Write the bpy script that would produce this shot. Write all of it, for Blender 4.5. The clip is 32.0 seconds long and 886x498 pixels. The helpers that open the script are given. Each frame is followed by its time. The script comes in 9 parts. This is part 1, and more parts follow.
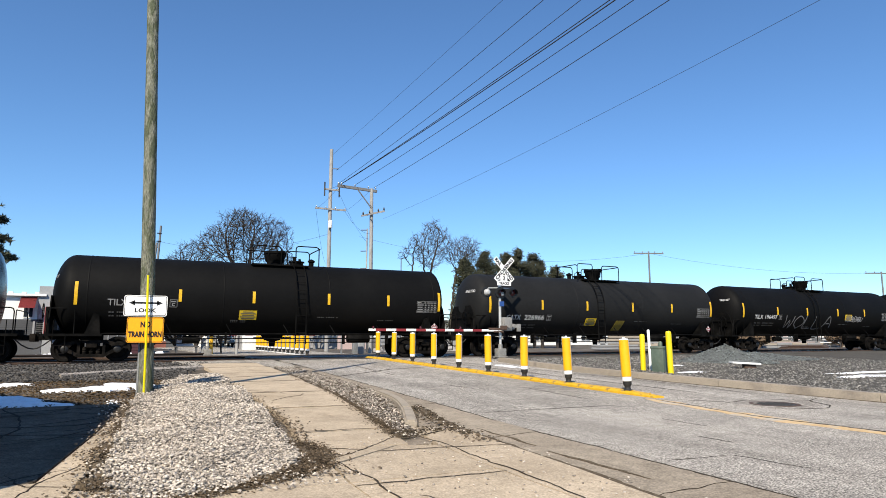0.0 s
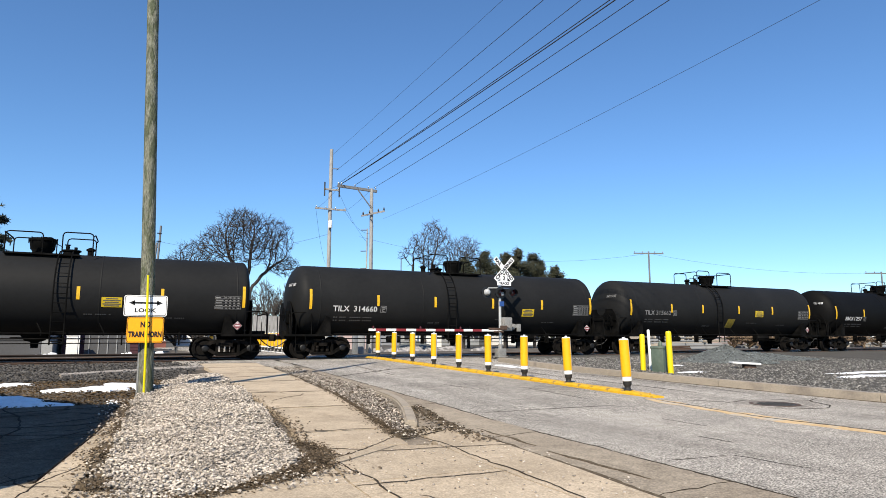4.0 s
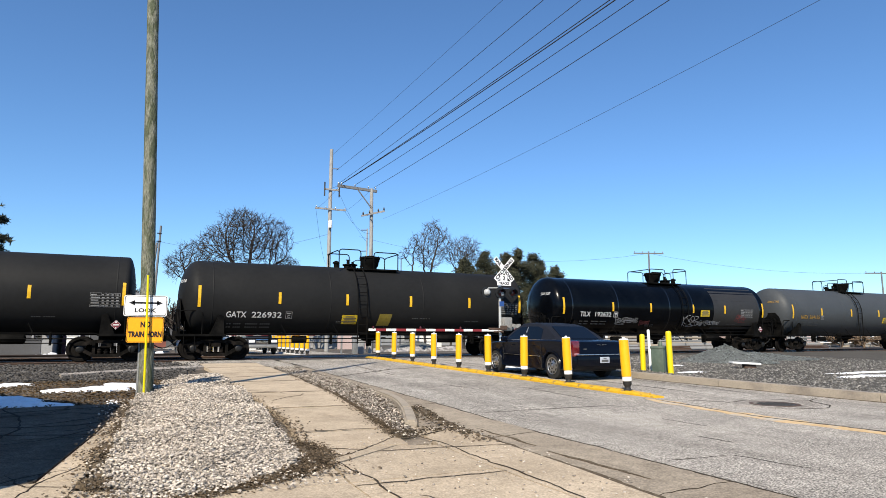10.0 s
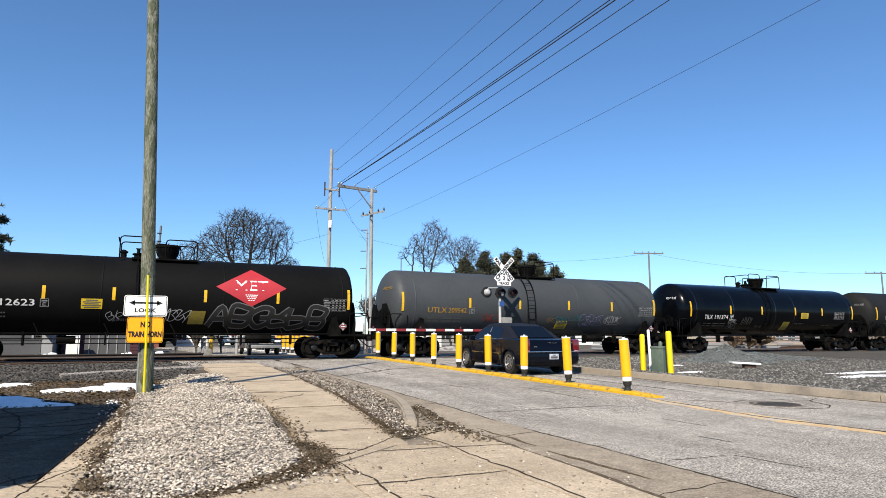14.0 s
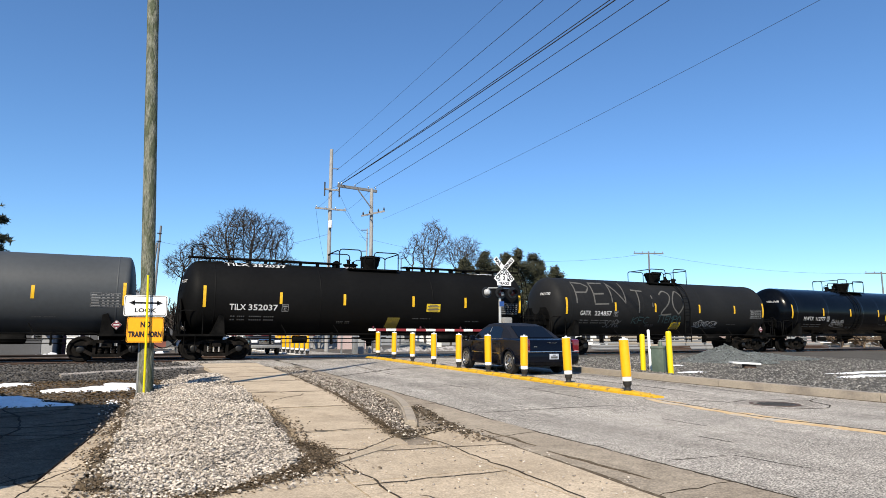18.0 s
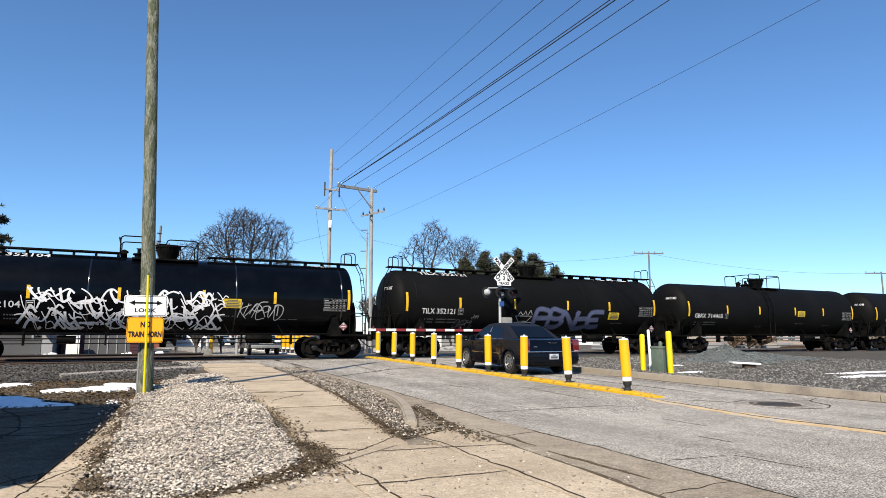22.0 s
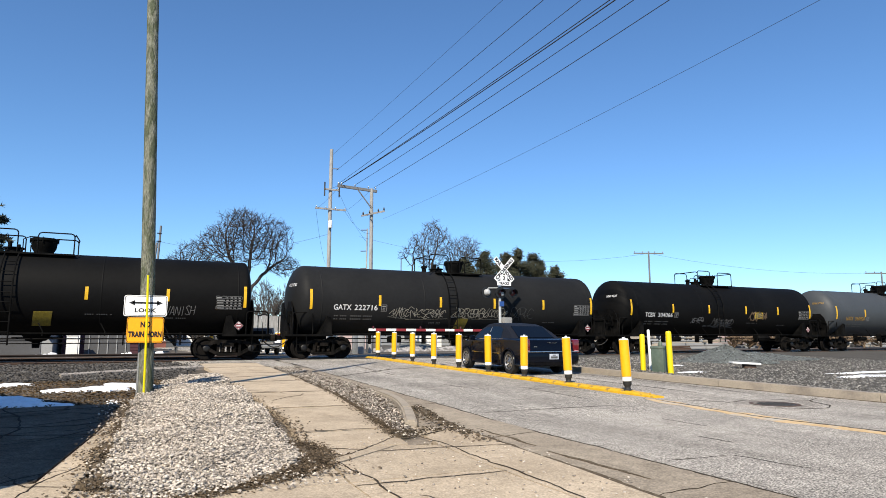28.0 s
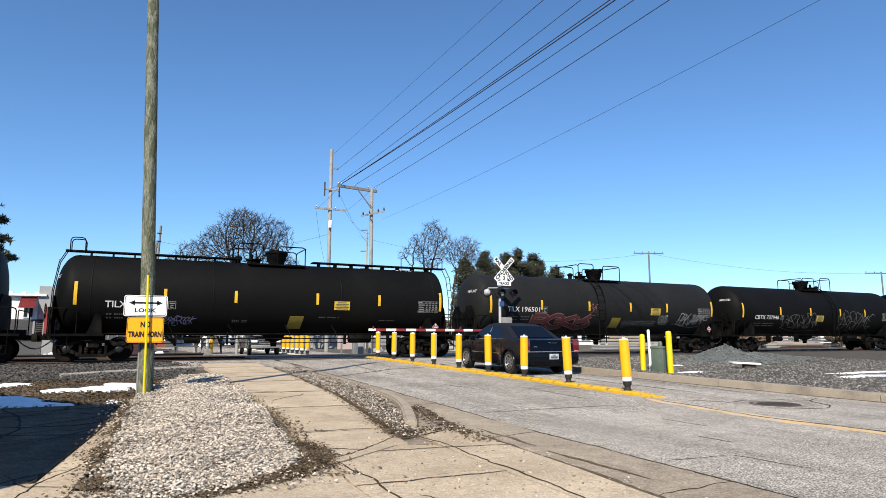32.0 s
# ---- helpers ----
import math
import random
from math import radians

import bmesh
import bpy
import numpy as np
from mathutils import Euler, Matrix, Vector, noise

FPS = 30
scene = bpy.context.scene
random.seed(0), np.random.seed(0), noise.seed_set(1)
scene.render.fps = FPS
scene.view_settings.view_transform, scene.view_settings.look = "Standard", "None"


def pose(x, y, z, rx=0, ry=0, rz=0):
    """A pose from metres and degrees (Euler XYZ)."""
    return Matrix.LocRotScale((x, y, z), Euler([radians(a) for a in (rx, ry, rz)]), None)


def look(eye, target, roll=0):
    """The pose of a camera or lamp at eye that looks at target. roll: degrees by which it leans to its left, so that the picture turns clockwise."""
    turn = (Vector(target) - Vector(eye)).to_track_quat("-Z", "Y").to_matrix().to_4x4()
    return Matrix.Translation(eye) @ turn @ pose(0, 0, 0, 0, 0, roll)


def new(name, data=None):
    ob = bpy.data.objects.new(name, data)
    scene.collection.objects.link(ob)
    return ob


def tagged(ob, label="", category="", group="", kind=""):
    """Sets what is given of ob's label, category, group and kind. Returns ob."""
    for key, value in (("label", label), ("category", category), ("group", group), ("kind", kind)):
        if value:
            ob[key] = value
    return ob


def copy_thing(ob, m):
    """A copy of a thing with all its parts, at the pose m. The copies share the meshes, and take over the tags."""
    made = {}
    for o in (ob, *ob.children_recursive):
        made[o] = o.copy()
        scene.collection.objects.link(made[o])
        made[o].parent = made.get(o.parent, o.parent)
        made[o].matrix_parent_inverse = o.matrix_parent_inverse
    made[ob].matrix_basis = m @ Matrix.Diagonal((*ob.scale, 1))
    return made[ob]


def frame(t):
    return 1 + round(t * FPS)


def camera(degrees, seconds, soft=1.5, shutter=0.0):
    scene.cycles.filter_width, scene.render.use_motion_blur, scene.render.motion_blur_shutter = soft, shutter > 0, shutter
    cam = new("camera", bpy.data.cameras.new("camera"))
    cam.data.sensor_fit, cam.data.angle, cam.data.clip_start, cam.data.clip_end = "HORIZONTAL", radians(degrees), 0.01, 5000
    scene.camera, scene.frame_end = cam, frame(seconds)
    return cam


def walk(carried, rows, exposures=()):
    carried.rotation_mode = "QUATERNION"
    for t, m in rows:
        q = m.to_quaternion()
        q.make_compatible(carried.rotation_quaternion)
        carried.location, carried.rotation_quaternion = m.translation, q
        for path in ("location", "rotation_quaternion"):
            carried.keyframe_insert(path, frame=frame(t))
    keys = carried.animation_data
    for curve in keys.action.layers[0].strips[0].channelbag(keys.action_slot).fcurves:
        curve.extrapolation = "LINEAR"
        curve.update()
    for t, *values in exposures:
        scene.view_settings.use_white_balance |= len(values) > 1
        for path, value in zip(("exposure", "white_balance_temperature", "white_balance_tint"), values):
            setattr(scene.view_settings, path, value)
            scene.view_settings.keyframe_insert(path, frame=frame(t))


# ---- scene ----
# ---------------------------------------------------------------- camera
EYE = Vector((0.0, 0.0, 1.22))
YAW, TILT = radians(64.5), radians(7.93)
AHEAD = Vector((math.cos(YAW) * math.cos(TILT), math.sin(YAW) * math.cos(TILT), math.sin(TILT)))
cam = camera(70, 32.0, 0.75)
STAND = look(EYE, EYE + AHEAD)
walk(cam, [(0, STAND), (32, STAND)], [(0, 0.615, 6180, 5), (32, 0.615, 6180, 5)])

# ---------------------------------------------------------------- light
SUN_EL, SUN_AZ = 40.0, 229.0          # the sun stands behind and to the left of the camera
world = bpy.data.worlds.new("world")
scene.world = world
world.use_nodes = True
wn = world.node_tree.nodes
sky = wn.new("ShaderNodeTexSky")
sky.sky_type, sky.sun_disc = "NISHITA", False
sky.sun_elevation, sky.sun_rotation = radians(SUN_EL), radians(90 - SUN_AZ)
sky.altitude, sky.air_density, sky.dust_density, sky.ozone_density = 200, 1.0, 0.0, 8.0
wn["Background"].inputs["Strength"].default_value = 0.103
world.node_tree.links.new(sky.outputs[0], wn["Background"].inputs[0])
sun = new("sun", bpy.data.lights.new("sun", "SUN"))
sun.data.energy, sun.data.angle, sun.data.color = 5.0, radians(0.5), (1.0, 0.85, 0.68)
sun.matrix_world = look((-40, -40, 60), Vector((-40, -40, 60)) - Vector((
    math.cos(radians(SUN_EL)) * math.cos(radians(SUN_AZ)), math.cos(radians(SUN_EL)) * math.sin(radians(SUN_AZ)), math.sin(radians(SUN_EL)))))

# ---------------------------------------------------------------- plan
TRACK_Y, RAIL_Z, TRACK2_Y = 27.9, 0.32, 32.3


def lift(y):
    """The height of the ground: level near the camera, a gentle rise to the tracks and a short fall beyond them."""
    if y > 34:
        return max(0.1, 0.30 - 0.05 * (y - 34))
    return 0.0 if y < 8 else 0.30 if y > 26 else 0.30 * (y - 8) / 18


# ---------------------------------------------------------------- materials
def material(name, base, rough=0.6, metal=0.0, vary=0.15, big=1.5, fine=25.0, bump=0.15, spec=0.5, tint=0.0, second=None, mix=(0.45, 0.65), coat=0.0, depth=0.02, stretch=None):
    """base colour with wear at two scales; second: a stain colour that shows in patches."""
    m = bpy.data.materials.new(name)
    m.use_nodes = True
    n, li = m.node_tree.nodes, m.node_tree.links
    b = n["Principled BSDF"]
    co = n.new("ShaderNodeTexCoord")
    large, small = n.new("ShaderNodeTexNoise"), n.new("ShaderNodeTexNoise")
    large.inputs["Scale"].default_value, small.inputs["Scale"].default_value = big, fine
    large.inputs["Detail"].default_value, small.inputs["Detail"].default_value = 5, 4
    source = co.outputs["Object"]
    if stretch:
        mp = n.new("ShaderNodeMapping")
        mp.inputs["Scale"].default_value = stretch
        li.new(source, mp.inputs["Vector"])
        source = mp.outputs[0]
    for t in (large, small):
        li.new(source, t.inputs["Vector"])
    add = n.new("ShaderNodeMath"); add.operation = "ADD"
    li.new(large.outputs[0], add.inputs[0]); li.new(small.outputs[0], add.inputs[1])
    rng = n.new("ShaderNodeMapRange")
    rng.inputs["From Min"].default_value, rng.inputs["From Max"].default_value = 0.7, 1.3
    rng.inputs["To Min"].default_value, rng.inputs["To Max"].default_value = 1 - vary, 1 + vary
    li.new(add.outputs[0], rng.inputs["Value"])
    value = rng.outputs[0]
    if tint:
        info = n.new("ShaderNodeObjectInfo")
        r2 = n.new("ShaderNodeMapRange")
        r2.inputs["To Min"].default_value, r2.inputs["To Max"].default_value = 1 - tint, 1 + tint
        li.new(info.outputs["Random"], r2.inputs["Value"])
        mul = n.new("ShaderNodeMath"); mul.operation = "MULTIPLY"
        li.new(value, mul.inputs[0]); li.new(r2.outputs[0], mul.inputs[1])
        value = mul.outputs[0]
    hsv = n.new("ShaderNodeHueSaturation")
    hsv.inputs["Color"].default_value = (*base, 1)
    if second:
        ramp = n.new("ShaderNodeMapRange")
        ramp.inputs["From Min"].default_value, ramp.inputs["From Max"].default_value = mix
        li.new(large.outputs[0], ramp.inputs["Value"])
        mx = n.new("ShaderNodeMix"); mx.data_type = "RGBA"
        mx.inputs[6].default_value, mx.inputs[7].default_value = (*base, 1), (*second, 1)
        li.new(ramp.outputs[0], mx.inputs[0]); li.new(mx.outputs[2], hsv.inputs["Color"])
    li.new(value, hsv.inputs["Value"])
    li.new(hsv.outputs[0], b.inputs["Base Color"])
    b.inputs["Roughness"].default_value, b.inputs["Metallic"].default_value = rough, metal
    b.inputs["Specular IOR Level"].default_value, b.inputs["Coat Weight"].default_value = spec, coat
    b.inputs["Coat Roughness"].default_value = 0.04
    if bump:
        bp = n.new("ShaderNodeBump")
        bp.inputs["Strength"].default_value, bp.inputs["Distance"].default_value = bump, depth
        li.new(small.outputs[0], bp.inputs["Height"]); li.new(bp.outputs[0], b.inputs["Normal"])
    return m


def island(m, low=0.6, high=1.3):
    """Lets each stone of a joined heap have its own brightness."""
    n, li = m.node_tree.nodes, m.node_tree.links
    g, r = n.new("ShaderNodeNewGeometry"), n.new("ShaderNodeMapRange")
    r.inputs["To Min"].default_value, r.inputs["To Max"].default_value = low, high
    li.new(g.outputs["Random Per Island"], r.inputs["Value"])
    hsv = next(x for x in n if x.bl_idname == "ShaderNodeHueSaturation")
    mul = n.new("ShaderNodeMath"); mul.operation = "MULTIPLY"
    old = hsv.inputs["Value"].links[0].from_socket
    li.new(old, mul.inputs[0]); li.new(r.outputs[0], mul.inputs[1]); li.new(mul.outputs[0], hsv.inputs["Value"])
    return m


def paving(name, base, dark, grain, wear, crack=0.0, stretch=0.15, size=0.8, tint=0.0):
    """Road or slab: long wear streaks, mottling, coarse grains and a net of hairline cracks."""
    m = bpy.data.materials.new(name)
    m.use_nodes = True
    n, li = m.node_tree.nodes, m.node_tree.links
    b = n["Principled BSDF"]
    co, mp = n.new("ShaderNodeTexCoord"), n.new("ShaderNodeMapping")
    li.new(co.outputs["Object"], mp.inputs["Vector"])
    mp.inputs["Scale"].default_value = (1.0, stretch, 1.0)

    def tex(scale, detail, source, low, high, to_low, to_high):
        t, r = n.new("ShaderNodeTexNoise"), n.new("ShaderNodeMapRange")
        t.inputs["Scale"].default_value, t.inputs["Detail"].default_value = scale, detail
        li.new(source, t.inputs["Vector"])
        for key, v in (("From Min", low), ("From Max", high), ("To Min", to_low), ("To Max", to_high)):
            r.inputs[key].default_value = v
        li.new(t.outputs[0], r.inputs["Value"])
        return r.outputs[0], t

    def times(a, c):
        k = n.new("ShaderNodeMath"); k.operation = "MULTIPLY"
        li.new(a, k.inputs[0]); li.new(c, k.inputs[1])
        return k.outputs[0]
    streak, _ = tex(1.3, 6, mp.outputs[0], 0.35, 0.65, 1 - wear, 1 + wear * 0.7)
    mottle, _ = tex(5.0, 8, co.outputs["Object"], 0.35, 0.65, 1 - wear * 0.7, 1 + wear * 0.6)
    speck, t3 = tex(58, 2, co.outputs["Object"], 0.40, 0.60, 1 - grain, 1 + grain * 0.75)
    pits, _ = tex(24, 4, co.outputs["Object"], 0.40, 0.56, 1 - grain * 0.6, 1.05)
    value = times(times(times(streak, mottle), speck), pits)
    if crack:
        warp = n.new("ShaderNodeTexNoise"); warp.inputs["Scale"].default_value = 2.0; warp.inputs["Detail"].default_value = 5
        li.new(co.outputs["Object"], warp.inputs["Vector"])
        add = n.new("ShaderNodeVectorMath"); add.operation = "MULTIPLY_ADD"
        add.inputs[1].default_value = (0.5, 0.5, 0.5)
        li.new(warp.outputs["Color"], add.inputs[0]); li.new(co.outputs["Object"], add.inputs[2])
        vo = n.new("ShaderNodeTexVoronoi"); vo.feature = "DISTANCE_TO_EDGE"; vo.inputs["Scale"].default_value = size
        li.new(add.outputs[0], vo.inputs["Vector"])
        line = n.new("ShaderNodeMapRange")
        line.inputs["From Min"].default_value, line.inputs["From Max"].default_value = 0.004, 0.014
        li.new(vo.outputs["Distance"], line.inputs["Value"])
        mask, _ = tex(0.5, 3, co.outputs["Object"], 0.5, 0.62, 1 - crack, 1.0)
        mx = n.new("ShaderNodeMath"); mx.operation = "MAXIMUM"
        li.new(line.outputs[0], mx.inputs[0]); li.new(mask, mx.inputs[1])
        value = times(value, mx.outputs[0])
    if tint:
        info, r2 = n.new("ShaderNodeObjectInfo"), n.new("ShaderNodeMapRange")
        r2.inputs["To Min"].default_value, r2.inputs["To Max"].default_value = 1 - tint, 1 + tint
        li.new(info.outputs["Random"], r2.inputs["Value"])
        value = times(value, r2.outputs[0])
    patch, _ = tex(0.45, 6, co.outputs["Object"], 0.48, 0.66, 0.0, 1.0)
    mix = n.new("ShaderNodeMix"); mix.data_type = "RGBA"
    mix.inputs[6].default_value, mix.inputs[7].default_value = (*base, 1), (*dark, 1)
    li.new(patch, mix.inputs[0])
    hsv = n.new("ShaderNodeHueSaturation")
    li.new(mix.outputs[2], hsv.inputs["Color"]); li.new(value, hsv.inputs["Value"])
    li.new(hsv.outputs[0], b.inputs["Base Color"])
    b.inputs["Roughness"].default_value, b.inputs["Specular IOR Level"].default_value = 0.95, 0.08
    bp = n.new("ShaderNodeBump")
    bp.inputs["Strength"].default_value, bp.inputs["Distance"].default_value = 0.7, 0.012
    li.new(t3.outputs[0], bp.inputs["Height"]); li.new(bp.outputs[0], b.inputs["Normal"])
    return m


M = {}
def mat(key, *a, **k):
    M[key] = material(key, *a, **k)


mat("dirt", (0.076, 0.0608, 0.04408), 0.95, vary=0.45, big=0.6, fine=14, bump=0.8, second=(0.1292, 0.114, 0.095))
M["asphalt"] = paving("asphalt", (0.437, 0.4028, 0.3557), (0.3572, 0.3306, 0.2926), 0.66, 0.19, 0.14)
mat("asphalt_dark", (0.038, 0.03648, 0.03496), 0.9, vary=0.3, big=0.6, fine=40, bump=0.6)
M["concrete"] = paving("concrete", (0.4712, 0.3876, 0.285), (0.4028, 0.3268, 0.2356), 0.16, 0.1, 0.1, 1.0, 0.35, 0.06)
mat("kerb", (0.3192, 0.2736, 0.2128), 0.9, vary=0.2, big=1.6, fine=30, bump=0.4, tint=0.06, second=(0.152, 0.1292, 0.1064), mix=(0.52, 0.75))
M["gutter"] = paving("gutter", (0.3344, 0.285, 0.2204), (0.2584, 0.2166, 0.1672), 0.2, 0.16, 0.1, 0.2, 0.6)
# same concrete, darkened in its colour where the house's shade lies
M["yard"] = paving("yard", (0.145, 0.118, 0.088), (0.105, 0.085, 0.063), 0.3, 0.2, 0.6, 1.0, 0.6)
mat("crack", (0.0456, 0.038, 0.0304), 1.0, vary=0.4, bump=0.5, spec=0.05)
mat("stain", (0.1292, 0.1026, 0.0722), 1.0, vary=0.5, big=6, fine=40, bump=0.5, spec=0.05, second=(0.0722, 0.057, 0.04104))
island(M.setdefault("white_gravel", material("white_gravel", (0.4256, 0.3762, 0.3192), 0.9, vary=0.3, fine=40, bump=0.3)), 0.3, 1.5)
island(M.setdefault("ballast", material("ballast", (0.066, 0.062, 0.058), 0.95, vary=0.3, fine=30, bump=0.3)), 0.4, 1.7)
island(M.setdefault("lot_gravel", material("lot_gravel", (0.165, 0.157, 0.144), 0.95, vary=0.3, fine=30, bump=0.3)), 0.4, 1.6)
mat("ballast_bed", (0.057, 0.0532, 0.0494), 0.98, vary=0.5, big=2, fine=22, bump=1.0, second=(0.0988, 0.09272, 0.08512))
mat("lot_bed", (0.095, 0.08968, 0.08056), 0.98, vary=0.5, big=0.5, fine=18, bump=1.0, spec=0.05, second=(0.057, 0.0532, 0.04788))
mat("pile", (0.0874, 0.095, 0.09348), 0.98, vary=0.35, big=2, fine=16, bump=1.0)
mat("snow", (0.86, 0.88, 0.92), 0.7, vary=0.06, big=3, fine=20, bump=0.5, second=(0.62, 0.62, 0.62), mix=(0.6, 0.8))
mat("yellow_paint", (0.608, 0.3572, 0.0076), 0.55, vary=0.18, big=7, fine=30, bump=0.15, second=(0.228, 0.152, 0.0532), mix=(0.6, 0.66))
mat("line_paint", (0.6, 0.43, 0.23), 0.85, vary=0.25, big=2.5, fine=45, bump=0.5, spec=0.1, second=(0.42, 0.38, 0.32), mix=(0.46, 0.62))
mat("post_yellow", (0.7, 0.375, 0.0), 0.42, vary=0.06, big=4, fine=20, bump=0.05)
mat("post_white", (0.8, 0.8, 0.78), 0.45, vary=0.08, big=4, fine=20, bump=0.05)
mat("rubber", (0.0152, 0.0152, 0.0152), 0.7, vary=0.3, fine=30, bump=0.2)
mat("pole_wood", (0.205, 0.207, 0.162), 0.95, vary=0.6, big=11, fine=60, bump=1.0, spec=0.1, second=(0.076, 0.08512, 0.05472), mix=(0.46, 0.56), stretch=(1, 1, 0.22))
mat("far_wood", (0.275, 0.27, 0.262), 0.9, vary=0.4, big=4, fine=25, bump=0.4, stretch=(1, 1, 0.1))
mat("far_steel", (0.152, 0.1558, 0.1596), 0.7, 0.2, vary=0.2, bump=0.1)
mat("steel", (0.3192, 0.3268, 0.3268), 0.5, 0.7, vary=0.2, big=4, fine=30, bump=0.1)
mat("silver", (0.5016, 0.5016, 0.4864), 0.45, 0.35, vary=0.15, big=4, fine=25, bump=0.1)
mat("gate_grey", (0.228, 0.2242, 0.2128), 0.6, 0.1, vary=0.3, big=4, fine=25, bump=0.15, second=(0.114, 0.0836, 0.0608), mix=(0.55, 0.75))
mat("rust", (0.076, 0.04712, 0.0342), 0.85, 0.2, vary=0.4, big=3, fine=25, bump=0.4)
mat("rail_top", (0.38, 0.3724, 0.3572), 0.25, 0.9, vary=0.1, bump=0.02)
mat("tie", (0.0684, 0.0532, 0.0418), 0.95, vary=0.4, big=4, fine=30, bump=0.6)
mat("sign_white", (0.82, 0.82, 0.82), 0.45, vary=0.04, bump=0.03)
mat("sign_orange", (0.93, 0.4, 0.0), 0.45, vary=0.05, bump=0.03)
mat("sign_black", (0.00912, 0.00912, 0.00912), 0.5, vary=0.1, bump=0.03)
mat("sign_red", (0.38, 0.0152, 0.0228), 0.5, vary=0.1, bump=0.03)
mat("lamp_red", (0.0684, 0.00912, 0.0114), 0.2, vary=0.1, bump=0.0, coat=0.5)
mat("blue", (0.0228, 0.0684, 0.2432), 0.5, vary=0.1, bump=0.03)
mat("wire", (0.0228, 0.0228, 0.0266), 0.7, vary=0.1, bump=0.0)
# tank cars
mat("tank_gloss", (0.00152, 0.001976, 0.00304), 0.2, vary=0.3, big=1.1, fine=9, bump=0.02, second=(0.002432, 0.00304, 0.00418), mix=(0.5, 0.7), spec=0.14)
mat("tank_black", (0.0043, 0.0043, 0.0044), 0.62, spec=0.08, vary=0.16, big=0.5, fine=7, bump=0.03, second=(0.006, 0.006, 0.006), mix=(0.45, 0.75))
mat("tank_charcoal", (0.0128, 0.0131, 0.0136), 0.6, spec=0.1, vary=0.12, big=0.5, fine=7, bump=0.03, second=(0.0158, 0.016, 0.0163), mix=(0.45, 0.75))
mat("tank_grey", (0.0466, 0.0515, 0.0565), 0.55, spec=0.25, vary=0.09, big=0.5, fine=7, bump=0.03, second=(0.053, 0.0575, 0.062), mix=(0.5, 0.8))
mat("seam_gloss", (0.00456, 0.00532, 0.00684), 0.16, vary=0.2, bump=0.0, spec=0.9)
mat("tank_patch", (0.01976, 0.019, 0.01824), 0.6, vary=0.2, big=0.8, fine=7, bump=0.06)
mat("frame_black", (0.00304, 0.00304, 0.00304), 0.75, spec=0.06, vary=0.35, big=2, fine=15, bump=0.15, second=(0.00684, 0.00646, 0.00608))
mat("truck_iron", (0.00456, 0.00418, 0.0038), 0.85, 0.0, spec=0.08, vary=0.45, big=3, fine=20, bump=0.3, second=(0.01368, 0.0114, 0.00988))
mat("wheel_iron", (0.00684, 0.00608, 0.0057), 0.8, 0.0, spec=0.1, vary=0.4, big=4, fine=20, bump=0.2)
mat("cap_grey", (0.012, 0.012, 0.0125), 0.5, 0.4, vary=0.3, big=5, fine=30, bump=0.1)
mat("reflector", (0.646, 0.38, 0.0076), 0.4, vary=0.25, big=6, fine=30, bump=0.05, second=(0.456, 0.2888, 0.0304), mix=(0.55, 0.75))
mat("stencil_white", (0.55, 0.55, 0.55), 0.6, vary=0.15, big=6, fine=40, bump=0.0)
mat("stencil_grey", (0.1976, 0.1976, 0.1976), 0.6, vary=0.3, big=6, fine=40, bump=0.0)
mat("stencil_dim", (0.076, 0.076, 0.076), 0.6, vary=0.3, big=6, fine=40, bump=0.0)
mat("stencil_yellow", (0.27, 0.155, 0.02), 0.6, vary=0.25, big=6, fine=40, bump=0.0)
# flap: yellow darkened for the shade under the tank's curve, with grime patches
mat("flap_yellow_shade", (0.1976, 0.152, 0.0152), 0.6, vary=0.35, big=5, fine=30, bump=0.02, second=(0.0912, 0.076, 0.0228), mix=(0.45, 0.75))
mat("panel_yellow", (0.5472, 0.38, 0.0076), 0.5, vary=0.2, big=5, fine=30, bump=0.02, second=(0.38, 0.2736, 0.0152), mix=(0.5, 0.8))
mat("placard_red", (0.15, 0.022, 0.03), 0.5, vary=0.1, bump=0.0)
mat("met_red", (0.38, 0.0228, 0.0304), 0.45, vary=0.12, big=2, bump=0.0)
for key, c in {"spray_white": (0.3192, 0.3192, 0.3268), "spray_silver": (0.7, 0.7, 0.72), "spray_grey": (0.1292, 0.1292, 0.133), "spray_dim": (0.0152, 0.038, 0.04256), "spray_faint": (0.076, 0.07372, 0.06688), "spray_tan": (0.2432, 0.228, 0.19), "spray_blue": (0.076, 0.1292, 0.228),
               "spray_teal": (0.02, 0.085, 0.1), "spray_red": (0.062, 0.014, 0.016), "spray_gold": (0.2, 0.165, 0.06), "spray_green": (0.0228, 0.0912, 0.0608), "spray_pink": (0.2, 0.09, 0.095),
               "spray_violet": (0.1216, 0.1216, 0.228), "spray_chalk": (0.085, 0.082, 0.074), "spray_dark": (0.0418, 0.0418, 0.0418), "spray_maroon": (0.1216, 0.0266, 0.0266), "spray_black": (0.00608, 0.00608, 0.00608), "spray_lavender": (0.07, 0.082, 0.15), "spray_navy": (0.0152, 0.019, 0.0456), "spray_rust": (0.15, 0.095, 0.03), "spray_brown": (0.12, 0.08, 0.045)}.items():
    mat(key, c, 0.65, vary=0.25, big=4, fine=25, bump=0.0)
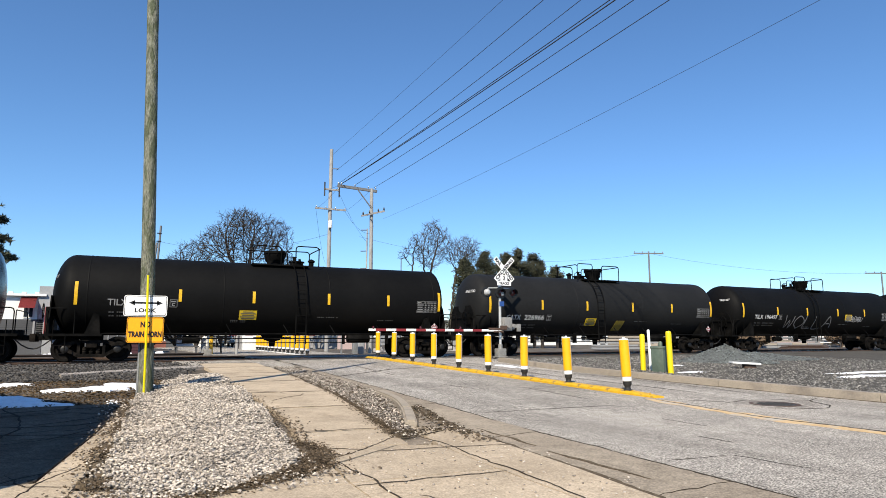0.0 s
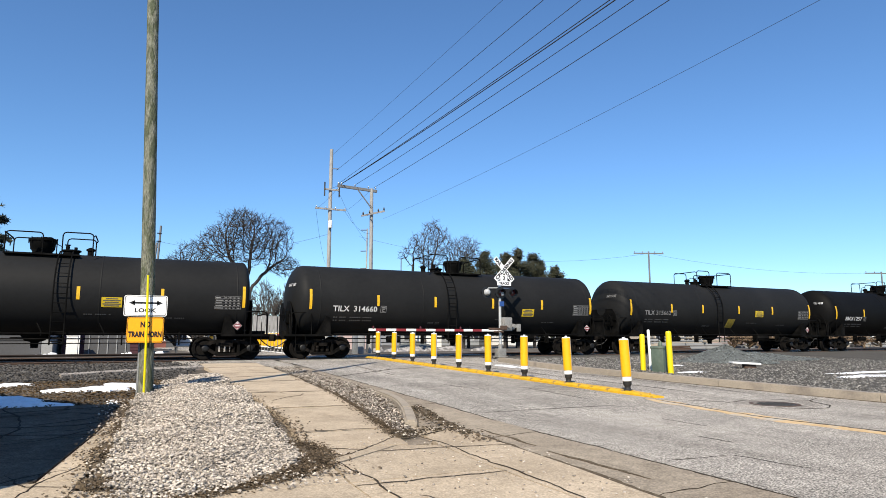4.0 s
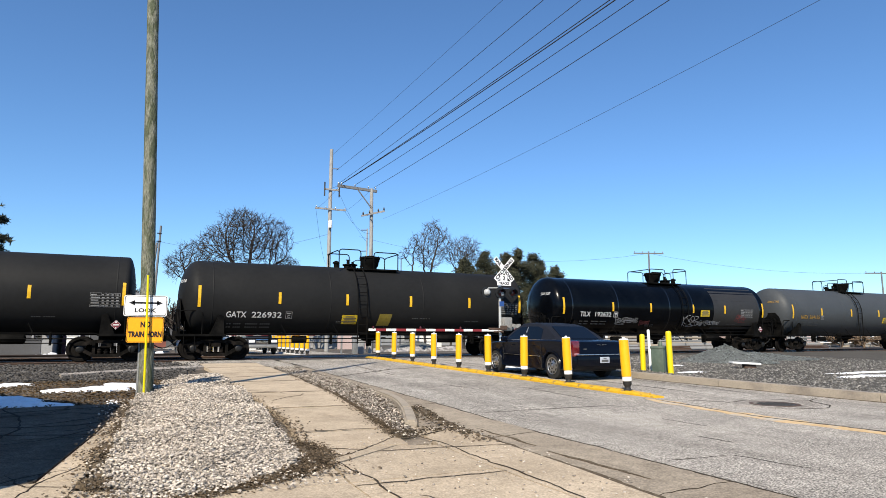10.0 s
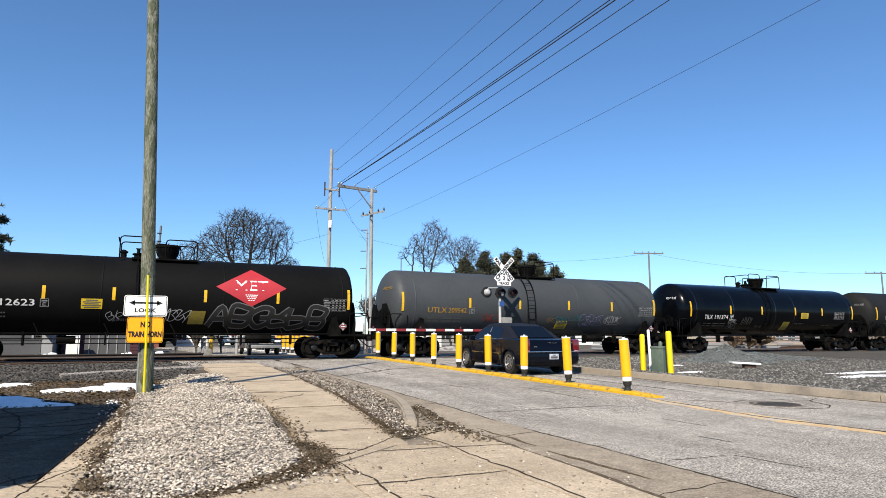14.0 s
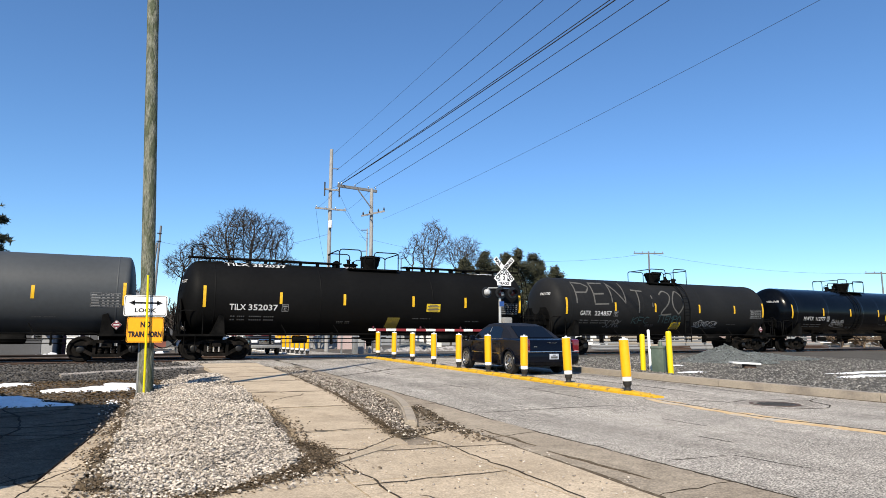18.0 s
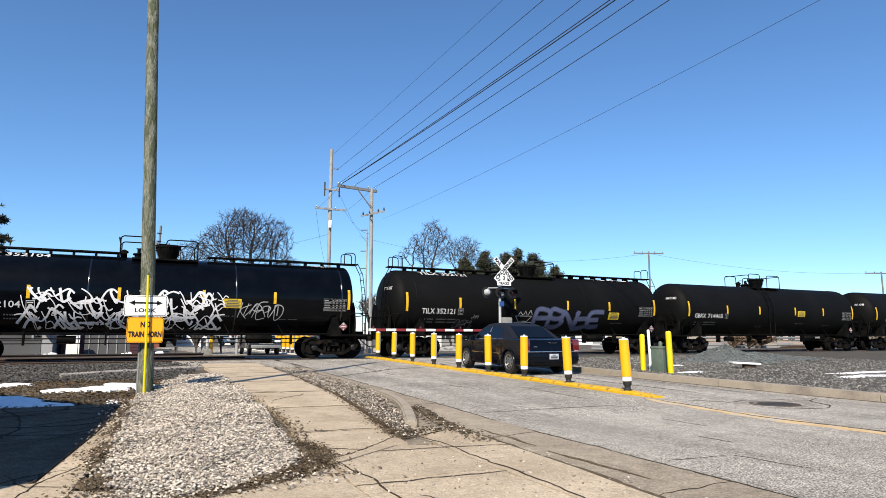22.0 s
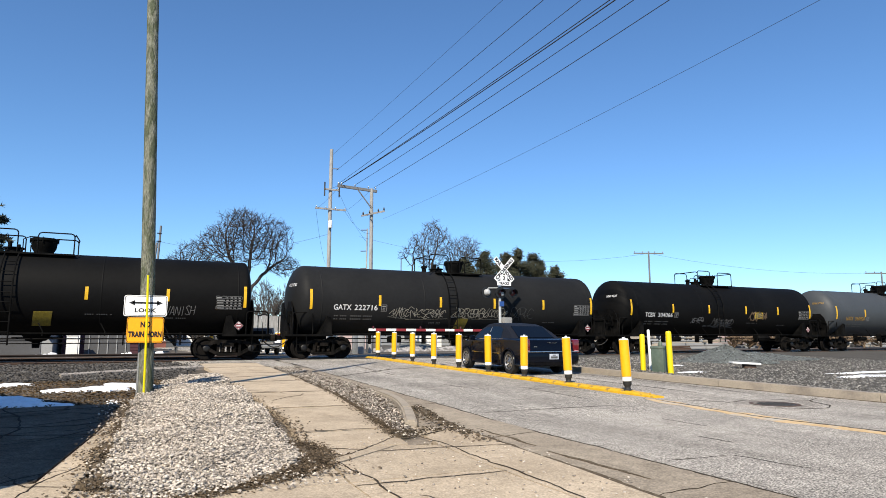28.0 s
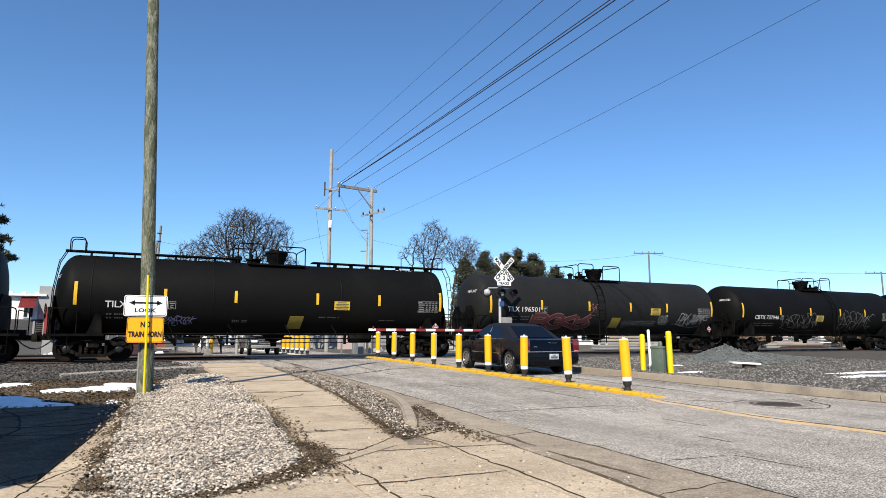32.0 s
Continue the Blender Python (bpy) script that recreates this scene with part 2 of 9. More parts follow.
# the waiting car and other vehicles
mat("car_paint", (0.002128, 0.003192, 0.00722), 0.2, 0.0, vary=0.12, big=1.5, fine=60, bump=0.0, spec=0.14, coat=0.1)
mat("vinyl_top", (0.00836, 0.0095, 0.01444), 0.65, spec=0.25, vary=0.2, big=3, fine=80, bump=0.3)
mat("car_glass", (0.00228, 0.00266, 0.00342), 0.06, vary=0.1, bump=0.0, spec=0.35, coat=0.1)
mat("chrome", (0.7, 0.7, 0.7), 0.12, 1.0, vary=0.1, bump=0.0)
mat("tyre", (0.01064, 0.01064, 0.01064), 0.8, vary=0.2, fine=40, bump=0.2)
mat("alloy", (0.418, 0.418, 0.418), 0.28, 0.9, vary=0.2, big=8, fine=40, bump=0.0)
mat("band_red", (0.1824, 0.01368, 0.01976), 0.6, vary=0.15, big=5, bump=0.03)
mat("tail_red", (0.1, 0.003, 0.007), 0.15, vary=0.3, big=8, bump=0.0, coat=1.0)
mat("lamp_pale", (0.3192, 0.152, 0.1672), 0.15, vary=0.3, big=10, bump=0.0, coat=0.6)
mat("plate_pale", (0.38, 0.4028, 0.456), 0.5, vary=0.1, bump=0.0)
mat("plate", (0.72, 0.75, 0.8), 0.4, vary=0.05, bump=0.0)
mat("car_white", (0.7, 0.7, 0.7), 0.3, vary=0.06, bump=0.0, coat=0.7)
mat("car_black", (0.0152, 0.01596, 0.01824), 0.3, vary=0.1, bump=0.0, coat=0.7)
mat("box_green", (0.0836, 0.114, 0.0874), 0.6, vary=0.2, big=2, fine=18, bump=0.1, second=(0.152, 0.1596, 0.1292), mix=(0.5, 0.7))
# far side
mat("weed", (0.152, 0.1064, 0.0684), 0.95, vary=0.3, bump=0.0)
mat("bark", (0.0342, 0.02888, 0.02584), 0.95, vary=0.3, big=2, fine=12, bump=0.4)
mat("bark_pale", (0.05168, 0.04408, 0.03876), 0.95, vary=0.3, big=2, fine=12, bump=0.4)
island(M.setdefault("needles", material("needles", (0.042, 0.044, 0.023), 0.8, vary=0.4, big=1, fine=6, bump=0.0)), 0.5, 1.7)
mat("wall_white", (0.72, 0.72, 0.7), 0.8, vary=0.08, big=0.8, fine=14, bump=0.1)
mat("wall_grey", (0.07, 0.072, 0.077), 0.8, vary=0.12, big=0.8, fine=12, bump=0.1)
mat("wall_pale", (0.2736, 0.2812, 0.2888), 0.8, vary=0.12, big=0.8, fine=12, bump=0.1)
mat("wall_pink", (0.456, 0.3496, 0.3268), 0.85, vary=0.12, big=0.8, fine=12, bump=0.15)
mat("wall_tan", (0.3648, 0.3192, 0.2584), 0.85, vary=0.12, big=0.8, fine=12, bump=0.15)
mat("wall_maroon", (0.057, 0.01672, 0.02508), 0.7, vary=0.2, big=1, fine=12, bump=0.1)
mat("awning_red", (0.228, 0.0266, 0.0266), 0.7, vary=0.2, big=2, fine=12, bump=0.1)
mat("brick_red", (0.1672, 0.057, 0.0418), 0.85, vary=0.25, big=2, fine=16, bump=0.3)
mat("roof_grey", (0.1672, 0.1672, 0.171), 0.9, vary=0.15, big=1, fine=10, bump=0.3)
mat("window_dark", (0.0228, 0.0266, 0.0342), 0.1, vary=0.2, bump=0.0)
mat("far_ground", (0.1824, 0.1672, 0.1444), 0.95, vary=0.3, big=0.15, fine=3, bump=0.3, second=(0.2508, 0.2356, 0.2128))


# ---------------------------------------------------------------- shapes
def thing(name, at=(0, 0, 0), rz=0.0, label="", category="", group="", kind=""):
    ob = new(name)
    ob.empty_display_size = 0.2
    ob.matrix_basis = pose(*at, 0, 0, rz)
    return tagged(ob, label, category, group, kind)


def to_mesh(bm, name, material=None, smooth=40):
    me = bpy.data.meshes.new(name)
    bm.to_mesh(me)
    bm.free()
    if material is not None:
        for m in (material if isinstance(material, (list, tuple)) else [material]):
            me.materials.append(m)
    if smooth:
        me.shade_smooth()
        me.set_sharp_from_angle(angle=radians(smooth))
    return me


def part(name, bm, material, parent=None, label="", smooth=40):
    ob = new(name, to_mesh(bm, name, material, smooth) if isinstance(bm, bmesh.types.BMesh) else bm)
    if parent is not None:
        ob.parent = parent
    if label:
        ob["label"] = label
    return ob


def put(ob, m):
    ob.matrix_basis = m
    return ob


def box(bm, c, s, turn=None, bevel=0.0, index=0):
    m = Matrix.Translation(c) @ (turn or Matrix()) @ Matrix.Diagonal((*s, 1))
    r = bmesh.ops.create_cube(bm, size=1, matrix=m)
    if bevel:
        bmesh.ops.bevel(bm, geom=list({e for v in r["verts"] for e in v.link_edges}), offset=bevel, segments=2, affect="EDGES", profile=0.6)
    return bm


def rod(bm, a, b, r, r2=None, n=10, caps=True):
    a, b = Vector(a), Vector(b)
    d = b - a
    m = Matrix.Translation((a + b) / 2) @ d.to_track_quat("Z", "Y").to_matrix().to_4x4()
    bmesh.ops.create_cone(bm, cap_ends=caps, segments=n, radius1=r, radius2=r if r2 is None else r2, depth=d.length, matrix=m)
    return bm


def tube(bm, pts, r, n=6, r2=None):
    """A pipe along points, with mitred bends."""
    pts = [Vector(p) for p in pts]
    rings = []
    side = None
    for i, p in enumerate(pts):
        d = (pts[min(i + 1, len(pts) - 1)] - pts[max(i - 1, 0)]).normalized()
        if side is None:
            side = d.orthogonal().normalized()
        side = (side - d * side.dot(d)).normalized()
        up = d.cross(side)
        rr = r if r2 is None else r + (r2 - r) * i / (len(pts) - 1)
        rings.append([bm.verts.new(p + (side * math.cos(k * math.tau / n) + up * math.sin(k * math.tau / n)) * rr) for k in range(n)])
    for a, b in zip(rings, rings[1:]):
        for k in range(n):
            bm.faces.new((a[k], a[(k + 1) % n], b[(k + 1) % n], b[k]))
    bm.faces.new(list(reversed(rings[0])))
    bm.faces.new(rings[-1])
    return bm


def lathe(bm, prof, n=24, axis="Z", at=(0, 0, 0)):
    """prof: (radius, along) pairs, spun about an axis through at."""
    turn = {"Z": Matrix(), "Y": Matrix.Rotation(radians(-90), 4, "X"), "X": Matrix.Rotation(radians(90), 4, "Y")}[axis]
    m = Matrix.Translation(at) @ turn
    rings = []
    for r, z in prof:
        if r < 1e-5:
            rings.append([bm.verts.new(m @ Vector((0, 0, z)))])
        else:
            rings.append([bm.verts.new(m @ Vector((r * math.cos(k * math.tau / n), r * math.sin(k * math.tau / n), z))) for k in range(n)])
    for a, b in zip(rings, rings[1:]):
        for k in range(n):
            q = [a[k % len(a)], a[(k + 1) % len(a)], b[(k + 1) % len(b)], b[k % len(b)]]
            q = list(dict.fromkeys(q))
            if len(q) > 2:
                bm.faces.new(q)
    return bm


def slab(bm, pts, z, thick=0.1, rise=lift):
    """A flat plate with an outline in plan; it follows the ground's rise."""
    top = [bm.verts.new((x, y, rise(y) + z)) for x, y in pts]
    low = [bm.verts.new((x, y, rise(y) + z - thick)) for x, y in pts]
    bm.faces.new(top)
    bm.faces.new(list(reversed(low)))
    for i in range(len(pts)):
        j = (i + 1) % len(pts)
        bm.faces.new((top[i], low[i], low[j], top[j]))
    bmesh.ops.recalc_face_normals(bm, faces=bm.faces)
    return bm


def strip(bm, left, right, z, thick=0.06, rise=lift):
    """A band between two rows of points (same count), with thickness."""
    a = [bm.verts.new((x, y, rise(y) + z)) for x, y in left]
    b = [bm.verts.new((x, y, rise(y) + z)) for x, y in right]
    c = [bm.verts.new((x, y, rise(y) + z - thick)) for x, y in left]
    d = [bm.verts.new((x, y, rise(y) + z - thick)) for x, y in right]
    for i in range(len(a) - 1):
        for q in ((a[i], b[i], b[i + 1], a[i + 1]), (c[i + 1], d[i + 1], d[i], c[i]), (a[i + 1], c[i + 1], c[i], a[i]), (b[i], d[i], d[i + 1], b[i + 1])):
            bm.faces.new(q)
    bm.faces.new((a[0], c[0], d[0], b[0]))
    bm.faces.new((a[-1], b[-1], d[-1], c[-1]))
    bmesh.ops.recalc_face_normals(bm, faces=bm.faces)
    return bm


def inside(x, y, poly):
    hit = False
    for (x1, y1), (x2, y2) in zip(poly, poly[1:] + poly[:1]):
        if (y1 > y) != (y2 > y) and x < (x2 - x1) * (y - y1) / (y2 - y1) + x1:
            hit = not hit
    return hit


def stones(name, count, place, size, material, parent=None, label="", seed=1, flat=0.7, fine=True):
    """Many small broken stones as one mesh. place(rng) gives x, y, z or None."""
    rng = random.Random(seed)
    octa = np.array([(1, 0, 0), (-1, 0, 0), (0, 1, 0), (0, -1, 0), (0, 0, 1), (0, 0, -1)], float)
    faces0 = np.array([(0, 2, 4), (2, 1, 4), (1, 3, 4), (3, 0, 4), (2, 0, 5), (1, 2, 5), (3, 1, 5), (0, 3, 5)])
    # cut corners give each stone a blunt, uneven form
    mid = {}
    verts = list(octa)
    faces = []
    for f in faces0:
        k = []
        for a, b in ((f[0], f[1]), (f[1], f[2]), (f[2], f[0])):
            key = (min(a, b), max(a, b))
            if key not in mid:
                v = (octa[a] + octa[b]) / 2
                mid[key] = len(verts)
                verts.append(v / np.linalg.norm(v) * 1.08)
            k.append(mid[key])
        faces += [(f[0], k[0], k[2]), (f[1], k[1], k[0]), (f[2], k[2], k[1]), (k[0], k[1], k[2])]
    verts, faces = (np.array(verts), np.array(faces)) if fine else (octa, faces0)
    nrng = np.random.RandomState(seed)
    V, F, off = [], [], 0
    for i in range(count):
        p = place(rng)
        if p is None:
            continue
        s = size[0] + (size[1] - size[0]) * rng.random() ** 2
        q = Euler((rng.uniform(-0.5, 0.5), rng.uniform(-0.5, 0.5), rng.uniform(0, 6.28))).to_matrix()
        shape = verts * nrng.uniform(0.75, 1.25, (len(verts), 1)) * np.array((s * rng.uniform(0.8, 1.4), s, s * flat))
        V.append(shape @ np.array(q).T + np.array(p))
        F.append(faces + off)
        off += len(verts)
    me = bpy.data.meshes.new(name)
    me.from_pydata(np.concatenate(V).tolist(), [], np.concatenate(F).tolist())
    me.materials.append(material)
    ob = new(name, me)
    if parent is not None:
        ob.parent = parent
    return tagged(ob, label, "", "", "stuff")


GLYPHS = {}
def letters(text, size, squeeze=1.0, bold=0.012):
    """Flat text as (vertices, faces), left and low corner at 0, 0, height of a capital = size."""
    bold = 0.0 if "M" in text else bold
    if (text, bold) not in GLYPHS:
        cu = bpy.data.curves.new("text", "FONT")
        cu.body, cu.size, cu.resolution_u = text, 1.0, 2
        cu.offset = bold
        ob = bpy.data.objects.new("text", cu)
        me = bpy.data.meshes.new_from_object(ob)
        v = np.array([tuple(p.co) for p in me.vertices])[:, :2]
        f = [tuple(p.vertices) for p in me.polygons]
        v = v - v.min(0)
        v = v / v[:, 1].max()
        GLYPHS[text, bold] = (v, f)
        bpy.data.objects.remove(ob)
        bpy.data.curves.remove(cu)
        bpy.data.meshes.remove(me)
    v, f = GLYPHS[text, bold]
    return v * np.array((size * squeeze, size)), f


def text_mesh(name, text, size, material, m, squeeze=1.0, centre=False, bold=0.045, fit=0.0):
    """Text lying in the plane of m (x along, y up)."""
    v, f = letters(text, size, squeeze, bold)
    if fit:
        v = v * np.array((fit / v[:, 0].max(), 1.0))
    if centre:
        v = v - np.array((v[:, 0].max() / 2, 0))
    me = bpy.data.meshes.new(name)
    me.from_pydata([tuple(m @ Vector((x, y, 0))) for x, y in v], [], f)
    me.materials.append(material)
    return me
# ---------------------------------------------------------------- ground and road
def ground_sheet():
    ys = [-3000, -200, -20, 0, 4, 8, 11, 14, 17, 20, 23, 26, 30, 34, 38, 45, 80, 200, 800, 4000]
    xs = [-3000, -200, -40, -10, 0, 5, 10, 15, 20, 30, 60, 200, 800, 4000]
    bm = bmesh.new()
    g = [[bm.verts.new((x, y, lift(y) - 0.06)) for x in xs] for y in ys]
    for a, b in zip(g, g[1:]):
        for i in range(len(xs) - 1):
            bm.faces.new((a[i], a[i + 1], b[i + 1], b[i]))
    return tagged(part("ground", bm, M["dirt"]), "bare brown earth and trampled grit around the crossing", "ground", kind="structure")


def along(y, line):
    """x on a line given as (y, x) pairs."""
    for (y1, x1), (y2, x2) in zip(line, line[1:]):
        if y <= y2:
            return x1 + (x2 - x1) * (y - y1) / (y2 - y1)
    return line[-1][1]


def road_left(y):
    return 4.45 + 0.042 * min(y, 10) + 0.02 * max(0, y - 10)


GUTTER_LINE = [(-10, 3.1), (2.6, 3.5), (4.2, 3.64), (4.9, 3.72), (5.6, 3.77), (6.7, 3.84), (8.4, 4.0), (10, 4.25), (12, 4.35), (26, 4.7)]


ground_sheet()
YS = [-40, -10, 0, 4, 8, 11, 14, 17, 20, 23, 26, 27.0]
road = tagged(part("road", strip(bmesh.new(), [(road_left(y), y) for y in YS], [(13.0 + max(0, y - 12) * 0.09, y) for y in YS], 0.0, 0.3), M["asphalt"]),
              "worn light grey asphalt road with long cracks", "road", kind="structure")
tagged(part("road", strip(bmesh.new(), [(4.9, 33.8), (4.9, 38), (3.6, 60), (-1, 100), (-60, 400)], [(13.4, 33.8), (13.2, 38), (12, 60), (7.5, 100), (-50, 400)], 0.0, 0.3), M["asphalt"]),
                  "grey asphalt road beyond the tracks", "road", kind="structure")
# worn wheel tracks, tar seams and patches lie just above the asphalt
rng = random.Random(5)


def wiggle_band(pts, width, seed, step=0.07, rough=1.0):
    """Left and right rows of a crack that wanders along pts and tapers at its ends."""
    r = random.Random(seed)
    ph = [r.uniform(0, 6.28) for _ in range(3)]
    total = sum(math.hypot(b[0] - a[0], b[1] - a[1]) for a, b in zip(pts, pts[1:]))
    L, R = [], []
    run, o = 0.0, 0.0
    for (x1, y1), (x2, y2) in zip(pts, pts[1:]):
        d = math.hypot(x2 - x1, y2 - y1)
        nx, ny = -(y2 - y1) / d, (x2 - x1) / d
        k = max(2, int(d / step))
        for i in range(k + (1 if (x2, y2) == pts[-1] else 0)):
            f = i / k
            s = run + d * f
            o = 0.8 * o + r.gauss(0, 0.009) * rough
            end = min(1, 0.15 + min(s, total - s) / min(0.5, 0.4 * total))
            w = 0.68 * width * end * (0.72 + 0.2 * math.sin(2.3 * s + ph[0]) + 0.12 * math.sin(7 * s + ph[1]) + r.uniform(-0.15, 0.15)) / 2
            x, y = x1 + (x2 - x1) * f + nx * o, y1 + (y2 - y1) * f + ny * o
            L.append((x + nx * w, y + ny * w)); R.append((x - nx * w, y - ny * w))
        run += d
    return L, R


def cracks(name, rows, material, label, z, parent=None):
    for i, (pts, width) in enumerate(rows):
        ob = part(name, strip(bmesh.new(), *wiggle_band(pts, width, 40 + i), z, 0.004), material, parent, smooth=0)
        if parent is None:
            tagged(ob, label, "crack", kind="structure")


cracks("road_crack", [([(5.09, 9.09), (6.77, 9.1), (7.71, 9.06)], 0.022), ([(4.84, 4.92), (5.24, 4.89), (5.6, 4.86)], 0.014), ([(5.64, 4.84), (5.72, 4.08)], 0.014), ([(6.34, 5.92), (6.32, 5.42)], 0.02), ([(6.62, 13.9), (6.82, 12.7)], 0.03),
                      ([(4.9, 17.0), (7.38, 19.45), (9.0, 20.2)], 0.07), ([(5.2, 19.4), (6.53, 20.96)], 0.04), ([(6.9, 22), (6.6, 17)], 0.03), ([(8.0, 12.5), (7.9, 10)], 0.015), ([(9.08, 9.5), (8.96, 8.2), (8.74, 6.9), (8.78, 6.0), (8.82, 5.15), (8.8, 2)], 0.075),
                      ([(10.9, 24), (10.8, 16), (10.9, 10.2)], 0.04), ([(11.8, 20), (12.1, 12), (11.9, 9.8)], 0.03), ([(9.5, 9.3), (10.0, 8.62), (10.6, 8.75), (11.3, 8.55), (11.7, 8.2)], 0.035), ([(10.2, 7.45), (10.8, 7.25), (11.3, 7.5), (11.7, 8.2), (12.4, 8.5)], 0.035), ([(7.2, 7.4), (7.15, 6.5)], 0.012)], M["crack"], "", 0.009, road)
cracks("dirt_line", [([(12.73 - 0.02 * (y > 9), y) for y in (-6, -2, 1, 3, 4.5, 6, 7.5, 8.5)], 0.2), ([(12.66, 8.2), (12.6, 9.6), (12.52, 11), (12.42, 12.8), (12.36, 14.8)], 0.16)], M["stain"], "dark grit along the foot of the kerb", 0.007, road)
cracks("tar_seam", [([(road_left(y), y) for y in (2, 3.4, 4.3, 5.3, 7, 8.5, 10.2, 12, 16, 20, 24)], 0.045)], M["crack"], "", 0.009, road)
part("yellow_line", strip(bmesh.new(), *wiggle_band([(9.02, 9.7), (8.93, 8.6), (8.8, 7.6), (8.68, 6.4), (8.66, 5.0), (8.6, 2), (8.6, -10)], 0.66, 3, 0.25, 0.6), 0.006, 0.005), M["line_paint"], road, "worn orange-yellow centre line", 0)
part("tar_patch", slab(bmesh.new(), [(10.62 + 0.85 * math.cos(a) * (1 + 0.1 * math.sin(5 * a)), 8.05 + 0.66 * math.sin(a) * (1 + 0.15 * math.cos(3 * a))) for a in np.linspace(0, 6.1, 26)], 0.005, 0.004),
     paving("asphalt_patch", (0.342, 0.3116, 0.2736), (0.2584, 0.2356, 0.2052), 0.6, 0.3), road, "asphalt patch round the manhole", 0)


def manhole():
    t = thing("manhole", (10.57, 8.08, lift(8.08) + 0.008), label="round dark cast-iron manhole cover set in the road", category="manhole")
    part("frame_ring", lathe(bmesh.new(), [(0.43, -0.03), (0.43, 0.006), (0.36, 0.006), (0.36, -0.03)], 40), M["rust"], t)
    bm = lathe(bmesh.new(), [(0.355, -0.02), (0.355, 0.003), (0, 0.003)], 40)
    for i in range(-4, 5):
        for j in range(-4, 5):
            if i * i + j * j < 17:
                box(bm, (i * 0.075, j * 0.075, 0.005), (0.05, 0.05, 0.008))
    part("cover", bm, M["asphalt_dark"], t)


manhole()

# gutter pan and kerbs along the near side
GY = (-6, 0, 2.6, 4.2, 4.9, 5.6, 6.7, 8.4, 10, 12, 15, 18, 21)
gutter = tagged(part("gutter", strip(bmesh.new(), [(along(y, GUTTER_LINE), y) for y in GY], [(road_left(y) + 0.01, y) for y in GY], 0.006, 0.2), M["gutter"]),
                "stained concrete gutter beside the asphalt", "gutter", kind="structure")
cracks("gutter_joint", [([(3.72, 3.9), (4.6, 3.98)], 0.02), ([(3.86, 6.9), (4.72, 7.1)], 0.015), ([(4.3, 10.4), (4.86, 10.5)], 0.02)], M["crack"], "", 0.011, gutter)
cracks("dirt_line", [([(along(y, GUTTER_LINE) + 0.05, y) for y in (2.5, 3.4, 4.2, 4.9, 5.6, 6.2, 6.7)], 0.14), ([(along(y, GUTTER_LINE) + 0.05, y) for y in (6.5, 7.2, 7.8, 8.4, 8.9)], 0.2), ([(4.16, 7.7), (4.12, 6.9), (4.13, 6.2)], 0.09), ([(4.05, 5.85), (4.04, 5.27), (4.05, 4.77), (4.04, 4.35)], 0.085)], M["stain"], "", 0.012, gutter)


def kerb_run(name, pts, width, height, inner, joints=(), label="", sunk=0.2):
    """A kerb along pts, cut into stones at its joints; the stones are parts."""
    t = thing(name, label=label, category="kerb", kind="structure")
    n = len(pts)
    for a, b in zip((0, *joints), (*joints, n - 1)):
        seg = pts[a:b + 1]
        L, R = [], []
        for i, (x, y) in enumerate(seg):
            p, q = seg[max(i - 1, 0)], seg[min(i + 1, len(seg) - 1)]
            d = math.hypot(q[0] - p[0], q[1] - p[1])
            nx, ny = -(q[1] - p[1]) / d * inner, (q[0] - p[0]) / d * inner
            f = 0.012 / d if i == 0 and a else -0.012 / d if i == len(seg) - 1 and b < n - 1 else 0
            x, y = x + (q[0] - p[0]) * f, y + (q[1] - p[1]) * f
            L.append((x, y)); R.append((x + nx * width, y + ny * width))
        bm = strip(bmesh.new(), L, R, height, height + sunk)
        bmesh.ops.bevel(bm, geom=[e for e in bm.edges if e.calc_face_angle(0) > 0.6 and all(v.co.z - lift(v.co.y) > height - 0.02 for v in e.verts)], offset=0.025, segments=2, affect="EDGES")
        part("kerbstone", bm, M["kerb"], t, smooth=50)
    return t


def arc(pts, k=6):
    """A smooth line through points."""
    out = []
    p = [Vector((*q, 0)) for q in pts]
    for i in range(len(p) - 1):
        a, b, c, d = p[max(i - 1, 0)], p[i], p[i + 1], p[min(i + 2, len(p) - 1)]
        for j in range(k):
            t = j / k
            v = 0.5 * (2 * b + (c - a) * t + (2 * a - 5 * b + 4 * c - d) * t * t + (3 * b - a - 3 * c + d) * t ** 3)
            out.append((v.x, v.y))
    return out + [tuple(pts[-1])]


kerb_run("kerb", arc([(3.5, 8.15), (3.72, 8.75), (4.05, 9.7), (4.36, 10.9), (4.5, 12.2)]), 0.17, 0.1, 1, (11,), "low curved concrete kerb, chipped at its nose")
kerb_run("kerb", arc([(12.9, -40), (12.85, -10), (12.8, 0), (12.78, 3), (12.76, 7.5), (12.68, 10), (12.52, 12.2), (12.42, 14.5), (12.5, 17.5), (12.75, 20), (13.2, 22.5)]), 0.3, 0.16, -1, (6, 12, 18, 24, 33, 40, 47, 54), "concrete kerb along the gravel lot")


# sidewalk slabs
walkway = thing("pavement", label="pale concrete sidewalk slabs with dark joints, cracked", category="pavement", kind="structure")


def right_edge(y):
    for (y1, x1), (y2, x2) in zip(((6.7, 2.75), (7.5, 2.9), (9, 3.15), (12, 3.5), (17.4, 3.8)), ((7.5, 2.9), (9, 3.15), (12, 3.5), (17.4, 3.8), (26, 3.95))):
        if y <= y2:
            return x1 + (x2 - x1) * (y - y1) / (y2 - y1)
    return 3.95


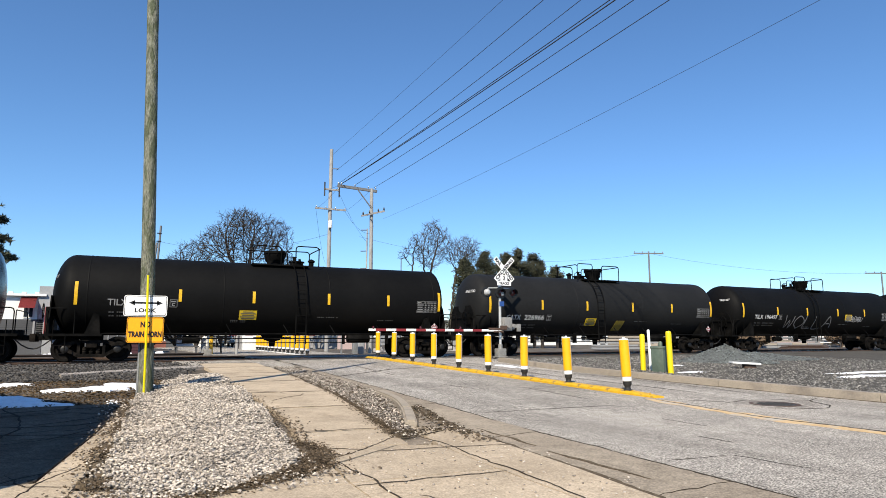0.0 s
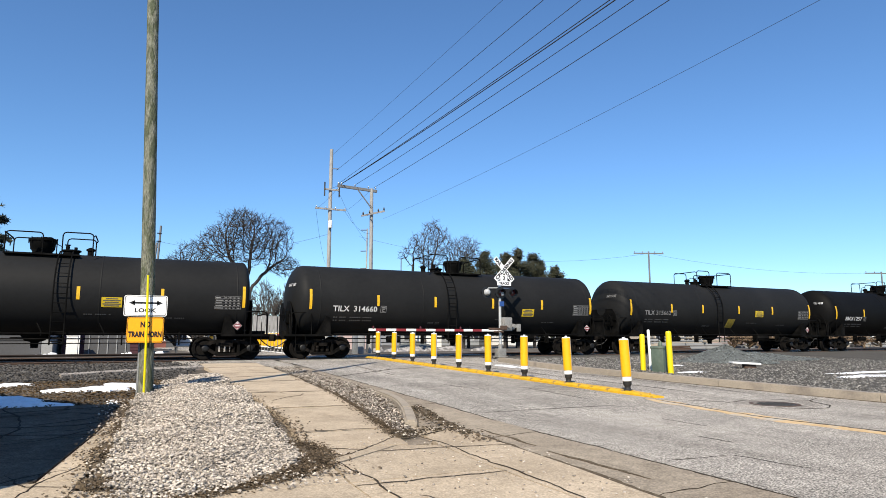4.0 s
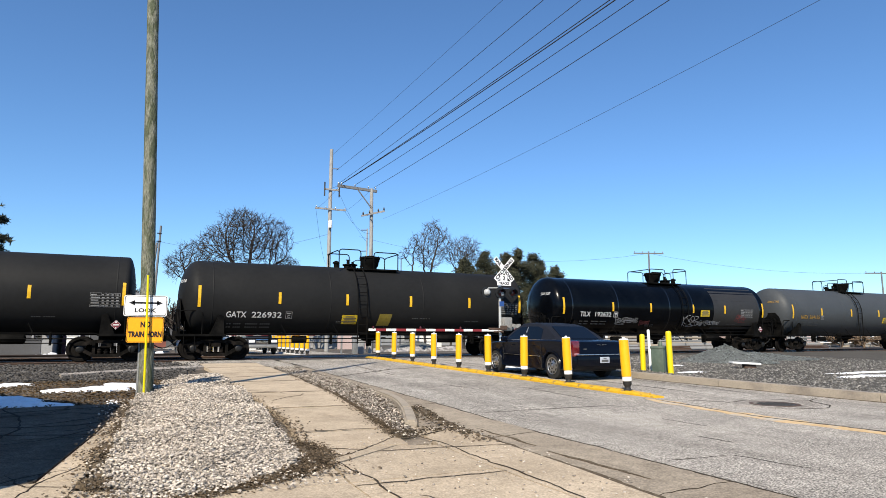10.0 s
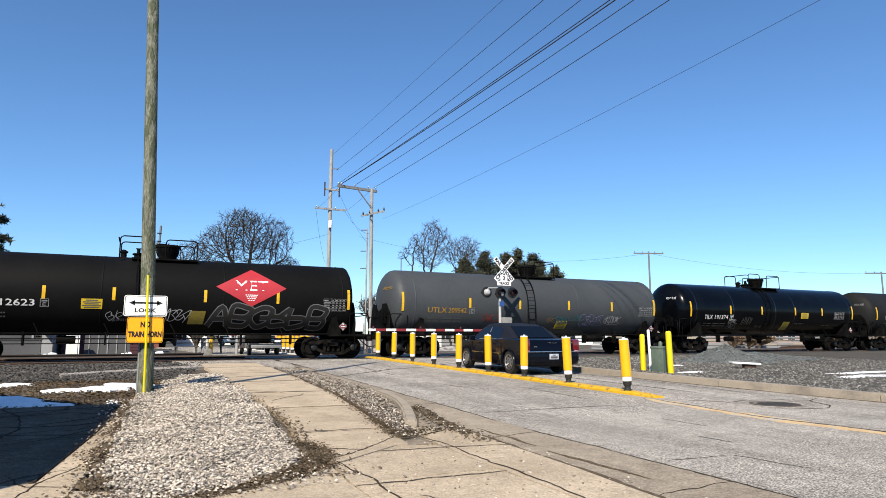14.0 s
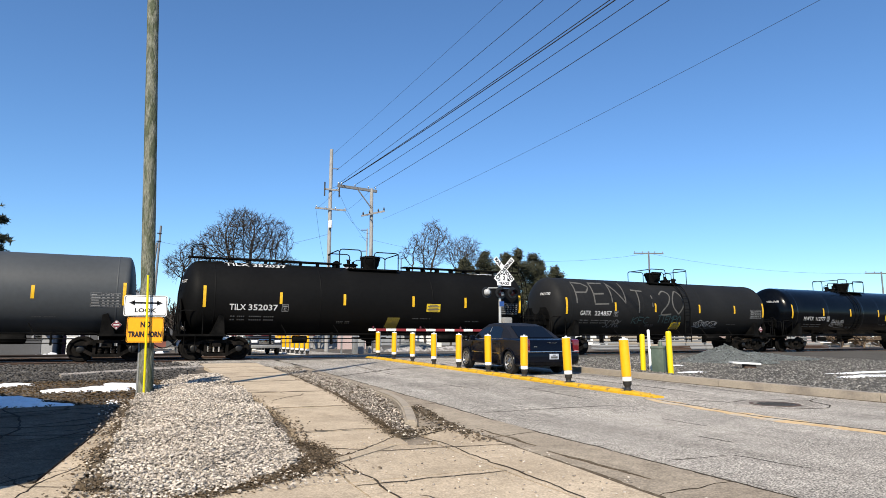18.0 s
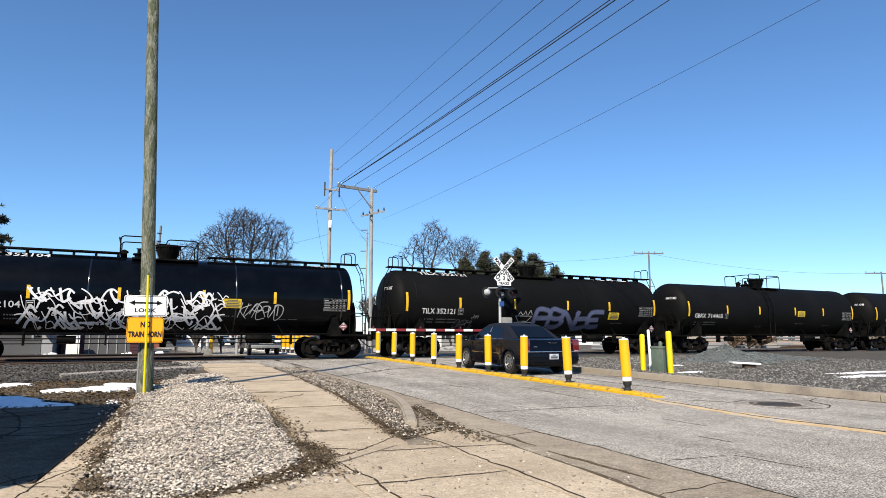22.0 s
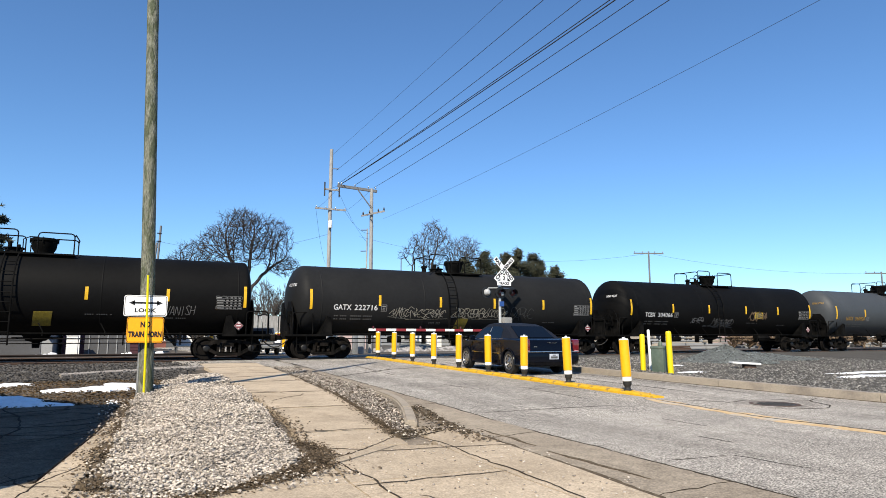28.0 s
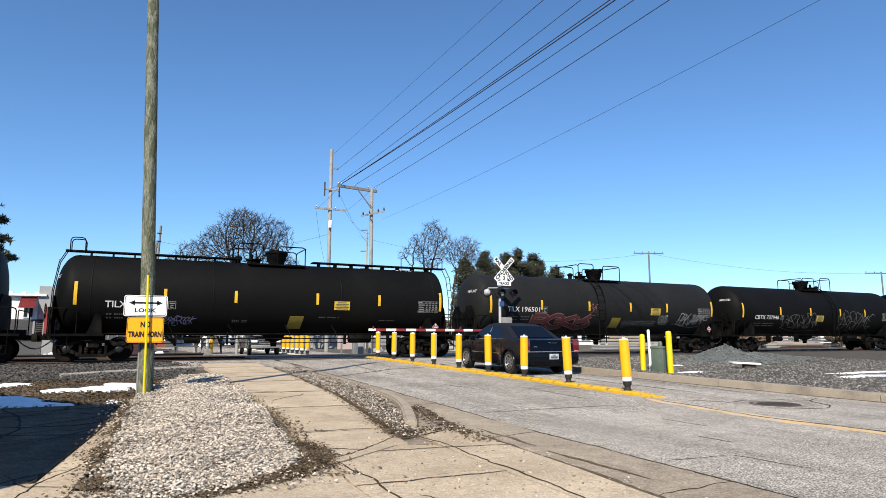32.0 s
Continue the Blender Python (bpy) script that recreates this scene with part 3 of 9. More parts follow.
def left_edge(y):
    return 1.76 if y < 7.5 else min(2.0, 1.76 + 0.11 * (y - 7.5))


JOINTS = [6.85, 8.1, 10.58, 13.1, 15.8, 18.7, 21.4, 24.0]
for a, b in zip(JOINTS, JOINTS[1:]):
    k = [a + 0.012, (a + b) / 2, b - 0.012]
    bm = strip(bmesh.new(), [(left_edge(y) + rng.uniform(-0.02, 0.02), y) for y in k], [(right_edge(y) + rng.uniform(-0.03, 0.03), y - 0.05) for y in k], 0.04 + rng.uniform(-0.006, 0.006), 0.1)
    part("slab", bm, M["concrete"], walkway, smooth=0)
for pts in ([(1.62, -14), (3.02, -14), (3.02, 2.6), (1.62, 2.6)], [(1.62, 2.63), (3.02, 2.63), (3.03, 5.2), (1.66, 5.22)], [(1.66, 5.25), (3.03, 5.23), (3.1, 6.6), (2.7, 6.8), (1.74, 6.02)], [(1.76, 6.08), (2.68, 6.8), (1.74, 6.82)],
            [(3.05, 2.6), (3.05, 5.3), (3.12, 6.65), (3.35, 8.0), (3.92, 7.7), (3.83, 6.7), (3.76, 5.6), (3.71, 4.9), (3.63, 4.2), (3.49, 2.6)], [(3.05, -14), (3.05, 2.57), (3.49, 2.57), (3.3, -14)],
            [(-0.5, -14), (1.58, -14), (1.6, 2.6), (-0.5, 2.6)], [(-0.5, 2.63), (1.6, 2.63), (1.64, 5.2), (0.6, 5.3), (-0.4, 5.9)], [(0.65, 5.33), (1.64, 5.23), (1.7, 6.0), (1.66, 6.02), (1.2, 5.6)]):
    part("slab", slab(bmesh.new(), pts, 0.03 + rng.uniform(-0.003, 0.003), 0.1), M["concrete"], walkway, smooth=0)
cracks("slab_joint", [([(left_edge(y), y), (right_edge(y), y - 0.1)], 0.05) for y in JOINTS[1:]], M["crack"], "", 0.052, walkway)
cracks("slab_joint", [([(1.64, 5.08), (3.05, 5.08)], 0.03), ([(2.33, 6.5), (3.1, 6.42), (3.8, 6.27)], 0.03)], M["crack"], "", 0.0375, walkway)
cracks("slab_crack", [([(2.05, 13.6), (2.6, 13.1), (2.65, 12.8)], 0.02), ([(1.85, 17.2), (3.0, 17.5), (3.7, 17.3)], 0.05), ([(2.2, 11.6), (2.55, 12.1), (2.9, 12.3), (3.0, 12.8)], 0.02)], M["crack"], "", 0.05, walkway)
cracks("slab_crack", [([(2.0, 4.6), (2.3, 3.9), (2.6, 3.4)], 0.012), ([(2.95, 7.55), (2.78, 7.25), (2.22, 6.65), (1.8, 6.3)], 0.04), ([(1.78, 6.2), (1.83, 5.18), (1.85, 4.72), (1.8, 3.5)], 0.025), ([(1.75, 6.86), (2.0, 6.84), (2.22, 6.66)], 0.03),
                      ([(3.1, 7.5), (3.18, 6.66), (3.15, 5.22), (3.07, 4.13), (3.05, 3)], 0.022), ([(2.9, 7.4), (3.2, 7.3), (3.7, 7.6)], 0.05)], M["crack"], "", 0.0375, walkway)

# old concrete yard beside the gravel bed; its shaded part has a darker colour
yard = thing("pavement", label="old cracked concrete yard with the house's shade painted into its dark slabs", category="pavement", kind="structure")
# slabs split along the shadow's edge: "yard" ones carry the shade, "concrete" ones don't
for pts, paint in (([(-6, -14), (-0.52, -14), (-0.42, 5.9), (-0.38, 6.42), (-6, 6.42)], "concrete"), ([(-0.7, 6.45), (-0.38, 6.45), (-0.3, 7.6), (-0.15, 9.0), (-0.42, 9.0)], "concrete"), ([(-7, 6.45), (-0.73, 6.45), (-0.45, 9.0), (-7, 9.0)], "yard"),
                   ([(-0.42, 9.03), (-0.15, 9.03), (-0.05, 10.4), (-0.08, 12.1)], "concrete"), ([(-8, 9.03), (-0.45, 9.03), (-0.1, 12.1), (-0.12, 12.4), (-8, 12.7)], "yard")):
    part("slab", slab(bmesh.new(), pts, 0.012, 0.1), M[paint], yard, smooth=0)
cracks("yard_crack", [([(-0.9, 5.0), (-0.7, 6.4), (-0.25, 7.5)], 0.03), ([(-1.6, 8.6), (-0.9, 8.9), (-0.3, 9.8)], 0.035), ([(-1.4, 6.0), (-0.6, 6.9), (-0.3, 7.0)], 0.03), ([(-1.2, 10.2), (-0.6, 10.6), (-0.1, 11.6)], 0.03), ([(-2, 11.2), (-0.9, 11.4)], 0.03), ([(-1.3, 7.6), (-1.0, 8.0), (-0.5, 8.1)], 0.025), ([(-1.0, 6.9), (-0.75, 6.3), (-0.4, 6.1)], 0.03), ([(-2.6, 10.6), (-1.5, 10.1), (-0.7, 10.0), (-0.2, 10.4)], 0.06), ([(-2.4, 9.0), (-1.6, 9.5), (-1.0, 9.3), (-0.4, 9.1)], 0.05), ([(-1.9, 12.4), (-1.5, 11.2), (-1.3, 9.9), (-1.5, 8.6)], 0.05), ([(-1.5, 7.9), (-1.15, 7.4), (-0.8, 7.6)], 0.04), ([(-2.2, 11.6), (-1.2, 11.9), (-0.3, 12.0)], 0.05), ([(-0.8, 5.6), (-0.5, 5.75), (-0.2, 5.7)], 0.03), ([(-0.75, 7.3), (-0.5, 7.0), (-0.3, 6.9)], 0.025)], M["crack"], "", 0.016, yard)

# white gravel bed: a low mound with loose stones
BED = [(-0.2, 6.0), (-0.2, 7.2), (-0.13, 8.8), (-0.07, 10.5), (-0.04, 12.0), (0.1, 13.2), (0.4, 14.6), (0.68, 16.0), (1.15, 17.3), (1.8, 17.9), (1.9, 14), (1.8, 10.8), (1.66, 8.4), (1.6, 7.3), (1.53, 6.5), (1.3, 5.95), (0.95, 5.6), (0.62, 5.28), (0.2, 5.3), (-0.12, 5.5)]


def mound(x, y):
    e = min(math.hypot(x - px, y - py) for px, py in BED) if inside(x, y, BED) else 0
    return 0.02 + 0.16 * min(1, e / 0.8) ** 0.8 * (1 if y > 9 else 0.5 + 0.5 * (y - 5.5) / 3.5)


bm = bmesh.new()
grid = {}
for i in range(-5, 29):
    for j in range(64, 226):
        x, y = i * 0.08, j * 0.08
        if inside(x, y, BED):
            grid[i, j] = bm.verts.new((x, y, lift(y) + mound(x, y) - 0.02))
for (i, j) in list(grid):
    q = [grid.get(k) for k in ((i, j), (i + 1, j), (i + 1, j + 1), (i, j + 1))]
    if all(q):
        bm.faces.new(q)
bed = tagged(part("gravel_bed", bm, M["dirt"]), "mound of pale crushed gravel round the pole", "gravel", kind="structure")


def on_bed(r, y0=5.3, y1=9.0):
    x, y = r.uniform(-0.4, 2.1), r.uniform(y0, y1)
    j = 0.07 * math.sin(5.1 * y + 2 * x) + 0.05 * math.sin(13 * y) + r.gauss(0, 0.03)
    if not inside(x + j, y + 0.6 * j, BED):
        if r.random() < 0.965 or y > 13:
            return None
        x += r.uniform(-0.15, 0.15)
        return (x, y, lift(y) + 0.05) if x < 1.6 else None
    return (x, y, lift(y) + mound(x, y) + r.uniform(-0.018, 0.022))


stones("gravel", 24000, lambda r: on_bed(r, 5.2, 7.3), (0.007, 0.021), M["white_gravel"], bed, "pale grey and white crushed stones", 3, 0.7, False)
stones("gravel", 27000, lambda r: on_bed(r, 7.3, 10.5), (0.008, 0.022), M["white_gravel"], bed, "pale grey and white crushed stones", 32, 0.7, False)
stones("gravel", 20000, lambda r: on_bed(r, 10.5, 13.5), (0.010, 0.024), M["white_gravel"], bed, "pale grey and white crushed stones", 33, 0.7, False)
stones("gravel", 15000, lambda r: on_bed(r, 13.5, 17.9), (0.013, 0.030), M["white_gravel"], bed, "pale grey and white crushed stones", 34, 0.7, False)
STRIPBED = [(4.1, 21.5), (4.75, 19.5), (4.72, 17), (4.6, 13.5), (4.36, 11.5), (3.9, 10), (3.45, 8.3), (3.3, 7.9), (2.98, 7.7), (3.2, 9), (3.5, 11.5), (3.65, 14), (3.85, 18)]


def on_strip(r):
    x, y = r.uniform(2.9, 4.6), r.uniform(7.6, 21)
    return (x, y, lift(y) + 0.035 + r.uniform(-0.01, 0.03)) if inside(x, y, STRIPBED) else None


verge = tagged(part("verge", slab(bmesh.new(), STRIPBED, 0.02, 0.05), M["dirt"], smooth=0), "strip of earth and gravel between sidewalk and kerb", "verge", kind="structure")
stones("gravel", 11000, on_strip, (0.008, 0.022), M["white_gravel"], verge, "loose pale gravel and dead leaves", 4, 0.7, False)
stones("earth_crumbs", 9500, on_strip, (0.006, 0.02), island(material("verge_earth", (0.0912, 0.0684, 0.0456), 0.98, vary=0.5, bump=0.4, spec=0.05), 0.35, 1.5), None, "brown earth crumbs and dead leaves among the verge stones", 48, 0.5, False)


def litter(r):
    k = r.random()
    if k < 0.12:
        x, y = r.uniform(3.3, 4.6), r.uniform(6.5, 10)
        x = 3.35 + 0.1 * (y - 3) + r.gauss(0, 0.12)
    elif k < 0.75:
        x, y = 1.8 + r.gauss(0, 0.15), r.uniform(5.5, 18)
        if y < 8:
            x -= 0.15
    else:
        x, y = -0.25 + r.gauss(0, 0.14), r.uniform(5.5, 13)
    return (x, y, lift(y) + 0.045)


stones("leaf_litter", 2600, litter, (0.008, 0.02), island(material("leaf_litter", (0.0988, 0.0722, 0.0456), 0.95, vary=0.4, bump=0.2), 0.4, 1.5), None, "brown dead leaves and grit along the edges", 8, 0.35)
stones("grit", 500, lambda r: ((lambda x, y: (x, y, lift(y) + 0.035))(r.uniform(1.7, 3.9), r.uniform(3.3, 8))), (0.004, 0.014), M["white_gravel"], None, "small loose stones scattered on the concrete", 12, 0.6)

part("slab", slab(bmesh.new(), [(2.78, 6.86), (3.5, 6.95), (4.05, 7.0), (4.2, 8.4), (4.32, 9.4), (4.1, 9.5), (3.72, 8.6), (3.45, 8.05), (3.05, 8.0)], 0.004, 0.08), M["gutter"], walkway, smooth=0)


def nose_dirt(r):
    x, y, d = r.choice(((3.0, 7.5, 0.09), (2.95, 7.3, 0.07), (3.2, 7.72, 0.08), (3.5, 7.85, 0.07), (4.3, 10.0, 0.05), (4.22, 9.6, 0.05), (4.14, 9.16, 0.05), (4.04, 8.7, 0.055), (3.94, 8.2, 0.05), (3.85, 7.7, 0.045), (3.77, 7.25, 0.04), (3.55, 7.75, 0.14)))
    x, y = x + r.gauss(0, d), y + r.gauss(0, 1.3 * d)
    return (x, y, lift(y) + (0.035 if y < 7.7 else 0.012) + r.uniform(0, 0.02))


stones("earth_crumbs", 3000, nose_dirt, (0.006, 0.022), island(material("nose_earth", (0.085, 0.068, 0.048), 0.98, vary=0.5, bump=0.4, spec=0.05), 0.35, 1.6), None, "dark earth, leaves and grit washed round the kerb's end", 58, 0.5, False)
stones("grit", 260, nose_dirt, (0.008, 0.024), M["white_gravel"], None, "pale stones scattered round the kerb's end", 59, 0.7, False)

# damp earth and dead grass that frays over the edges of the bed
EDGES = ([(1.66, 5.9), (1.7, 6.9), (1.82, 8.4), (1.95, 10.2), (2.0, 12.5), (2.03, 16)], [(-0.15, 5.6), (-0.3, 7.0), (-0.22, 8.6), (-0.1, 10.6), (-0.12, 12.6)], [(0.0, 5.58), (0.6, 5.42), (1.2, 5.55), (1.62, 6.0)], [(2.95, 7.6), (3.15, 9), (3.5, 11.8), (3.7, 14), (3.85, 18)], [(2.75, 6.9), (3.05, 7.6), (3.5, 7.9), (3.9, 9.2)], [(1.66, 7.5), (1.8, 6.9), (1.7, 6.4), (1.45, 6.0), (1.06, 5.7), (0.68, 5.35), (0.2, 5.25)])


def snow_patch(at, rx, ry, seed, label, h=0.05, turn=0.0, paint="snow", name="snow_patch", group="thin snow left on the ground"):
    r = random.Random(seed)
    ph = [r.uniform(0, 6.28) for _ in range(6)]
    bm = bmesh.new()
    n = 40
    rings = []
    for i, f in enumerate((0, 0.3, 0.55, 0.8, 0.93, 1.0)):
        row = []
        for a in np.linspace(0, math.tau, n, endpoint=False):
            w = f * (1 + 0.09 * math.sin(23 * a + ph[5]) + 0.22 * math.sin(2 * a + ph[0]) + 0.16 * math.sin(5 * a + ph[1]) + 0.1 * math.sin(9 * a + ph[2]) + 0.06 * math.sin(15 * a + ph[3]))
            x, y = rx * w * math.cos(a), ry * w * math.sin(a)
            X, Y = at[0] + x * math.cos(turn) - y * math.sin(turn), at[1] + x * math.sin(turn) + y * math.cos(turn)
            row.append(bm.verts.new((X, Y, lift(Y) + at[2] + h * (1 - f ** 3) * (0.8 + 0.3 * math.sin(4 * x + ph[4]) * math.sin(3 * y)) - (0.07 if i == 5 else 0))))
        rings.append(row)
    for a, b in zip(rings, rings[1:]):
        for k in range(n):
            bm.faces.new((a[k], b[k], b[(k + 1) % n], a[(k + 1) % n]))
    bmesh.ops.remove_doubles(bm, verts=bm.verts, dist=0.001)
    bmesh.ops.recalc_face_normals(bm, faces=bm.faces)
    return tagged(part(name, bm, M[paint], smooth=60), label, "snow" if paint == "snow" else "earth", group, "stuff")


for i, (x, y, a, b, turn) in enumerate([(1.72, 7.0, 0.14, 0.4, 0.0), (1.7, 6.45, 0.2, 0.25, 0.4), (1.45, 6.02, 0.2, 0.16, 0.6), (1.1, 5.72, 0.22, 0.12, 0.6), (0.72, 5.38, 0.22, 0.1, 0.5), (-0.24, 8.1, 0.1, 0.35, 0.0), (-0.27, 7.0, 0.11, 0.2, 0.3), (-0.3, 6.25, 0.08, 0.1, 0.0), (-0.1, 5.55, 0.12, 0.06, 0.3), (-0.15, 9.5, 0.09, 0.5, 0.0), (-0.17, 11.2, 0.1, 0.7, 0.0),
                                       (3.05, 7.8, 0.09, 0.14, 0.3), (3.15, 8.6, 0.07, 0.5, -0.2), (3.42, 10.4, 0.08, 1.0, -0.12), (3.62, 12.8, 0.08, 1.2, -0.06), (4.2, 9.5, 0.05, 0.4, -0.25)]):
    snow_patch((x, y, 0.026), a, b, 200 + i, "matted dark earth and dead grass fraying over the concrete", 0.022, turn, "stain", "earth_patch", "")


def on_edge(r):
    e, spread = EDGES[r.choice((0, 1, 1, 2, 3, 3, 5, 5))], 0.07
    i = r.randrange(len(e) - 1)
    f = r.random()
    if e is EDGES[0] and r.random() < 0.75:
        return None
    if e is EDGES[5]:
        spread = 0.09
    elif e is EDGES[1]:
        spread = 0.1
        if math.sin(6.0 * (i + f)) < 0.1:
            return None
    x, y = e[i][0] + (e[i + 1][0] - e[i][0]) * f + r.gauss(0, spread), e[i][1] + (e[i + 1][1] - e[i][1]) * f + r.gauss(0, spread)
    return (x, y, lift(y) + 0.034 + r.uniform(0, 0.022))


stones("earth_crumbs", 16000, on_edge, (0.004, 0.016), island(material("earth", (0.095, 0.07144, 0.04712), 0.98, vary=0.5, big=4, fine=30, bump=0.6, spec=0.05), 0.35, 1.5), None, "brown crumbs of earth and dead grass along the edges", 18, 0.4, False)

stones("dead_leaves", 9000, lambda r: (lambda x, y: (x, y, lift(y) - 0.045 + r.uniform(0, 0.02)))(r.uniform(-4.5, 0.6), r.uniform(12.5, 18.6)), (0.012, 0.035), island(material("dead_leaves", (0.0912, 0.0646, 0.038), 0.98, vary=0.5, big=4, fine=30, bump=0.6, spec=0.05), 0.3, 1.7), None, "brown dead leaves and clods on the bare earth", 28, 0.4, False)

# ---------------------------------------------------------------- tracks
def track(y, name):
    t = thing(name, (0, y, 0), label="railway track with worn steel rails on wooden ties", category="railway track", kind="structure")
    for s in (-0.718, 0.718):
        bm = bmesh.new()
        prof = [(-0.07, -0.17), (0.07, -0.17), (0.07, -0.155), (0.012, -0.13), (0.012, -0.045), (0.036, -0.035), (0.036, -0.008), (0.028, 0.0), (-0.028, 0.0), (-0.036, -0.008), (-0.036, -0.035), (-0.012, -0.045), (-0.012, -0.13), (-0.07, -0.155)]
        a = [bm.verts.new((-160, s + p, RAIL_Z + q)) for p, q in prof]
        b = [bm.verts.new((420, s + p, RAIL_Z + q)) for p, q in prof]
        for i in range(len(prof)):
            j = (i + 1) % len(prof)
            f = bm.faces.new((a[i], a[j], b[j], b[i]))
            f.material_index = 1 if i in (7,) else 0
        bmesh.ops.recalc_face_normals(bm, faces=bm.faces)
        part("rail", to_mesh(bm, "rail", [M["rust"], M["rail_top"]], 30), None, t)
    bm = box(bmesh.new(), (0, 0, 0), (0.22, 2.55, 0.17), bevel=0.01)
    me = to_mesh(bm, "tie", M["tie"], 30)
    x = -14.0
    while x < 60:
        if not 4.2 < x < 15.2:
            put(part("tie", me, None, t), pose(x, 0, RAIL_Z - 0.255 + 0.01 * math.sin(7 * x), 0, 0, math.sin(13 * x)))
        x += 0.54
    return t


track(TRACK_Y, "track")
track(TRACK2_Y, "track")
# crossing surface between and beside the rails
crossing = thing("crossing", label="dark crossing panels between the rails", category="crossing", kind="structure")
for y0, y1 in ((26.2, 27.08), (27.28, 28.52), (28.72, 31.48), (31.68, 32.92), (33.12, 33.9)):
    x = 4.6
    while x < 14.6:
        part("panel", box(bmesh.new(), (x + 1.22, (y0 + y1) / 2, RAIL_Z - 0.165), (2.42, y1 - y0, 0.3), bevel=0.01), M["asphalt_dark"] if y0 not in (28.72,) else M["asphalt"], crossing, smooth=0)
        x += 2.45
BEDZ = RAIL_Z - 0.12
for x0, x1, mname in ((-170, 4.4, "ballast_bed"), (15.0, 430, "ballast_bed")):
    bm = strip(bmesh.new(), [(x, 24.3) for x in (x0, x1)], [(x, 25.6) for x in (x0, x1)], -0.05, 0.1, lambda y: lift(y) if y < 25 else BEDZ)
    strip(bm, [(x, 25.6) for x in (x0, x1)], [(x, 34.6) for x in (x0, x1)], 0.0, 0.2, lambda y: BEDZ)
    strip(bm, [(x, 34.6) for x in (x0, x1)], [(x, 36.5) for x in (x0, x1)], 0.0, 0.1, lambda y: BEDZ if y < 35 else 0.25)
    tagged(part("ballast", bm, M["ballast_bed"], smooth=0), "dark grey crushed-stone ballast under the rails", "ballast", kind="structure")


def on_ballast(r):
    if r.random() < 0.45:
        x, y = r.uniform(-6.5, 4.0), r.uniform(18.2, 27.0)
        if x > 1.0 + 0.2 * (y - 18):
            return None
    else:
        x, y = 15.3 + 26 * r.random() ** 1.4, r.uniform(20.5, 27.0)
    return (x, y, (lift(y) if y < 25.6 else BEDZ) + r.uniform(-0.05, 0.03))


stones("ballast_stones", 26000, on_ballast, (0.022, 0.055), M["ballast"], None, "coarse dark ballast stones beside the track", 5, 0.7, False)

# gravel lot on the other side of the road
LOT = [(13.1, -10), (13.06, 7.5), (12.98, 10), (12.82, 12.2), (12.72, 14.5), (12.8, 17.5), (13.05, 20), (13.5, 22.5), (14.6, 25.2), (140, 25.4), (140, -10)]
bm = bmesh.new()
lot = tagged(part("gravel_lot", strip(bm, [(x, y) for x, y in LOT[:9]], [(150, y) for x, y in LOT[:9]], 0.06, 0.12), M["lot_bed"], smooth=0), "grey gravel lot with thin snow beside the road", "gravel lot", kind="structure")
stones("gravel", 34000, lambda r: (lambda x, y: (x, y, lift(y) + 0.06 + r.uniform(-0.02, 0.015)) if x > 13.12 - 0.07 * min(6, max(0, y - 8)) + max(0, y - 18) * 0.16 else None)(12.7 + 17 * r.random() ** 1.6, 6.5 + 17 * r.random()), (0.013, 0.042), M["lot_gravel"], lot, "grey crushed stones", 6, 0.7, False)

cracks("kerb_dirt", [([(13.13, 5), (13.1, 8), (13.0, 10.5), (12.86, 12.6), (12.77, 14.6), (12.85, 17.5), (13.1, 20)], 0.13)], M["stain"], "", 0.067, lot)


def heap(name, at, rx, ry, h, material, label, seed, n=40, loose=0, lumpy=False):
    ph = [random.Random(seed).uniform(0, 6.28) for _ in range(4)]

    def top(f, a):
        if lumpy:
            x, y = f * math.cos(a), f * math.sin(a)
            return h * (1 - f ** 3) * (0.72 + 0.2 * math.sin(5 * x + ph[0]) * math.cos(4 * y + ph[1]) + 0.16 * math.sin(13 * x + ph[2] + 6 * y))
        return h * (1 - f) ** 1.1 * (1 + 0.1 * math.sin(4 * a + ph[0]) + 0.07 * math.sin(9 * a + ph[1] + 5 * f))

    def rim(a):
        return 1 + 0.14 * math.sin(3 * a + ph[2]) + 0.08 * math.sin(7 * a + ph[3])
    bm = bmesh.new()
    rings = []
    for i in range(13):
        f = i / 12
        rings.append([bm.verts.new((at[0] + rx * f * math.cos(a) * rim(a), at[1] + ry * f * math.sin(a) * rim(a), at[2] + top(f, a) - (0.06 if i == 12 else 0))) for a in np.linspace(0, math.tau, n, endpoint=False)])
    for a, b in zip(rings, rings[1:]):
        for k in range(n):
            bm.faces.new((a[k], b[k], b[(k + 1) % n], a[(k + 1) % n]))
    bmesh.ops.remove_doubles(bm, verts=bm.verts, dist=0.002)
    bmesh.ops.recalc_face_normals(bm, faces=bm.faces)
    ob = tagged(part(name, bm, material, smooth=60), label, "heap")
    if loose:
        def spot(r):
            f, a = r.random() ** 0.6 * 1.05, r.uniform(0, math.tau)
            return (at[0] + rx * f * math.cos(a) * rim(a), at[1] + ry * f * math.sin(a) * rim(a), at[2] + (top(f, a) if f < 1 else 0.01))
        stones("loose_stone", loose, spot, (0.02, 0.055), PILE_STONE, ob, "blue-grey crushed stones", seed, 0.7, False)
    return ob


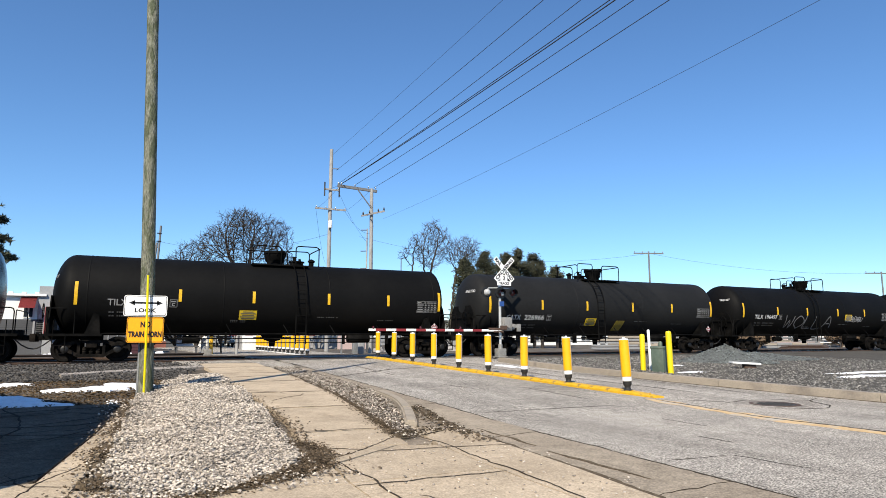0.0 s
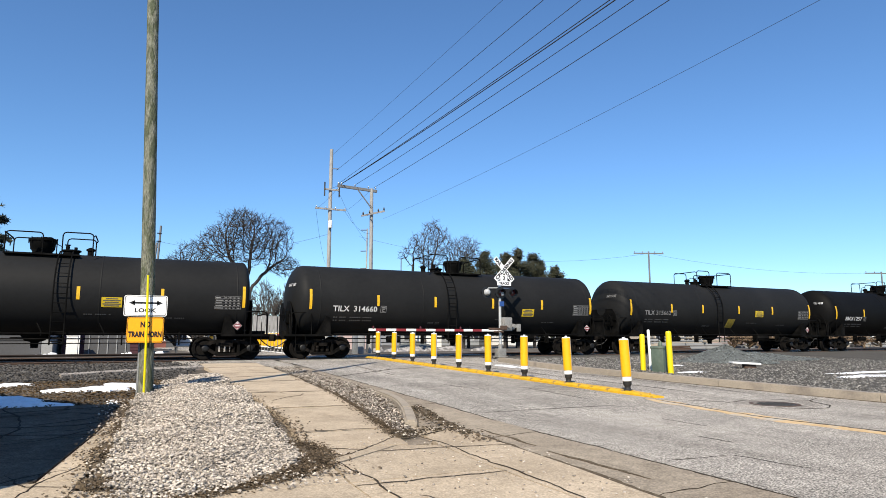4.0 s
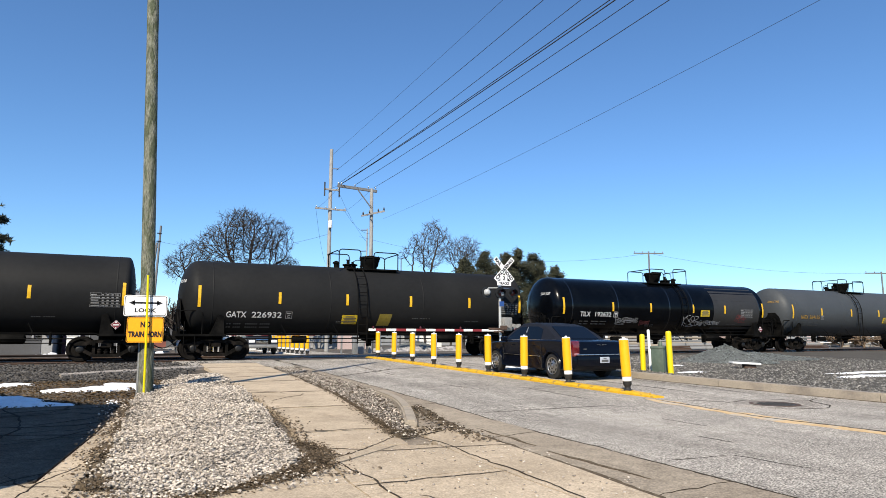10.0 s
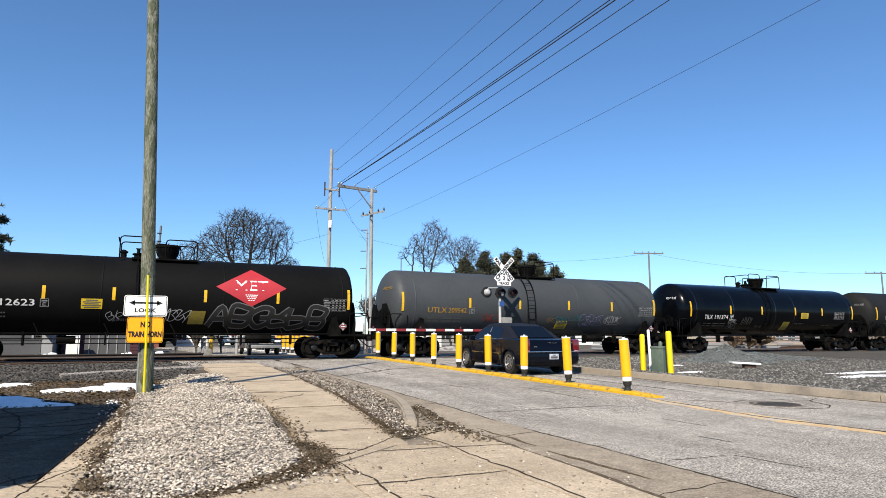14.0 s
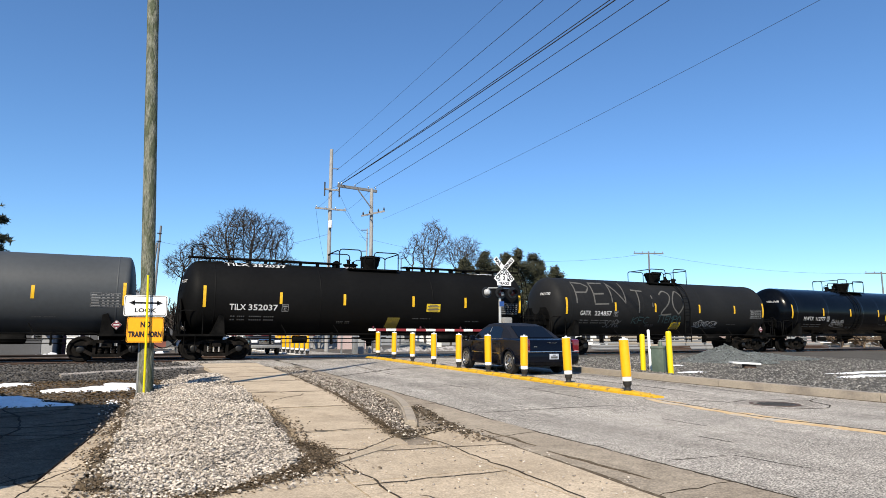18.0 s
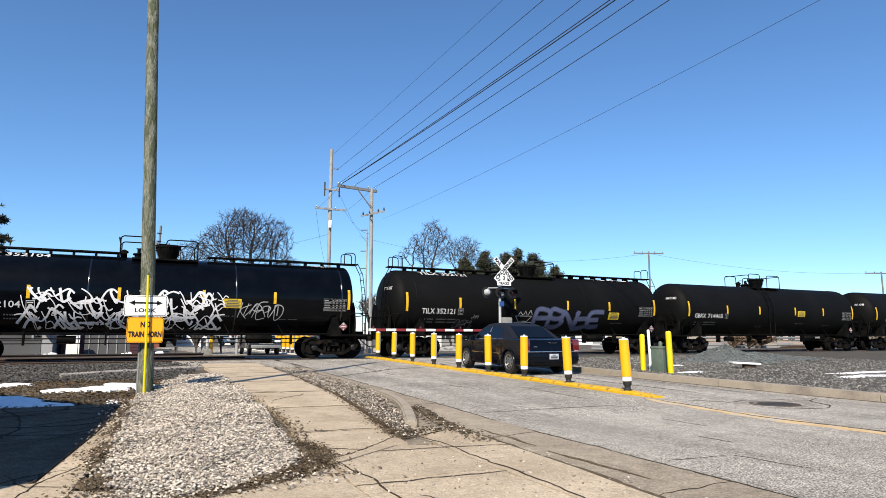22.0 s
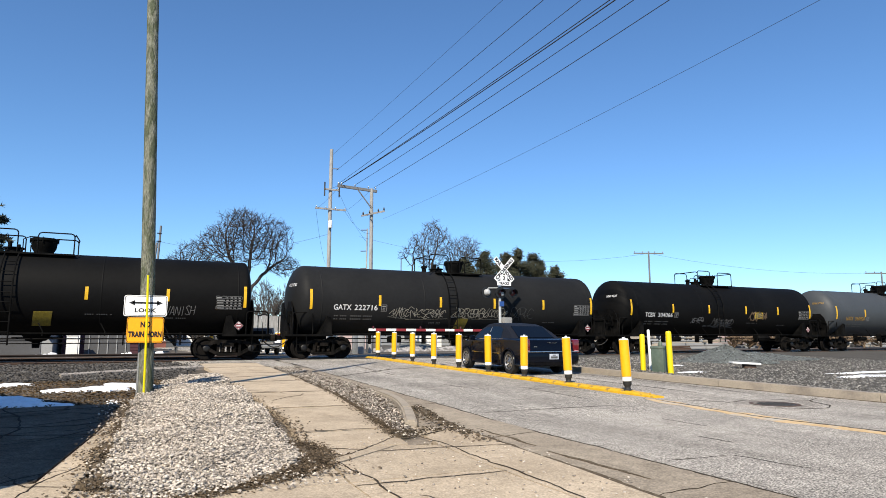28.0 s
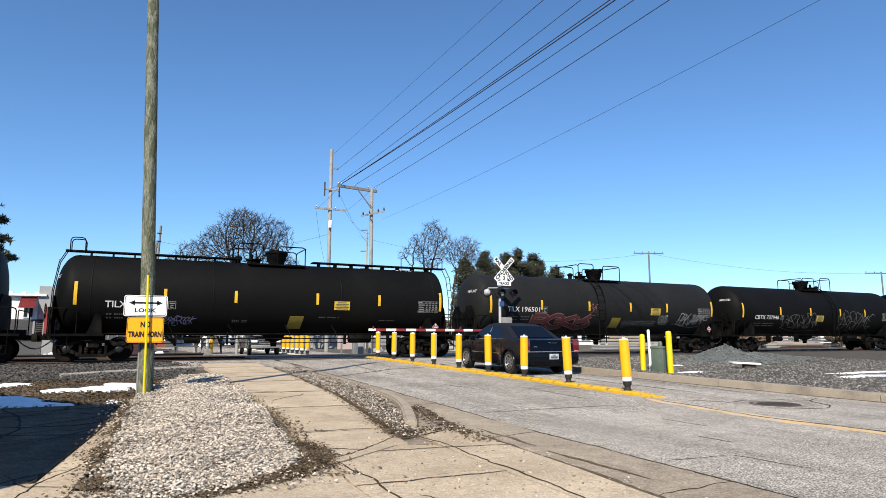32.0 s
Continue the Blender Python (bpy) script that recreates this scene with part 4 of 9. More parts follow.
PILE_STONE = island(material("pile_stone", (0.095, 0.1041, 0.1026), 0.95, vary=0.3, bump=0.2), 0.45, 1.7)
heap("gravel_heap", (21.6, 18.6, lift(18.6) + 0.05), 2.1, 1.7, 0.62, M["pile"], "low heap of blue-grey crushed stone in the lot", 2, 40, 3500)
heap("gravel_heap", (24.6, 19.6, lift(19.6) + 0.05), 3.2, 1.6, 0.3, M["pile"], "low spread heap of crushed stone", 5, 40, 2500)


old = "thin patch of old melting snow on the ground"
for i, (x, y, a, b, h) in enumerate([(-2.1, 14.1, 0.42, 1.0, 0.05), (-1.65, 13.2, 0.42, 0.28, 0.04), (-2.9, 13.6, 0.5, 0.8, 0.05), (-1.35, 15.8, 0.4, 0.22, 0.04), (-0.65, 15.9, 0.45, 0.5, 0.06), (-0.25, 16.6, 0.3, 0.5, 0.06), (-2.6, 17.6, 0.4, 0.2, 0.04), (0.28, 15.9, 0.28, 0.35, 0.05), (-1.1, 12.9, 0.2, 0.1, 0.03), (-0.35, 13.2, 0.1, 0.07, 0.03)]):
    snow_patch((x, y, -0.035), a, b, 60 + i, old, h + 0.02, 0.3)
for i, (x, y, a, b) in enumerate([(12.95, 15.2, 0.13, 1.2), (15.1, 14.3, 0.6, 0.2), (18.8, 11.4, 1.5, 0.3), (20.5, 12.4, 1.9, 0.22), (19.0, 9.6, 1.1, 0.25), (17.4, 17.2, 0.35, 0.16), (11.9, 19.6, 0.35, 0.8)]):
    snow_patch((x, y, 0.05 if x > 13 else -0.01), a, b, 20 + i, old, 0.045)
# flat pale scrap lying in the lot and the concrete pad by the crossing
tagged(part("pavement", slab(bmesh.new(), [(-1.8, 19.9), (2.0, 22.2), (2.3, 23.2), (1.2, 22.8), (-1.9, 20.4)], 0.03, 0.1), material("old_pad", (0.304, 0.2736, 0.2432), 0.95, vary=0.35, big=2, fine=25, bump=0.5), smooth=0),
             "broken concrete strip beside the ballast", "pavement", kind="structure")
tagged(part("pavement", slab(bmesh.new(), [(2.0, 22.2), (4.9, 22.0), (4.9, 26.2), (1.2, 26.2), (1.5, 24.5)], 0.02, 0.1), M["asphalt"], smooth=0), "asphalt ramp joining the sidewalk to the crossing", "pavement", kind="structure")
board = thing("plank", (18.55, 15.2, lift(15.2) + 0.06), -24, "weathered pale plank lying askew over a broken block", "plank")
part("board", box(bmesh.new(), (0, 0, 0.17), (0.95, 0.34, 0.06), Matrix.Rotation(radians(3), 4, "Y"), bevel=0.01), M["wall_white"], board)
part("block", box(bmesh.new(), (0.15, 0.02, 0.06), (0.4, 0.2, 0.16), bevel=0.02), M["rust"], board)
# ---------------------------------------------------------------- tank cars
TR, TAX = 1.53, 2.50              # radius of a tank, height of its axis over the rails
CAR_PITCH, CAR_TIME, CAR_START = 17.3, 0.8888, 5.18


def shell(x, z, out=0.0):
    """A point on the tank's near flank at height z over the rails."""
    a = math.asin(max(-1, min(1, (z - TAX) / TR)))
    return Vector((x, -math.cos(a) * (TR + out), TAX + math.sin(a) * (TR + out)))


def tank_bm(patch=None):
    bm = bmesh.new()
    prof = [(TR * math.sin(t), 7.47 + 0.7 * math.cos(t)) for t in np.linspace(0, math.pi / 2, 9)]
    front = [(TR * math.sin(t), 7.28 + 0.3 * math.cos(t)) for t in np.linspace(0, math.pi / 2, 9)]
    mid = [7.2, 5.2, 3.0, 2.6, 0.0, -2.6, -5.2, -7.3]
    full = front + [(TR, z) for z in mid] + [(r, -z) for r, z in reversed(prof)]
    lathe(bm, full, 56, "X", (0, 0, TAX))
    bmesh.ops.recalc_face_normals(bm, faces=bm.faces)
    return bm


def patch_bm(x0, x1, z0, z1, out, n=8, skew=0.0):
    """A thin sheet that lies on the tank's near flank."""
    bm = bmesh.new()
    rows = []
    for i in range(n + 1):
        z = z0 + (z1 - z0) * i / n
        rows.append([bm.verts.new(shell(x + skew * (z - z0), z, o)) for x in (x0, x1) for o in (out, 0.0)])
    for a, b in zip(rows, rows[1:]):
        for q in ((a[0], a[2], b[2], b[0]), (a[1], a[0], b[0], b[1]), (a[2], a[3], b[3], b[2])):
            bm.faces.new(q)
    for r in (rows[0], rows[-1]):
        bm.faces.new((r[0], r[1], r[3], r[2]))
    bmesh.ops.recalc_face_normals(bm, faces=bm.faces)
    return bm


def arch(bm, x0, x1, y, z0, h, r=0.022, n=6):
    """A hoop of pipe: up, over and down, with rounded shoulders."""
    k = 0.12
    pts = [(x0, y, z0), (x0, y, z0 + h - k), (x0 + k * 0.3 * (1 if x1 > x0 else -1), y, z0 + h - k * 0.3), (x0 + k * (1 if x1 > x0 else -1), y, z0 + h),
           (x1 - k * (1 if x1 > x0 else -1), y, z0 + h), (x1 - k * 0.3 * (1 if x1 > x0 else -1), y, z0 + h - k * 0.3), (x1, y, z0 + h - k), (x1, y, z0)]
    return tube(bm, pts, r, n)


# meshes shared by all the cars
WHEEL = to_mesh(lathe(bmesh.new(), [(0.0, -0.05), (0.1, -0.06), (0.11, 0.0), (0.30, 0.03), (0.36, -0.03), (0.44, -0.03), (0.445, 0.07), (0.475, 0.09), (0.475, 0.115), (0.38, 0.115), (0.34, 0.06), (0.12, 0.06), (0.0, 0.06)], 28, "Y"), "wheel", M["wheel_iron"], 35)
AXLE = to_mesh(rod(bmesh.new(), (0, -1.05, 0), (0, 1.05, 0), 0.08, n=12), "axle", M["truck_iron"])
CAP = to_mesh(lathe(bmesh.new(), [(0.125, 0.12), (0.13, 0.02), (0.1, 0.0), (0.05, -0.005), (0, -0.005)], 18, "Y"), "bearing_cap", M["cap_grey"])


def side_frame_mesh():
    """The cast frame of a truck: an upper chord that dips to the journals, a lower chord and a window with springs."""
    bm = bmesh.new()
    out = [(-1.05, 0.52), (-1.05, 0.66), (-0.82, 0.70), (-0.45, 0.80), (0.45, 0.80), (0.82, 0.70), (1.05, 0.66), (1.05, 0.52), (0.98, 0.40), (0.78, 0.36), (0.42, 0.16), (-0.42, 0.16), (-0.78, 0.36), (-0.98, 0.40)]
    a = [bm.verts.new((x, -0.09, z)) for x, z in out]
    b = [bm.verts.new((x, 0.09, z)) for x, z in out]
    n = len(out)
    holes = [[(-0.36, 0.28), (-0.36, 0.68), (0.36, 0.68), (0.36, 0.28)], [(-0.46, 0.32), (-0.72, 0.48), (-0.62, 0.62), (-0.46, 0.66)], [(0.46, 0.32), (0.46, 0.66), (0.62, 0.62), (0.72, 0.48)]]
    rims = [[], [], []]
    for vs in (a, b):
        edges = [bm.edges.new((vs[i], vs[(i + 1) % n])) for i in range(n)]
        for h, kept in zip(holes, rims):
            hv = [bm.verts.new((x, vs[0].co.y, z)) for x, z in h]
            edges += [bm.edges.new((hv[i], hv[(i + 1) % len(h)])) for i in range(len(h))]
            kept.append(hv)
        bmesh.ops.triangle_fill(bm, use_beauty=True, edges=edges)
    for i in range(n):
        j = (i + 1) % n
        bm.faces.new((a[i], a[j], b[j], b[i]))
    for va, vb in rims:
        for i in range(len(va)):
            j = (i + 1) % len(va)
            bm.faces.new((va[i], va[j], vb[j], vb[i]))
    bmesh.ops.recalc_face_normals(bm, faces=bm.faces)
    return to_mesh(bm, "side_frame", M["truck_iron"], 30)


FRAME = side_frame_mesh()
bm = bmesh.new()
for x in (-0.22, 0.0, 0.22):
    lathe(bm, [(0.06 + 0.02 * (k % 2), 0.28 + 0.03 * k) for k in range(10)], 10, "Z", (x, 0, 0))
SPRING = to_mesh(bm, "spring", M["truck_iron"], 20)
bm = box(bmesh.new(), (0, 0, 0.62), (0.36, 2.3, 0.2), bevel=0.02)
lathe(bm, [(0.2, 0.7), (0.2, 0.9), (0, 0.9)], 16)
box(bm, (0.62, -0.75, 0.5), (0.1, 0.12, 0.28)); box(bm, (-0.62, -0.75, 0.5), (0.1, 0.12, 0.28)); box(bm, (0.55, 0, 0.45), (0.06, 1.7, 0.1)); box(bm, (-0.55, 0, 0.45), (0.06, 1.7, 0.1))
BOLSTER = to_mesh(bm, "bolster", M["truck_iron"], 30)


def truck(car, x):
    t = part("truck", BOLSTER, None, car, "black cast-steel truck with roller bearings")
    put(t, pose(x, 0, 0))
    for s in (-1, 1):
        put(part("side_frame", FRAME, None, t), pose(0, s * 1.0, 0))
        put(part("spring", SPRING, None, t), pose(0, s * 1.0, 0))
        for a in (-0.857, 0.857):
            put(part("wheel", WHEEL, None, t), pose(a, s * 0.76, 0.457, 0, 0, 0 if s < 0 else 180))
    for a in (-0.857, 0.857):
        put(part("axle", AXLE, None, t), pose(a, 0, 0.457))
        put(part("bearing_cap", CAP, None, t), pose(a, -1.12, 0.457))
    return t


def common(car, kind):
    """Everything but the paint and the lettering. kind: ladder, plain or walkway; _b is turned end for end."""
    style, f = kind.split("_")[0], -1 if kind.endswith("_b") else 1
    truck(car, -6.72); truck(car, 6.72)
    for s in (-1, 1):
        bm = box(bmesh.new(), (s * 7.35, 0, 0.98), (1.9, 0.46, 0.36), bevel=0.02)
        box(bm, (s * 6.72, 0, 1.02), (0.5, 2.5, 0.16), bevel=0.02)
        part("draft_sill", bm, M["frame_black"], car)
        bm = box(bmesh.new(), (s * 8.42, 0, 0.88), (0.42, 0.16, 0.18), bevel=0.03)
        box(bm, (s * 8.6, s * -0.05, 0.88), (0.2, 0.3, 0.3), bevel=0.05)
        part("coupler", bm, M["truck_iron"], car)
        part("brake_hose", tube(bmesh.new(), [(s * 8.1, -0.35, 0.8), (s * 8.3, -0.36, 0.62), (s * 8.5, -0.3, 0.5), (s * 8.65, -0.12, 0.47)], 0.025, 6), M["rubber"], car)
        # saddle that carries the tank on its truck
        for side in (-1, 1):
            bm = bmesh.new()
            v = [bm.verts.new(p) for p in ((s * 6.98, side * 1.36, 0.98), (s * 6.46, side * 1.36, 0.98), (s * 6.52, side * 1.42, 1.72), (s * 6.7, side * 1.45, 1.78))]
            w = [bm.verts.new((p.co.x, p.co.y - side * 0.6, p.co.z)) for p in v]
            bm.faces.new(v); bm.faces.new(list(reversed(w)))
            for i in range(4):
                bm.faces.new((v[i], w[i], w[(i + 1) % 4], v[(i + 1) % 4]))
            bmesh.ops.recalc_face_normals(bm, faces=bm.faces)
            part("saddle", bm, M["frame_black"], car, smooth=0)
        bm = box(bmesh.new(), (s * 7.75, 0, 0.96), (0.95, 2.7, 0.05), bevel=0.01)
        box(bm, (s * 7.35, -1.36, 0.98), (1.9, 0.07, 0.09))
        part("end_platform", bm, M["frame_black"], car)
        # end handrails and ladder rungs
        bm = arch(bmesh.new(), s * 8.15, s * 7.3, -1.38, 0.98, 0.95)
        tube(bm, [(s * 8.2, -1.3, 0.98), (s * 8.2, -1.3, 1.75), (s * 8.2, -1.22, 1.85), (s * 8.2, 1.22, 1.85), (s * 8.2, 1.3, 1.75), (s * 8.2, 1.3, 0.98)], 0.02, 6)
        part("end_handrail", bm, M["frame_black"], car)
        bm = bmesh.new()
        for z in (0.32, 0.6):
            tube(bm, [(s * 7.95, -1.38, z), (s * 7.55, -1.38, z)], 0.015, 6)
        tube(bm, [(s * 7.95, -1.38, 0.32), (s * 7.95, -1.38, 1.5)], 0.016, 6); tube(bm, [(s * 7.55, -1.38, 0.32), (s * 7.55, -1.38, 1.0)], 0.016, 6)
        part("sill_step", bm, M["frame_black"], car)
        if style != "plain":
            bm = bmesh.new()
            out = [(-1.25, 0.98), (1.25, 0.98), (1.32, 1.5), (1.1, 2.15), (0.85, 2.42), (-0.85, 2.42), (-1.1, 2.15), (-1.32, 1.5)]
            hx = 8.2 if s < 0 else 7.68
            va = [bm.verts.new((s * (hx - 0.06 * abs(y)), y, z)) for y, z in out]
            vb = [bm.verts.new((s * (hx - 0.04 - 0.06 * abs(y)), y, z)) for y, z in out]
            bm.faces.new(va); bm.faces.new(list(reversed(vb)))
            for i in range(len(out)):
                j = (i + 1) % len(out)
                bm.faces.new((va[i], vb[i], vb[j], va[j]))
            bmesh.ops.recalc_face_normals(bm, faces=bm.faces)
            part("head_shield", bm, M["frame_black"], car, "black steel shield before the tank's end", 30)
    # hand brake at the rear end, its gear box and wheel
    bm = box(bmesh.new(), (-8.2, -0.75, 1.75), (0.14, 0.35, 0.5), bevel=0.02)
    lathe(bm, [(0.27, -0.012), (0.29, 0.0), (0.27, 0.012), (0.25, 0.0), (0.27, -0.012)], 20, "X", (-8.36, -0.75, 1.85))
    for a in range(4):
        rod(bm, (-8.36, -0.75, 1.85), (-8.36, -0.75 + 0.27 * math.cos(a * 1.571), 1.85 + 0.27 * math.sin(a * 1.571)), 0.012, n=5)
    rod(bm, (-8.2, -0.75, 1.5), (-8.15, -0.75, 0.98), 0.03, n=6)
    part("hand_brake", bm, M["frame_black"], car)
    # long rail along the flank with its short brackets, pipes below the tank
    for y in (-1.52, 1.52):
        part("side_rail", tube(bmesh.new(), [(-6.4, y, 1.02), (-6.3, y, 1.03), (6.3, y, 1.03), (6.4, y, 1.02)], 0.028, 6), M["frame_black"], car)
    for x in (-4.1, -1.9, 0.35, 2.3, 4.4):
        part("bracket", tube(bmesh.new(), [(x, -1.52, 0.95), (x, -1.5, 1.1), (x - 0.16, -1.36, 1.4)], 0.02, 5), M["frame_black"], car)
    bm = tube(bmesh.new(), [(-6, -0.95, 0.84), (6, -0.95, 0.84)], 0.024, 6)
    tube(bm, [(-5.5, -0.7, 0.66), (5.4, -0.7, 0.68)], 0.018, 6)
    part("brake_pipe", bm, M["frame_black"], car)
    for x in (-4.6, -2.0, 2.9, 4.9):
        part("pipe_hanger", box(bmesh.new(), (x, -0.85, 0.85), (0.05, 0.3, 0.5)), M["frame_black"], car, smooth=0)
    bm = lathe(bmesh.new(), [(0.5, 1.02), (0.34, 0.78), (0.14, 0.72), (0.12, 0.5), (0, 0.5)], 20)
    box(bm, (0, 0, 0.86), (1.5, 0.5, 0.08), bevel=0.02)
    part("bottom_outlet", bm, M["frame_black"], car)
    bm = lathe(bmesh.new(), [(0, -0.55), (0.17, -0.5), (0.19, -0.45), (0.19, 0.45), (0.17, 0.5), (0, 0.55)], 16, "X", (3.6, -0.75, 0.84))
    part("air_reservoir", bm, M["frame_black"], car)
    part("brake_cylinder", rod(bmesh.new(), (-3.6, -0.5, 0.8), (-3.0, -0.5, 0.8), 0.15, n=14), M["frame_black"], car)
    # manway, valves and the platform round them; f turns the fittings end for end
    top = TAX + TR
    vx, h = -0.95 * f, 0.58
    bm = lathe(bmesh.new(), [(0.33, -0.1), (0.33, 0.06), (0.4, 0.16), (0.44, h - 0.14), (0.48, h - 0.12), (0.48, h - 0.05), (0.43, h - 0.02), (0, h)], 28, "Z", (0, 0, top))
    for a in range(8):
        rod(bm, (0.46 * math.cos(a * 0.785), 0.46 * math.sin(a * 0.785), top + h - 0.2), (0.46 * math.cos(a * 0.785), 0.46 * math.sin(a * 0.785), top + h), 0.022, n=6)
    part("manway", bm, M["frame_black"], car, "round manway housing with a bolted lid")
    bm = lathe(bmesh.new(), [(0.28, -0.1), (0.28, 0.1), (0.34, 0.12), (0.34, 0.17), (0.2, 0.19), (0, 0.2)], 20, "Z", (vx, 0, top))
    rod(bm, (vx - 0.12, -0.1, top + 0.15), (vx - 0.12, -0.1, top + 0.36), 0.07, n=10); rod(bm, (vx + 0.14, 0.05, top + 0.15), (vx + 0.14, 0.05, top + 0.3), 0.06, n=10)
    box(bm, (vx - 0.12, -0.1, top + 0.36), (0.2, 0.05, 0.04))
    part("valve", bm, M["frame_black"], car)
    part("relief_valve", lathe(bmesh.new(), [(0.11, -0.1), (0.11, 0.16), (0.16, 0.18), (0.16, 0.24), (0.06, 0.3), (0, 0.32)], 14, "Z", (-1.6 * f, 0, top)), M["frame_black"], car)
    for y in (-0.72, 0.72):
        bm = box(bmesh.new(), (-0.1 * f, y, top - 0.11), (2.4, 0.34, 0.03))
        box(bm, (-0.1 * f, y - 0.17, top - 0.105), (2.4, 0.02, 0.06))
        for x in np.linspace(-1.25, 1.05, 13):
            box(bm, (x * f, y, top - 0.085), (0.03, 0.34, 0.03))
        for x in np.linspace(-1.15, 0.95, 4):
            rod(bm, (x * f, y, top - 0.11), (x * f, y * 0.6, top - 0.3), 0.025, n=5)
        part("platform", bm, M["frame_black"], car)
    for y in (-0.88, 0.88):
        bm = arch(bmesh.new(), -1.72 * f, -0.72 * f, y, top - 0.12, 0.86, 0.024)
        part("platform_rail", bm, M["frame_black"], car)
        bm = arch(bmesh.new(), -0.1 * f, 1.06 * f, y, top - 0.12, 0.8, 0.024)
        tube(bm, [(-0.55 * f, y, top - 0.12), (-0.55 * f, y, top + 0.4), (-0.35 * f, y, top + 0.5), (-0.12 * f, y, top + 0.5)], 0.02, 6)
        part("platform_rail", bm, M["frame_black"], car)
    part("platform_rail", tube(bmesh.new(), [(-1.72 * f, -0.88, top + 0.62), (-1.78 * f, -0.8, top + 0.68), (-1.78 * f, 0.8, top + 0.68), (-1.72 * f, 0.88, top + 0.62)], 0.024, 6), M["frame_black"], car)
    part("platform_rail", tube(bmesh.new(), [(1.06 * f, -0.88, top + 0.58), (1.09 * f, -0.8, top + 0.65), (1.09 * f, 0.8, top + 0.65), (1.06 * f, 0.88, top + 0.58)], 0.024, 6), M["frame_black"], car)
    # side ladder that follows the flank
    lx = -0.85 * f
    if style == "ladder":
        for s in (-0.21, 0.21):
            pts = [shell(lx + s, z, 0.14) for z in np.linspace(3.95, 2.5, 7)] + [Vector((lx + s, -TR - 0.13, z)) for z in (2.0, 1.5, 0.62)]
            part("ladder_rail", tube(bmesh.new(), pts, 0.026, 6), M["frame_black"], car)
        for z in np.arange(0.75, 3.9, 0.34):
            a, b = (shell(lx - 0.21, z, 0.14), shell(lx + 0.21, z, 0.14)) if z > TAX else (Vector((lx - 0.21, -TR - 0.13, z)), Vector((lx + 0.21, -TR - 0.13, z)))
            part("rung", tube(bmesh.new(), [a, b], 0.015, 5), M["frame_black"], car)
    elif style == "plain":
        for s in (-0.21, 0.21):
            part("ladder_rail", tube(bmesh.new(), [shell(lx + s, z, 0.06) for z in np.linspace(3.98, 1.25, 16)] + [Vector((lx + s, -1.4, 0.66))], 0.022, 5), M["frame_black"], car)
        for z in (0.8, 1.15, 1.5, 1.9, 2.3, 2.7, 3.1, 3.5):
            part("rung", tube(bmesh.new(), [shell(lx - 0.21, z, 0.06), shell(lx + 0.21, z, 0.06)] if z > 1.2 else [(lx - 0.21, -1.4, z), (lx + 0.21, -1.4, z)], 0.013, 5), M["frame_black"], car)
    if style == "walkway":
        for s in (-1, 1):
            bm = box(bmesh.new(), (s * 4.7, -0.28, top + 0.12), (6.4, 0.5, 0.05))
            for x in np.arange(1.8, 7.8, 0.75):
                box(bm, (s * x, -0.28, top + 0.02), (0.06, 0.4, 0.2))
            part("top_walkway", bm, M["frame_black"], car)
            bm = arch(bmesh.new(), s * 7.75, s * 7.25, -0.55, top + 0.12, 0.5, 0.02)
            arch(bm, s * 7.75, s * 7.25, 0.0, top + 0.12, 0.5, 0.02)
            part("walkway_rail", bm, M["frame_black"], car)
            bm = bmesh.new()
            for y in (-0.75, -0.35):
                tube(bm, [(s * 7.8, y, top + 0.14), (s * 8.05, y, top - 0.35), (s * 8.2, y, 2.6), (s * 8.22, y, 0.98)], 0.018, 5)
            for z in np.arange(1.2, 4.0, 0.32):
                x = 8.21 if z < 2.6 else 8.2 - (z - 2.6) * 0.13
                tube(bm, [(s * x, -0.75, z), (s * x, -0.35, z)], 0.012, 5)
            part("end_ladder", bm, M["frame_black"], car)


def table_mesh(x0, z0, w, h):
    """The stencilled test record: a frame with rows of short bars."""
    bm = bmesh.new()

    def bar(x, z, a, b):
        pts = [shell(x, z, 0.012), shell(x + a, z, 0.012), shell(x + a, z + b, 0.012), shell(x, z + b, 0.012)]
        bm.faces.new([bm.verts.new(p) for p in pts])
    r = random.Random(2)
    for i in range(6):
        bar(x0, z0 + h * i / 5, w, 0.009)
    for f in (0, 0.36, 0.52, 0.68, 0.84, 1.0):
        bar(x0 + w * f, z0, 0.009, h)
    for i in range(5):
        for f, g in ((0.03, 0.33), (0.39, 0.49), (0.55, 0.65), (0.71, 0.81), (0.87, 0.97)):
            bar(x0 + w * f, z0 + h * (i + 0.25) / 5, w * (g - f) * r.uniform(0.6, 1), h * 0.075)
    return to_mesh(bm, "test_record", M["stencil_grey"], 0)


def fine_print(rows, material, parent):
    return tagged(part("small_print", bars_mesh(rows, material), None, parent), kind="stuff")


def bars_mesh(rows, material):
    """Small unreadable print as bars: rows of (x, z, width, height)."""
    bm = bmesh.new()
    for x, z, w, h in rows:
        k = max(1, int(w / 0.075))
        for i in range(k):
            if i % 6 == 4 and k > 6:
                continue
            b = x + w * (i + 0.72) / k
            pts = [shell(x + w * i / k, z, 0.012), shell(b, z, 0.012), shell(b, z + h, 0.012), shell(x + w * i / k, z + h, 0.012)]
            bm.faces.new([bm.verts.new(p) for p in pts])
    return to_mesh(bm, "small_print", material, 0)


